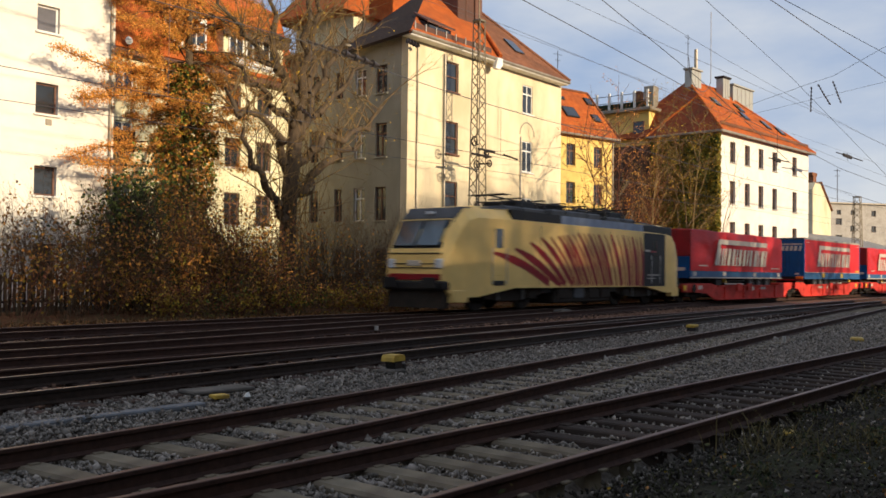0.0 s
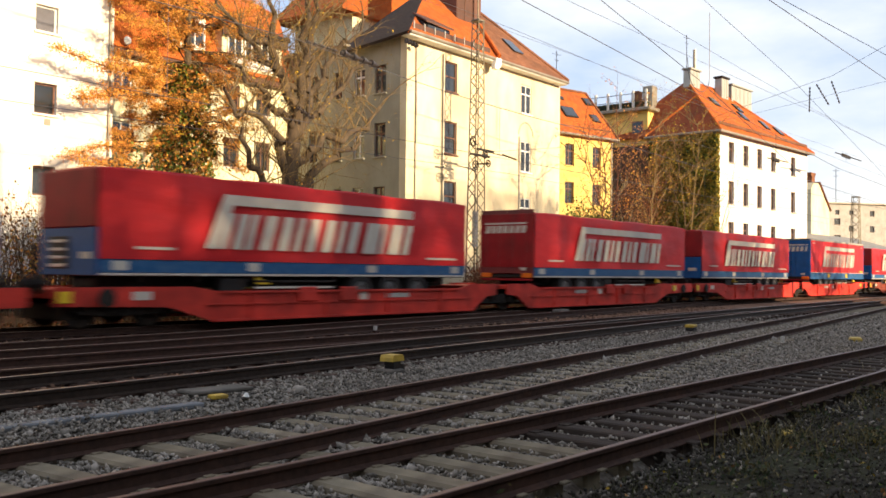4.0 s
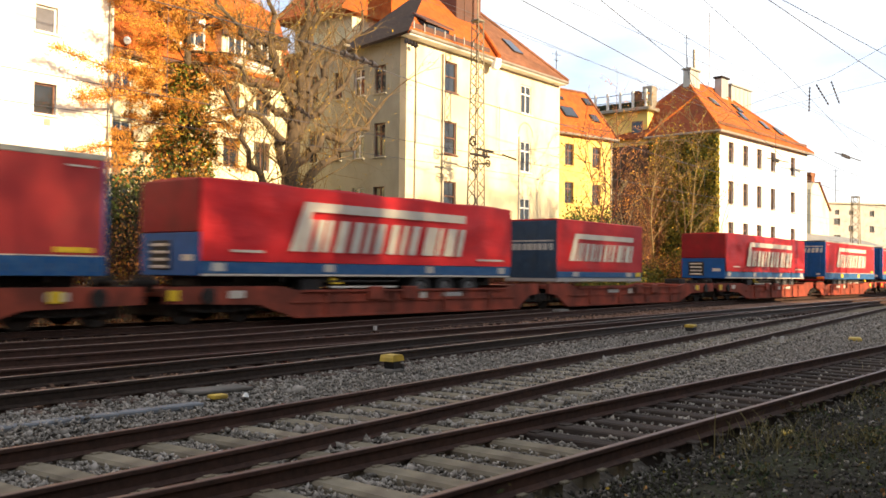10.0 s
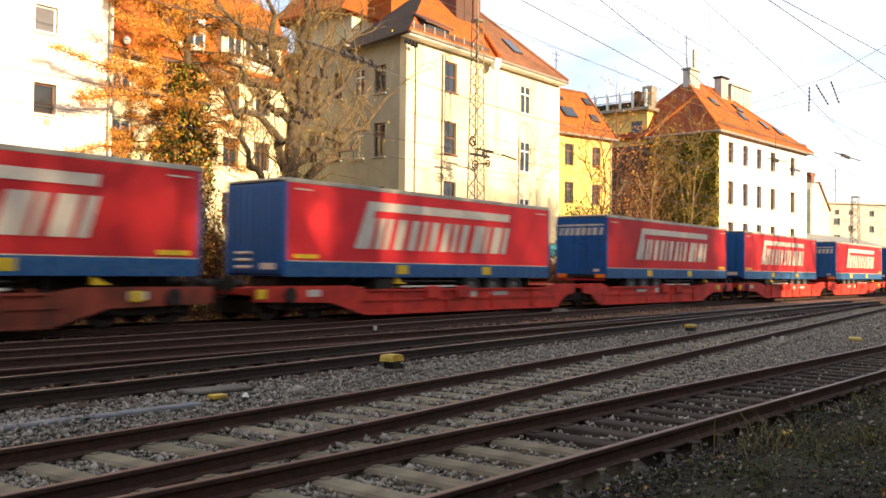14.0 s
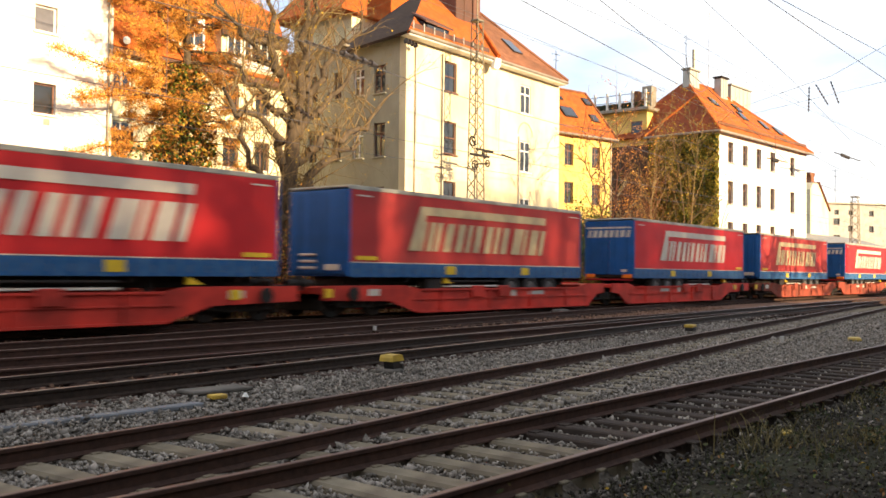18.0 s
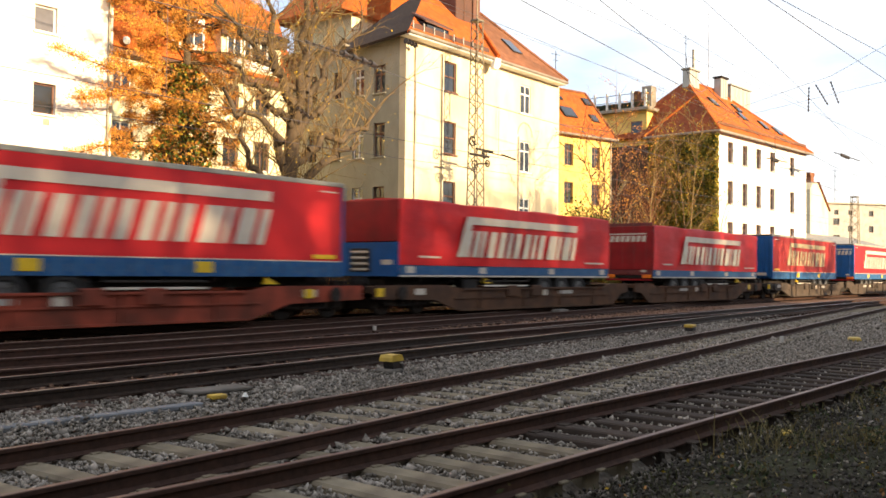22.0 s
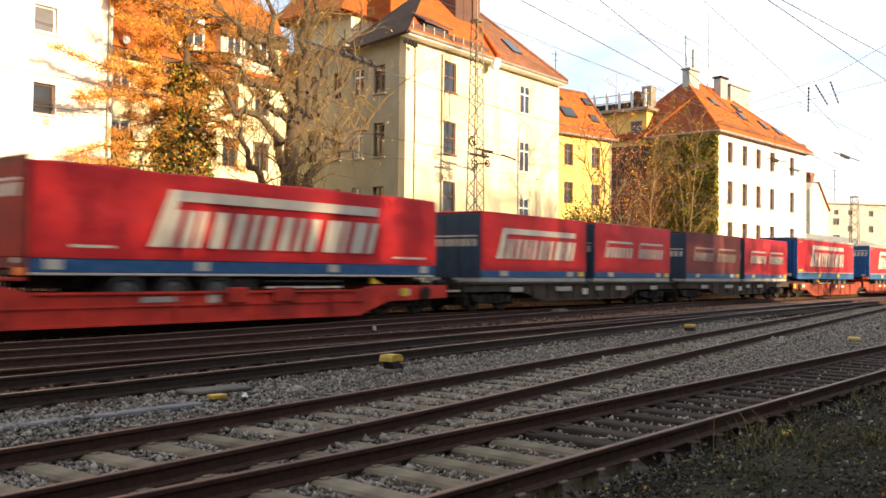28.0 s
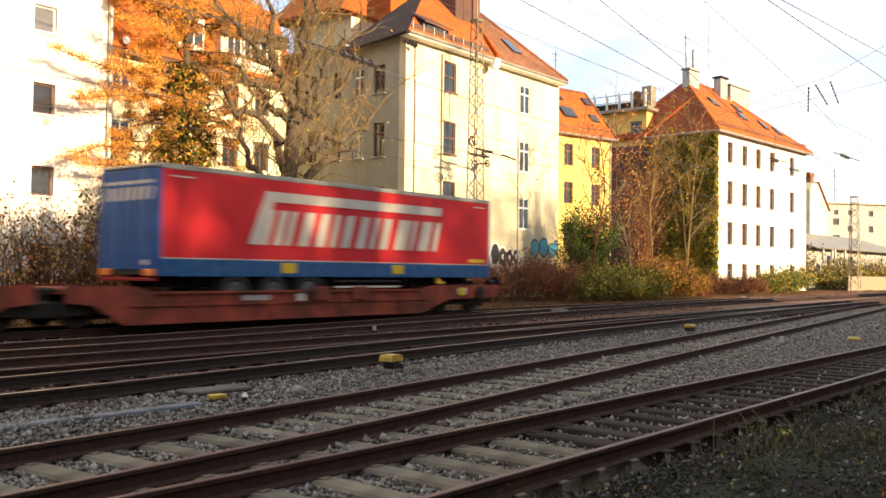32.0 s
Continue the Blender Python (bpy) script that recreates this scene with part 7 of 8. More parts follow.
def young_tree(s, y, h, seed, label, bark="bark_light", lean=0.0, leaf=("leaf_brown", 200), spread=0.55, r=0.09):
    rng = np.random.default_rng(seed)
    t = thing("young_tree", label, "tree", at=pose(s, y, 0))
    segs, tips, p = [], [], np.array([0, 0, -0.1])
    d = np.array([lean, 0, 1.0])
    steps = 9
    for k in range(steps):
        d = d + rng.normal(size=3) * 0.07
        d /= np.linalg.norm(d)
        q = p + d * h / steps
        segs.append((*p, *q, r * (1 - 0.8 * k / steps), r * (1 - 0.8 * (k + 1) / steps)))
        if k >= 2:
            for _ in range(3):
                a = rng.uniform(0, 6.283)
                grow(segs, tips, q, (math.cos(a) * spread * 1.6, math.sin(a) * spread, 0.7), h * 0.26 * rng.uniform(0.6, 1.2), r * 0.32, 1, rng, up=0.05, spread=spread, steps=4, kids=3, shrink=0.5)
        p = q
    part("branchwork", tubes_mesh("branchwork", segs, bark, 5), bark, t)
    m, n = leaf
    tips = np.array(tips)
    pts = tips[rng.integers(0, len(tips), n)] + rng.normal(size=(n, 3)) * 0.12
    part("foliage", leaves_mesh("foliage", pts, 0.10, m, rng), m, t)


def right_growth():
    red = [("leaf_rust", 0.85), ("leaf_brown", 0.25)]
    for k, (s, y, w, h) in enumerate(((36.6, 26.0, 3.0, 2.2), (38.4, 26.2, 3.2, 2.7), (40.4, 26.0, 3.0, 3.1), (41.9, 25.6, 2.6, 2.7), (43.4, 26.4, 2.6, 2.8))):
        shrub(s, y, w, h, 400 + k, "reddish-brown twiggy shrub by the track", red, 6500, "twig_red", 0.09, 80)
    evergreen_bush(48.4, 27.6, 5.1, 0.62, 31, 0.10)
    evergreen_bush(49.6, 27.4, 3.2, 0.5, 32, 0.10, 6000)
    green = [("leaf_green", 0.70), ("leaf_yellow", 0.38), ("leaf_ivy", 0.15), ("leaf_rust", 0.08)]
    for k, (s, y, w, h) in enumerate(((44.4, 25.0, 2.8, 2.2), (46.4, 25.2, 3.0, 2.5), (48.6, 25.0, 3.0, 2.3), (50.6, 25.2, 3.0, 2.2), (52.4, 25.0, 2.8, 2.0))):
        shrub(s, y, w, h, 420 + k, "leafy shrub turning from green to yellow", green, 7500, "twig", 0.12, 46)
    gold = [("leaf_yellow", 0.40), ("leaf_orange", 0.40), ("leaf_rust", 0.30), ("leaf_green", 0.2)]
    for k, (s, y, w, h) in enumerate(((53.6, 26.0, 3.2, 3.0), (56.0, 25.8, 3.2, 3.2), (58.4, 26.0, 3.2, 2.8), (60.6, 26.0, 3.0, 2.2))):
        shrub(s, y, w, h, 440 + k, "shrub with golden and orange leaves", gold, 7000, "twig_red", 0.12, 46)
    for k in range(7):
        shrub(62.5 + k * 2.0, 26.2, 3.0, 1.7 + 0.2 * (k % 2), 460 + k, "low reddish-brown shrub of a hedge", [("leaf_rust", 0.6), ("leaf_brown", 0.3)], 3200, "twig_red", 0.11, 70)
    for s, h in ((76.5, 2.2), (79.0, 2.4), (82.0, 2.3)):
        shrub(s, 26.0, 4.0, h, 480 + int(s), "rounded yellow-green bush by the track", [("leaf_green", 0.7), ("leaf_yellow", 0.25), ("leaf_dark", 0.15)], 6500, "twig", 0.15, 50)
    for k in range(9):
        shrub(86 + k * 5.5, 28.0 + (k % 3), 6.0, 2.6 + (k % 3) * 1.2, 500 + k, "yellowing bush by the shed", [("leaf_yellow", 0.2), ("leaf_umber", 0.4), ("leaf_green", 0.4)], 4200, "twig", 0.22, 44)
    young_tree(47.2, 26.6, 9.5, 61, "slim bare tree with reddish twigs", "twig_red", 0.05, ("leaf_orange", 500), r=0.08)
    young_tree(49.6, 27.2, 10.0, 62, "slim bare tree with reddish twigs", "twig_red", -0.03, ("leaf_orange", 600), r=0.08)
    young_tree(52.6, 27.6, 10.5, 63, "slim bare tree with reddish twigs", "twig_red", 0.0, ("leaf_brown", 800), r=0.09)
    young_tree(51.4, 25.9, 6.4, 64, "young birch with pale bark", "bark_light", 0.0, ("leaf_yellow", 120), r=0.10)
    young_tree(56.5, 26.8, 11.0, 65, "bare tree with pale branches", "shoot", 0.0, ("leaf_yellow", 500), r=0.07)
    young_tree(60.3, 26.4, 12.0, 66, "bare tree with pale trunk and thin branches", "shoot", 0.02, ("leaf_yellow", 900), r=0.08)
    young_tree(63.8, 27.4, 11.0, 67, "bare tree with pale branches", "twig", -0.03, ("leaf_brown", 500), r=0.07)
    # ivy over the gable side of the white house
    rng = np.random.default_rng(71)
    m = pose(75.2, 30.0, 0, 0, 0, -4.5)
    iv = thing("wall_ivy", "thick yellow-green ivy covering the gable wall", "climbing plant")
    n = 80000
    yy, zz = rng.uniform(-0.2, 6.3, n), 13.4 * rng.uniform(0, 1, n)
    dens = np.array([0.5 + 0.5 * noise.noise((a * 0.55, b * 0.45, 3.0)) for a, b in zip(yy, zz)])
    keep = rng.uniform(0, 1, n) < np.clip(dens * 1.3 + 0.30 + 0.25 * (1 - zz / 13.4), 0, 1)
    yy, zz, dens = yy[keep], zz[keep], dens[keep]
    xx = -0.06 - dens * 0.9 * rng.uniform(0, 1, len(yy)) ** 1.5
    mm = np.array(m)
    pts = np.stack([xx, yy, zz], axis=1) @ mm[:3, :3].T + mm[:3, 3]
    which = rng.uniform(0, 1, len(pts))
    for name, a, b in (("leaf_ivy", 0, 0.62), ("leaf_green", 0.62, 0.80), ("leaf_yellow", 0.80, 0.90), ("leaf_dark", 0.90, 1.0)):
        part("ivy_foliage", leaves_mesh("ivy_foliage", pts[(which >= a) & (which < b)], 0.20, name, rng, narrow=0.8), name, iv)
    segs, tips = [], []
    for k in range(26):
        grow(segs, tips, (-0.06, rng.uniform(0, 6), 0), (0, rng.normal() * 0.2, 1), 12 * rng.uniform(0.5, 1.0), 0.03, 1, rng, up=0.1, spread=0.35, steps=8, kids=2, shrink=0.3, wobble=0.12)
    sg = np.array(segs)
    sg[:, 0], sg[:, 3] = -0.05, -0.05
    for c in (0, 3):
        sg[:, c:c + 3] = sg[:, c:c + 3] @ mm[:3, :3].T + mm[:3, 3]
    part("ivy_stemwork", tubes_mesh("ivy_stemwork", sg, "twig", 4), "twig", iv)
    cr = thing("creeper", "rust-red bare creeper on the brown side wall", "climbing plant")
    segs, tips = [], []
    for k in range(30):
        grow(segs, tips, (rng.uniform(71.5, 76.5), 35.6, 0), (rng.normal() * 0.15, -0.02, 1), 12 * rng.uniform(0.6, 1.0), 0.03, 1, rng, up=0.1, spread=0.5, steps=8, kids=3, shrink=0.3, wobble=0.14)
    part("creeper_stemwork", tubes_mesh("creeper_stemwork", segs, "twig_red", 4), "twig_red", cr)
    tips = np.array(tips)
    pts = tips[rng.integers(0, len(tips), 3000)] + rng.normal(size=(3000, 3)) * 0.2
    part("creeper_foliage", leaves_mesh("creeper_foliage", pts, 0.15, "leaf_brown", rng), "leaf_brown", cr)


def dapple_tree(s, half, z0, z1, n, seed, y=-5.2, leaf=0.13, thick=0.7):
    """An unseen half-bare tree added behind the viewpoint; it dapples the sun."""
    rng = np.random.default_rng(seed)
    t = thing("yard_tree", "unseen half-bare tree added to dapple the sun", "tree", "yard trees", at=pose(s, y, 0))
    segs, tips = [], []
    segs.append((0, 0, -0.3, 0, 0, z0 - 1, 0.2, 0.14))
    for k in range(34):
        a = rng.uniform(0, 6.283)
        grow(segs, tips, (0, 0, z0 - 2.0 + 0.08 * k), (math.cos(a) * 1.3, math.sin(a) * 0.25, 0.45), half * 0.6, 0.05, 1, rng, up=0.03, spread=0.5, steps=6, kids=3, shrink=0.4)
    part("branchwork", tubes_mesh("branchwork", segs, "bark", 5), "bark", t)
    pts = np.stack([rng.uniform(-half, half, n), rng.normal(size=n) * thick, z0 + (z1 - z0) * rng.uniform(0, 1, n)], 1)
    dens = np.array([noise.noise((p[0] * 0.7, 2.0, p[2] * 0.9)) for p in pts])
    pts = pts[dens > rng.uniform(-0.75, 0.35, n)]
    part("foliage", leaves_mesh("foliage", pts, leaf, "leaf_brown", rng, narrow=0.8), "leaf_brown", t)


# unseen crowns, leaf counts set by how much sun they let through
dapple_tree(10.5, 10.5, 12.5, 21.2, 42000, 44, -55.0, 0.28, 2.5)
dapple_tree(42.0, 5.5, 12.5, 20.6, 19000, 49, -57.0, 0.28, 2.5)
dapple_tree(45.0, 8.0, 15.0, 24.5, 11000, 48, -55.0, 0.28, 2.5)
dapple_tree(29.0, 10.0, 12.5, 23.0, 46000, 47, -56.0, 0.28, 2.5)
dapple_tree(55.0, 6.2, 6.5, 9.6, 11500, 45)
dapple_tree(67.0, 6.4, 6.5, 9.4, 11500, 46)
left_thicket()
big_tree()
orange_tree()
evergreen_bush(17.5, 27.4, 4.6, 0.45, 21, 0.6, 6500)
right_growth()

# ---- fence behind the thicket ----
fence = thing("picket_fence", "dark weathered picket fence behind the shrubs", "fence")
for k in range(8):
    part("fence_post", MB().box(12.0 + k * 2.4, 12.1 + k * 2.4, 27.9, 28.0, -0.1, 1.25, 0.01), "sleeper_wood", fence)
part("fence_rail", MB().box(12, 29, 27.86, 27.9, 0.3, 0.38, 0.01), "sleeper_wood", fence)
part("fence_rail", MB().box(12, 29, 27.86, 27.9, 0.95, 1.03, 0.01), "sleeper_wood", fence)
picket = MB().prism([(0, 0.05), (0.09, 0.05), (0.09, 1.12), (0.045, 1.2), (0, 1.12)], 27.82, 27.86).mesh("picket")
picket.materials.append(M["sleeper_wood"])
for k in range(112):
    ob = new("picket", picket)
    ob.parent = fence
    ob.matrix_basis = pose(12.0 + k * 0.15, 0, 0)

far_fence = thing("plank_fence", "pale plank fence by the far track", "fence")
for k in range(30):
    part("plank", MB().box(99 + k * 0.62, 99.57 + k * 0.62, 25.6, 25.64, -0.1, 1.45, 0.01), "fence_wood", far_fence)

# ---- masts, wires and fittings ----


def lattice_mast(s, y, height, w0, w1, gear):
    t = thing("lattice_mast", "tall lattice steel catenary mast" + (" with tensioning wheels" if gear else ", far down the line"), "mast")

    def half(z):
        return (w0 + (w1 - w0) * z / height) / 2
    for a, b in ((-1, -1), (1, -1), (1, 1), (-1, 1)):
        h0, h1 = half(0), half(height)
        part("leg", MB().tube((s + a * h0, y + b * h0, -0.3), (s + a * h1, y + b * h1, height), 0.045, 0.035, 4), "galv", t)
    z, k = 0.3, 0
    while z < height - 0.5:
        zn = z + half(z) * 2.0
        for f in range(4):
            p = [(-1, -1), (1, -1), (1, 1), (-1, 1)]
            a, b = p[f], p[(f + 1) % 4]
            if k % 2:
                a, b = b, a
            h0, h1 = half(z), half(min(zn, height))
            part("brace", MB().tube((s + a[0] * h0, y + a[1] * h0, z), (s + b[0] * h1, y + b[1] * h1, min(zn, height)), 0.028, n=4), "galv", t)
        z, k = zn, k + 1
    part("cap", MB().box(s - half(height) - 0.05, s + half(height) + 0.05, y - half(height) - 0.05, y + half(height) + 0.05, height - 0.05, height + 0.05, 0.01), "galv", t)
    part("foundation", MB().box(s - w0 * 0.8, s + w0 * 0.8, y - w0 * 0.8, y + w0 * 0.8, -0.6, -0.15, 0.05), "slab_grey", t)
    if gear:
        part("top_pole", MB().tube((s, y, height), (s, y, height + 2.7), 0.04, n=6), "galv", t)
        for z, x, r in ((8.30, -0.92, 0.24), (7.05, -0.70, 0.24), (7.70, 0.15, 0.20), (7.25, 0.45, 0.18)):
            ring = MB()
            for k in range(14):
                a0, a1 = k * 0.4488, (k + 1) * 0.4488
                ring.tube((s + x + r * math.cos(a0), y - 0.45, z + r * math.sin(a0)), (s + x + r * math.cos(a1), y - 0.45, z + r * math.sin(a1)), 0.035, n=5)
                if k % 3 == 0:
                    ring.tube((s + x, y - 0.45, z), (s + x + r * math.cos(a0), y - 0.45, z + r * math.sin(a0)), 0.022, n=4)
            wh = part("tension_wheel", ring, "steel_dark", t, "spoked tensioning wheel")
            part("wheel_arm", MB().tube((s + x, y - 0.45, z), (s, y, z - 0.05), 0.04, n=6), "steel_dark", wh)
        part("bracket", MB().box(s - 1.1, s + 0.6, y - 0.48, y - 0.38, 7.55, 7.65, 0.01).box(s - 0.55, s + 0.95, y - 0.48, y - 0.38, 7.88, 7.98, 0.01), "steel_dark", t)
        part("strut", MB().tube((s + 0.3, y - 0.3, 7.9), (s + 2.6, y - 0.6, 7.75), 0.03, n=6).tube((s + 1.7, y - 0.5, 7.85), (s + 2.9, y - 0.6, 7.70), 0.055, n=8), "steel_dark", t)
        wt2 = MB()
        for k in range(9):
            wt2.tube((s - 0.68, y - 0.45, 2.75 + k * 0.21), (s - 0.68, y - 0.45, 2.92 + k * 0.21), 0.16, n=10)
        part("tension_weights", wt2, "concrete", t)
        part("weight_rope", MB().tube((s - 0.68, y - 0.45, 4.6), (s - 0.68, y - 0.45, 7.0), 0.014, n=4), "wire", t)
    return t


lattice_mast(39.32, 29.0, 14.9, 0.76, 0.44, True)
lattice_mast(97.4, 24.6, 9.4, 1.0, 0.6, False)
lattice_mast(140.0, 24.6, 9.6, 1.0, 0.6, False)


def cable(name, label, pts, r, mat="wire", sag=0.0, n=10):
    path = []
    for a, b in zip(pts, pts[1:]):
        for k in range(n):
            u = k / n
            path.append(tuple(a[i] + (b[i] - a[i]) * u - (sag * 4 * u * (1 - u) if i == 2 else 0) for i in range(3)))
    path.append(tuple(pts[-1]))
    rings = []
    for k, p in enumerate(path):
        d = (Vector(path[min(k + 1, len(path) - 1)]) - Vector(path[max(k - 1, 0)])).normalized()
        s = d.cross(Vector((0, 0, 1)) if abs(d.z) < 0.9 else Vector((1, 0, 0))).normalized()
        u = d.cross(s)
        rings.append([Vector(p) + (s * math.cos(i * 1.2566) + u * math.sin(i * 1.2566)) * r for i in range(5)])
    mb = MB().loft(rings, True)
    return tagged(part(name, mb, mat), label, "wire", "overhead wires")


def wire_set():
    W = "thin dark overhead wire"
    for pts, r, sag in (
            ([(-40, 20.3, 8.6), (18.58, 20.3, 8.27), (33.94, 20.3, 7.75), (60, 20.3, 7.3), (150, 20.3, 8.6)], 0.014, 0.15),
            ([(-40, 20.3, 5.9), (30, 20.3, 5.85), (60, 20.3, 5.8), (150, 20.3, 5.9)], 0.010, 0.0),
            ([(-40, 20.3, 14.0), (10, 20.3, 13.9), (30.45, 20.3, 12.36), (45.46, 20.3, 11.5), (75, 20.3, 9.9), (150, 20.3, 9.0)], 0.018, 0.0),
            ([(-40, 20.3, 11.4), (29.59, 20.3, 11.05), (60, 20.3, 10.7), (150, 20.3, 10.4)], 0.009, 0.05),
            ([(-40, 16.0, 14.0), (5, 16.0, 13.8), (29.12, 16.0, 11.28), (37.9, 16.0, 9.9), (60, 18.0, 7.5), (150, 20, 7.0)], 0.015, 0.0),
            ([(-40, 16.0, 12.8), (31.22, 16.0, 11.75), (55.5, 16.0, 11.0), (150, 16.0, 10.4)], 0.008, 0.1),
            ([(-40, 16.0, 10.4), (26.7, 16.0, 10.7), (55, 16.0, 10.9), (150, 16.0, 10.6)], 0.008, 0.05),
            ([(-40, 11.0, 12.2), (5, 11.0, 12.0), (26.44, 11.0, 9.74), (34.65, 11.0, 8.75), (60, 12.5, 6.4), (150, 15, 6.2)], 0.008, 0.0),
            ([(-40, 11.0, 10.9), (32.17, 11.0, 11.13), (49.28, 11.0, 11.25), (150, 11.5, 11.0)], 0.016, 0.0),
            ([(-40, 7.0, 6.6), (21.43, 7.0, 7.82), (31.36, 7.0, 8.45), (150, 8.5, 9.5)], 0.009, 0.0),
            ([(76.0, 31.2, 14.9), (60.0, 18.0, 13.7), (60.0, 16.6, 14.0), (60.0, 13.4, 15.5), (60.0, 1.0, 21.0)], 0.013, 0.0),
            ([(76.0, 31.4, 14.4), (60.0, 13.4, 13.3), (60, 1.0, 14.0)], 0.010, 0.0),
            ([(39.3, 28.7, 7.8), (56.5, 24.9, 10.25), (76.2, 27.0, 10.9), (97.4, 24.3, 9.2)], 0.010, 0.0),
            ([(-40, 24.0, 12.3), (60, 24.0, 12.75), (150, 24.0, 13.9)], 0.008, 0.0),
            ([(-40, 22.4, 5.6), (33, 22.4, 5.7), (60, 22.4, 5.9), (150, 22.4, 6.2)], 0.009, 0.2)):
        cable("overhead_wire", W, pts, r, sag=sag)
    for s in (-40, 150):
        g = thing("wire_gantry", "steel gantry that carries the overhead wires", "gantry", "wire gantries")
        for y in (3.0, 26.0):
            part("gantry_post", MB().box(s - 0.2, s + 0.2, y - 0.2, y + 0.2, -0.4, 15.0, 0.03), "galv", g)
        for z in (5.9, 7.0, 9.0, 10.6, 12.3, 14.0):
            part("gantry_beam", MB().box(s - 0.1, s + 0.1, 3.0, 26.0, z - 0.25, z + 0.25, 0.03), "galv", g)
    for y in (0.8,):
        m = thing("span_mast", "plain steel mast of the cross span", "mast", at=pose(60.0, y, 0))
        part("pole", MB().tube((0, 0, -0.4), (0, 0, 21.2), 0.16, 0.09, n=10), "galv", m)
    for k, s in enumerate((14, 19, 24, 29, 34, 39, 44, 49, 54, 60)):
        z1 = 8.27 - (s - 18.6) * 0.034
        cable("dropper", "thin vertical dropper wire between overhead wires", [(s, 20.3, 5.87), (s, 20.3, z1 - 0.05)], 0.006, n=2)

    def insulator(p0, p1, r, k, label="dark ribbed insulator on the overhead wire"):
        p0, p1 = Vector(p0), Vector(p1)
        mb = MB().tube(p0, p1, r * 0.4, n=8)
        for i in range(k):
            a = p0 + (p1 - p0) * ((i + 0.25) / k)
            b = p0 + (p1 - p0) * ((i + 0.75) / k)
            mb.tube(a, b, r, r * 0.6, n=10)
        tagged(part("insulator", mb, "insulator"), label, "insulator", "insulators")
    insulator((20.3, 20.3, 8.25), (22.0, 20.3, 8.14), 0.13, 4)
    insulator((18.8, 20.3, 8.30), (20.2, 20.3, 8.26), 0.045, 5)
    insulator((35.15, 30.5, 13.22), (36.15, 30.5, 13.12), 0.15, 4, "dark ribbed insulator at the house corner")
    insulator((60, 17.9, 13.5), (60.2, 18.0, 11.9), 0.07, 7)
    insulator((60, 17.5, 13.6), (60.6, 16.9, 12.3), 0.07, 7)
    insulator((60, 16.6, 13.7), (60.4, 16.2, 12.3), 0.07, 7)
    insulator((23.7, 26.0, 7.6), (24.6, 26.0, 7.3), 0.10, 4)
    for s, y, z, ln in ((70.0, 24.0, 10.4, 4.6), (88.0, 24.0, 12.8, 9.0)):
        t = thing("wire_bracket", "thin steel bracket arm with drop rods on the overhead line", "bracket", "wire brackets")
        part("arm", MB().tube((s, y, z), (s + ln, y, z + 0.15), 0.05, n=6), "steel_dark", t)
        part("rod", MB().tube((s + ln * 0.4, y, 12.75 + (s + ln * 0.4 - 60) / 90 * 1.15), (s + ln * 0.4, y, z - 0.4), 0.02, n=6), "steel_dark", t)
        part("clamp", MB().box(s + ln * 0.25, s + ln * 0.55, y - 0.08, y + 0.08, z - 0.12, z + 0.18, 0.03), "steel_dark", t)
    # the slack jumper loop
    loop = [(44.0, 18.0, 14.6)]
    for k in range(9):
        a = math.pi * (0.05 + 0.9 * k / 8)
        loop.append((44.0 - 1.3 + 1.3 * math.cos(a), 18.0, 11.3 - 0.9 * math.sin(a)))
    loop += [(41.3, 18.0, 11.8)]
    cable("jumper_cable", "slack looped jumper cable", loop, 0.018, n=3)


wire_set()

# ---- things beside the tracks ----


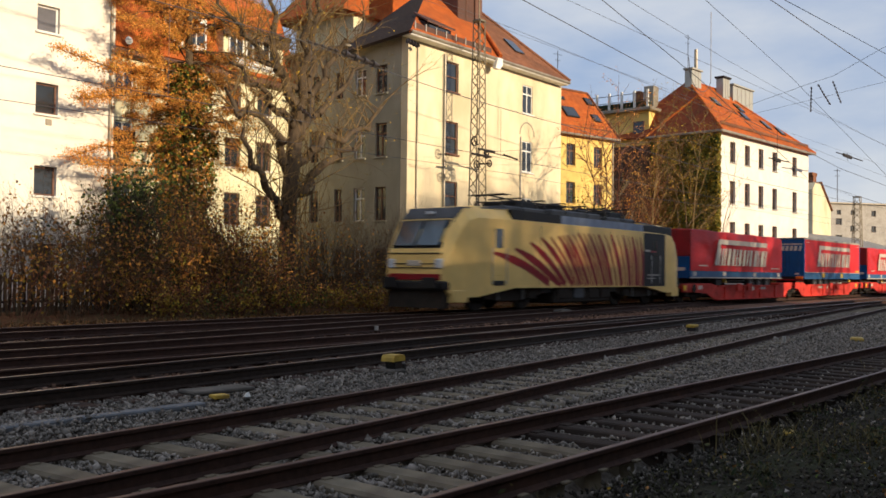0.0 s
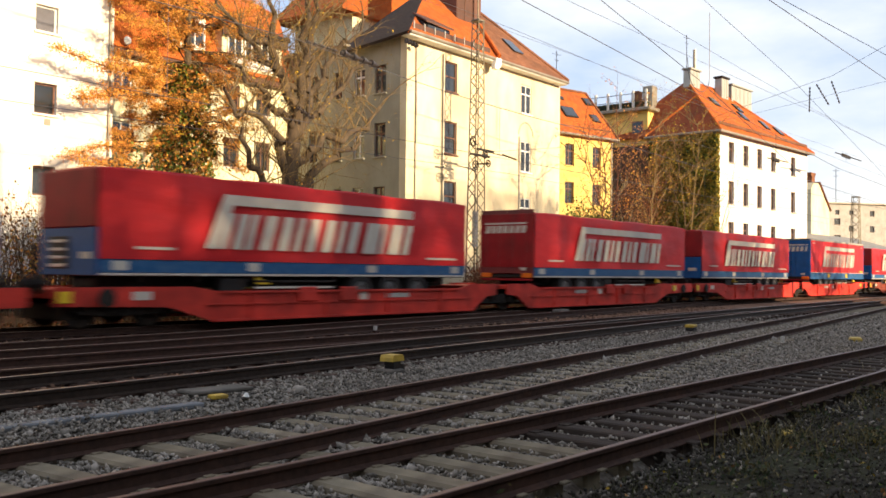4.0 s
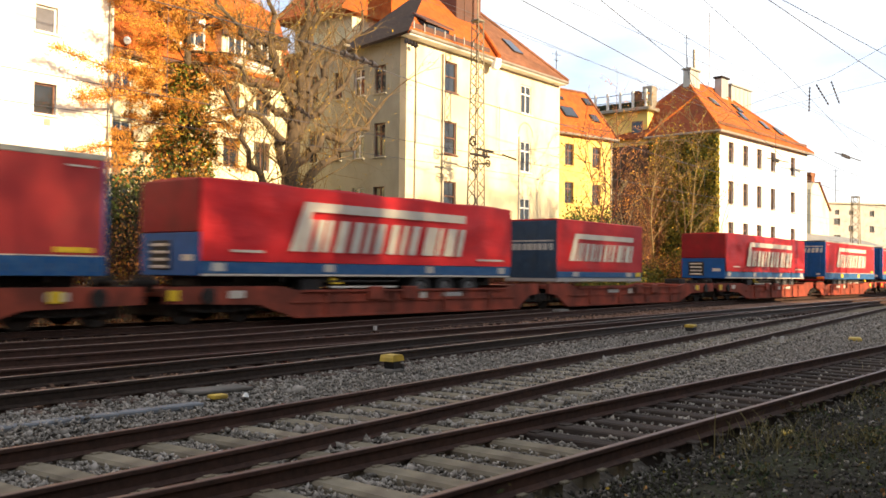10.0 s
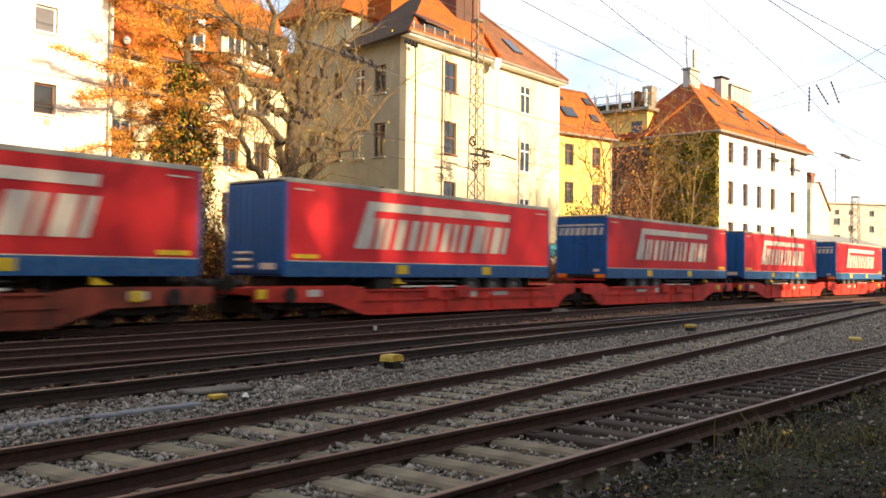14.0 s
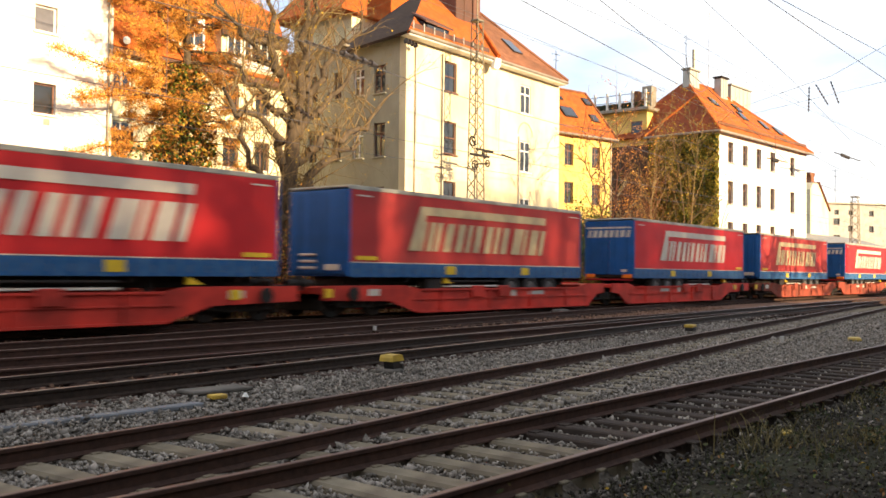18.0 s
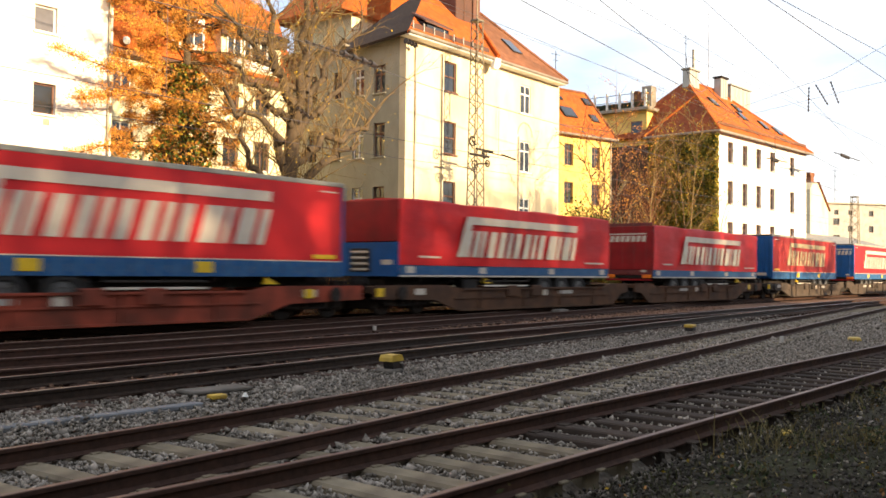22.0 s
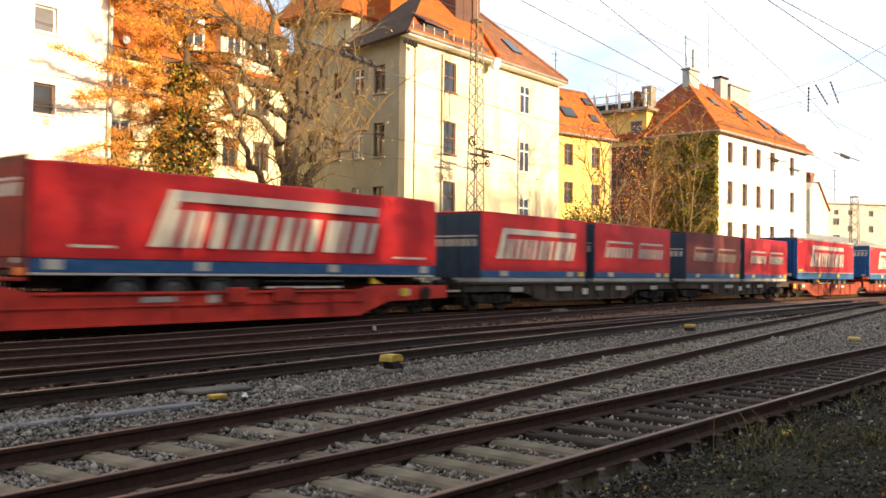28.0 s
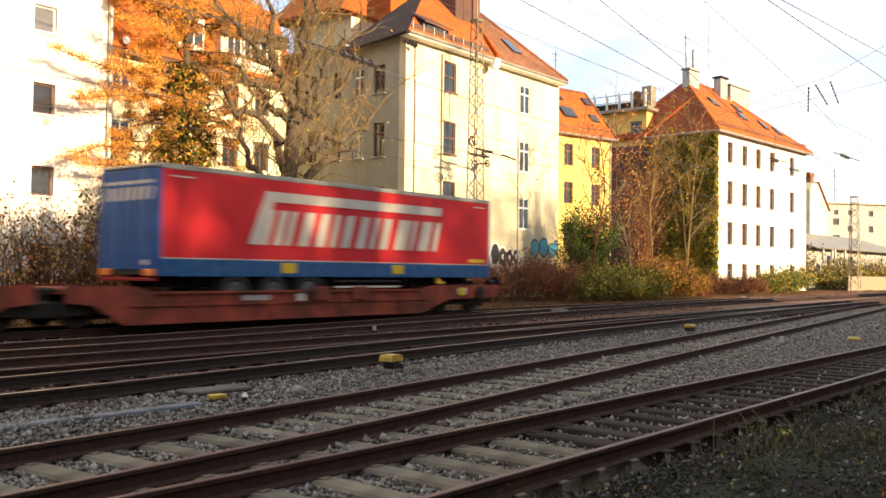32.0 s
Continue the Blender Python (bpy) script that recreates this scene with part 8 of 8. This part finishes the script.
def trackside():
    t = thing("point_lamp_box", "dark point box with a yellow cap on the ballast", "signal box", at=pose(10.88, 9.64, -0.20, 0, 0, 8))
    part("foot", MB().box(-0.24, 0.12, -0.16, 0.16, 0.0, 0.07, 0.02), "slab_grey", t)
    part("housing", MB().prism([(-0.07, 0.05), (0.15, 0.05), (0.10, 0.19), (-0.10, 0.19)], -0.09, 0.09), "steel_dark", t)
    part("cap", MB().prism([(-0.17, 0.19), (0.17, 0.19), (0.15, 0.26), (0.11, 0.29), (-0.13, 0.29), (-0.16, 0.25)], -0.12, 0.12), "dull_yellow", t, "yellow cap")
    part("leg", MB().box(0.13, 0.22, -0.10, -0.04, -0.02, 0.14, 0.015), "steel_dark", t)
    b = thing("point_box", "small yellow-topped point box beside the rail", "signal box", at=pose(24.7, 10.62, -0.18, 0, 0, 8))
    part("housing", MB().box(-0.17, 0.17, -0.12, 0.12, 0.0, 0.10, 0.02), "steel_dark", b)
    part("cap", MB().box(-0.19, 0.19, -0.13, 0.13, 0.10, 0.18, 0.02), "dull_yellow", b)
    for s, y, w in ((26.26, 6.64, 0.37), (10.29, 3.31, 0.12)):
        p = thing("marker_block", "low yellow marker block lying on the gravel", "marker", at=pose(s, y, -0.34, 0, 0, 15))
        part("block", MB().box(-w, w, -w * 0.45, w * 0.45, 0.0, w * 0.3, w * 0.1), "dull_yellow", p)
    for s, y in ((30.6, 18.45), (60.8, 22.5)):
        p = thing("cable_cover", "pale concrete cover stone beside the track", "cover stone", at=pose(s, y, -0.2, 0, 0, 10))
        part("stone", MB().box(-0.5, 0.5, -0.2, 0.2, 0.0, 0.22, 0.06), "slab_grey", p)
    pl = thing("cover_slab", "flat grey concrete cover slab", "slab", at=pose(7.45, 9.62, -0.17, 0, 0, -6))
    part("slab", MB().box(-0.45, 0.45, -0.20, 0.20, 0.0, 0.05, 0.015), "slab_grey", pl)
    pp = thing("yellow_plate", "flat yellow plate on the ballast", "marker", at=pose(7.08, 9.10, -0.17, 0, 0, -8))
    part("plate", MB().box(-0.10, 0.10, -0.08, 0.08, 0.0, 0.05, 0.008), "dull_yellow", pp)
    wr = thing("white_rag", "scrap of white plastic on the ballast", "litter", at=pose(7.42, 8.98, -0.17) @ Matrix.Scale(0.55, 4))
    part("scrap", MB().loft([[(0.08 * math.cos(a) * (1 + 0.4 * math.sin(3 * a)), 0.08 * math.sin(a), 0.0) for a in [k * 0.785 for k in range(8)]], [(0.03 * math.cos(a), 0.03 * math.sin(a), 0.09) for a in [k * 0.785 for k in range(8)]]], True), "white", wr)
    duct = thing("cable_duct", "grey plastic cable duct half buried in gravel", "duct")
    for k in range(9):
        part("duct_cover", MB().box(-6.0 + k * 1.42, -6.0 + k * 1.42 + 1.40, 8.93 + 0.03 * (k % 2), 9.10 + 0.03 * (k % 2), -0.235, -0.168, 0.015), "grey_cable", duct)
    for s, y, h in ((17.5, 16.1, 0.20), (23.12, 7.55, 0.24)):
        p = thing("marker_post", "short white marker post with rusty foot", "marker post", at=pose(s, y, -0.21 if y > 10 else -0.34))
        part("post", MB().box(-0.04, 0.04, -0.04, 0.04, 0.08, h, 0.01), "concrete", p)
        part("foot", MB().box(-0.05, 0.05, -0.05, 0.05, 0.0, 0.09, 0.01), "rail", p)


trackside()


def scatter_stones(name, label, n, region, mat, size, z, seed):  # z: a height, or how far over the ballast
    """Angular ballast stones as real geometry."""
    rng = np.random.default_rng(seed)
    pts = region(rng, n)
    n = len(pts)
    z = np.full((n, 1), z) if z < 0 else np.array([[bed_z(a, b) + z] for a, b in pts])
    base = np.array([[1, 0, 0], [-1, 0, 0], [0, 1, 0], [0, -1, 0], [0, 0, 1], [0, 0, -1]], float)
    tri = np.array([[0, 2, 4], [2, 1, 4], [1, 3, 4], [3, 0, 4], [2, 0, 5], [1, 2, 5], [3, 1, 5], [0, 3, 5]])
    q = rng.normal(size=(n, 4))
    q /= np.linalg.norm(q, axis=1, keepdims=True)
    w, x, y, zq = q.T
    rot = np.stack([np.stack([1 - 2 * (y * y + zq * zq), 2 * (x * y - w * zq), 2 * (x * zq + w * y)], 1),
                    np.stack([2 * (x * y + w * zq), 1 - 2 * (x * x + zq * zq), 2 * (y * zq - w * x)], 1),
                    np.stack([2 * (x * zq - w * y), 2 * (y * zq + w * x), 1 - 2 * (x * x + y * y)], 1)], 1)
    sc = size * np.exp(rng.normal(size=(n, 1, 1)) * 0.35)
    jit = base[None] * rng.uniform(0.55, 1.15, size=(n, 6, 1)) * np.array([1.25, 0.95, 0.75])
    v = np.einsum("nij,nkj->nki", rot, jit) * sc
    v += np.concatenate([pts, z + rng.uniform(-0.025, 0.03, size=(n, 1))], axis=1)[:, None, :]
    f = (np.arange(n) * 6)[:, None, None] + tri[None]
    ob = new(name, numpy_mesh(name, v.reshape(-1, 3), f.reshape(-1, 3), mat))
    return tagged(ob, label, "gravel", kind="stuff")


def stones_near(rng, n):
    """More stones close to the camera; none on the sleepers of the near tracks."""
    s = 2.0 + 30.0 * rng.uniform(0, 1, n) ** 1.6
    lo = np.array([y_side(a) - 0.85 for a in s])
    hi = np.array([y_mid(a) - 0.9 for a in s])
    y = lo + (hi - lo) * rng.uniform(0, 1, n)
    yn = np.array([y_near(a) for a in s])
    ys = np.array([y_side(a) for a in s])
    on = np.zeros(n, bool)
    for c, f, reach in ((yn, y_near, 1.31), (ys, y_side, 1.22)):
        g = np.array([(f(a + 0.1) - f(a - 0.1)) / 0.2 for a in s])
        u = (s + g * (y - c) + 2.0) / 0.6
        on |= (np.abs(y - c) < reach) & (np.abs(u - np.round(u)) * 0.6 < 0.145)
    for c in (yn, ys):
        for o in (-0.7525, 0.7525):
            on |= np.abs(y - c - o) < 0.10
    on &= rng.uniform(0, 1, n) > 0.05
    on |= (np.abs(y - ys) < 1.4) & (s > 6.5) & (y < ys + 0.75) & (rng.uniform(0, 1, n) < 0.6)
    return np.stack([s, y], 1)[~on]


def stones_rust(rng, n):
    s = 4.0 + 40.0 * rng.uniform(0, 1, n) ** 1.4
    lo = np.array([y_mid(a) - 0.6 for a in s])
    y = lo + (22.6 - lo) * rng.uniform(0, 1, n) ** 1.3
    return np.stack([s, y], 1)


def stones_edge(rng, n):
    s = rng.uniform(3, 24, n)
    y = np.array([y_side(a) for a in s]) - 0.9 - np.abs(rng.normal(size=n)) * 1.3
    return np.stack([s, y], 1)


def stones_far(rng, n):
    s = rng.uniform(27.0, 64.0, n)
    lo = np.array([y_side(a) - 0.85 for a in s])
    hi = np.array([y_mid(a) - 0.9 for a in s])
    y = lo + (hi - lo) * rng.uniform(0, 1, n)
    clear = np.abs(y - np.array([y_near(a) for a in s])) > 1.35
    clear &= np.abs(y - np.array([y_side(a) for a in s])) > 1.3
    return np.stack([s, y], 1)[clear]


scatter_stones("ballast_stones", "loose grey angular ballast stones", 120000, stones_near, "stone", 0.0215, 0.02, 1)
scatter_stones("ballast_stones", "loose grey ballast stones along the far stretch", 26000, stones_far, "stone", 0.036, 0.02, 19)
scatter_stones("rusty_stones", "loose rust-brown ballast stones", 22000, stones_rust, "stone_rust", 0.034, -0.21, 2)
def stones_strip(rng, n):
    s = 13.0 + 50.0 * rng.uniform(0, 1, n)
    return np.stack([s, 14.75 + 0.03 * np.maximum(0, s - 20) + rng.normal(size=n) * 0.26], 1)


scatter_stones("pale_gravel", "strip of fresh pale gravel between the tracks", 15000, stones_strip, "stone", 0.036, -0.20, 17)
def stones_crib(rng, n):
    s = 6.0 + 40.0 * rng.uniform(0, 1, n) ** 1.2
    y = np.array([y_near(a) for a in s]) + rng.uniform(-1.45, 1.45, n)
    u = (s + np.array([(y_near(a + 0.1) - y_near(a - 0.1)) / 0.2 for a in s]) * (y - np.array([y_near(a) for a in s])) + 2.0) / 0.6
    ph = np.abs(u - np.round(u)) * 0.6
    rel = np.abs(np.abs(y - np.array([y_near(a) for a in s])) - 0.7525)
    keep = (ph > 0.15) & (rel > 0.10)
    return np.stack([s, y], 1)[keep]


scatter_stones("crib_gravel", "grey gravel filling the gaps between the sleepers", 34000, stones_crib, "stone", 0.028, 0.06, 18)
scatter_stones("edge_stones", "scattered grey stones at the edge of the siding", 7000, stones_edge, "stone_dark", 0.022, -0.345, 3)
scatter_stones("verge_pebbles", "grey pebbles strewn over the earth by the siding", 1900, stones_edge, "stone", 0.017, -0.345, 23)


def grass_patch(name, label, n, region, mat, height, seed, z):
    rng = np.random.default_rng(seed)
    p = region(rng, n)
    n = len(p)
    h = height * (0.25 + rng.exponential(0.5, size=(n, 1)))
    a = rng.uniform(0, 6.283, n)
    w = np.stack([np.cos(a), np.sin(a), np.zeros(n)], 1) * 0.006
    lean = np.stack([rng.normal(size=n), rng.normal(size=n), np.zeros(n)], 1) * h * 0.55
    base = np.concatenate([p, np.full((n, 1), z)], 1)
    up = np.array([[0, 0, 1.0]]) * h
    v = np.stack([base - w, base + w, base + up * 0.6 + lean * 0.4 + w * 0.8, base + up * 0.6 + lean * 0.4 - w * 0.8, base + up + lean], 1)
    k = (np.arange(n) * 5)[:, None]
    f = np.concatenate([k + np.array([[0, 1, 2]]), k + np.array([[0, 2, 3]]), k + np.array([[3, 2, 4]])], 0)
    ob = new(name, numpy_mesh(name, v.reshape(-1, 3), f, mat))
    return tagged(ob, label, "grass", kind="stuff")


def verge(rng, n):
    s = 5 + 24 * rng.uniform(0, 1, n) ** 1.2
    y = np.array([y_side(a) for a in s]) - 1.0 - 3.2 * rng.uniform(0, 1, n) ** 0.9
    keep = np.array([noise.noise((a * 0.8, b * 0.8, 7.0)) for a, b in zip(s, y)]) + 0.02 * (s - 10) > rng.uniform(-0.2, 0.7, n)
    return np.stack([s, y], 1)[keep]


def tufts(rng, n):
    c = np.array([(8.55, 3.05), (8.8, 2.9), (18.4, 3.3), (20.5, 3.2), (22.5, 3.4), (16.8, 3.1), (19.5, 3.0), (24, 3.1), (9.4, 2.6), (12.4, 2.9), (14.2, 2.6)]) * 1.086
    k = rng.integers(0, len(c), n)
    return c[k] + rng.normal(size=(n, 2)) * np.array([0.30, 0.22]) * (1 + 0.12 * (c[k][:, :1] - 8))


def bank(rng, n):
    s = rng.uniform(10, 75, n)
    return np.stack([s, 23.2 + 1.6 * rng.uniform(0, 1, n)], 1)


grass_patch("verge_grass", "thin dark green and dry grass beside the siding", 14000, verge, "grass", 0.065, 4, -0.36)
grass_patch("dry_tufts", "tufts of dry yellowish grass by the rail", 1100, tufts, "grass_dry", 0.18, 5, -0.34)
def earth_strip(rng, n):
    s = 3.5 + 26 * rng.uniform(0, 1, n) ** 1.5
    return np.stack([s, np.array([y_side(a) for a in s]) - 0.95 - 4.0 * rng.uniform(0, 1, n)], 1)


scatter_stones("earth_clods", "dark clods and pebbles on the earth", 26000, earth_strip, "stone_dark", 0.017, -0.355, 13)
grass_patch("small_weeds", "low dark weeds on the earth", 16000, earth_strip, "grass", 0.038, 14, -0.355)
grass_patch("bank_grass", "withered grass and weeds along the bank", 9000, bank, "grass_dry", 0.22, 6, -0.22)


def fallen(rng, n, region, z, size, mats, label):
    p = region(rng, n)
    pts = np.concatenate([p, np.full((len(p), 1), z) + rng.uniform(0, 0.03, size=(len(p), 1))], 1)
    k = rng.integers(0, len(mats), len(p))
    for i, m in enumerate(mats):
        me = leaves_mesh("fallen_leaves", pts[k == i], size, m, rng, droop=0.0, narrow=0.7)
        tagged(new("fallen_leaves", me), label, "foliage", kind="stuff")


fallen(np.random.default_rng(9), 900, earth_strip, -0.345, 0.042, ["leaf_yellow", "leaf_brown", "leaf_green", "leaf_brown"], "scattered fallen leaves and weeds on the earth")
fallen(np.random.default_rng(10), 9000, lambda r, n: np.stack([r.uniform(8, 70, n), 22.9 + 2.6 * r.uniform(0, 1, n)], 1), -0.16, 0.10, ["leaf_brown", "litter"], "fallen brown leaves on the bank")


def weed_clumps(seed, n, label, mats, size):
    """Low leafy weeds in small domes on the earth."""
    rng = np.random.default_rng(seed)
    c = earth_strip(rng, n)
    rad = rng.uniform(0.05, 0.22, n)
    pts = []
    for (s, y), r in zip(c, rad):
        k = int(30 + 900 * r * r * 4)
        d = rng.normal(size=(k, 3)) * np.array([r, r, r * 0.45])
        d[:, 2] = np.abs(d[:, 2])
        pts.append(d + np.array([s, y, -0.355]))
    pts = np.concatenate(pts)
    k = rng.integers(0, len(mats), len(pts))
    for i, m in enumerate(mats):
        tagged(new("weeds", leaves_mesh("weeds", pts[k == i], size, m, rng, droop=-0.4, narrow=0.45)), label, "weeds", kind="stuff")


weed_clumps(31, 170, "low dark green weeds on the stony earth", ["grass", "grass_dry", "leaf_dark"], 0.055)
# ---- tracks with their sleepers ----


def near_sleepers(s):
    return ("sleeper", -1.22 if s < 9 else -1.3, 1.3, -0.150, 0.13)


def side_sleepers(s):
    if s < 7.9:
        return ("sleeper", -0.78, 0.98, -0.150, 0.13)
    return ("sleeper_wood", -0.80, 1.0 if s < 9 else 1.25, -0.155, 0.125)


def dark_sleepers(s):
    return ("sleeper_dark", -1.3, 1.3, -0.165, 0.13)


track("track", y_near, "rusty rails on pale concrete sleepers", -2.0, 62.0, near_sleepers, drop=DROP)
track("track", y_side, "rusty siding on concrete and old wooden sleepers", -2.0, 40.0, side_sleepers, drop=DROP)
track("track", y_mid, "dark rails on brown sleepers", 2.0, 70.0, dark_sleepers, "rail_bright", rail_mat="rail_black")
track("track", y_old, "old brown rails in rusty ballast", 4.0, 40.0, dark_sleepers, "rail_head", drop=-0.008)
track("track", y_lead, "brown rails of a lead joining the main track", 5.0, 50.0, dark_sleepers, "rail_bright")
track("track", y_main, "main track with brown sleepers", 6.0, 100.0, dark_sleepers, "rail_bright")

motions()
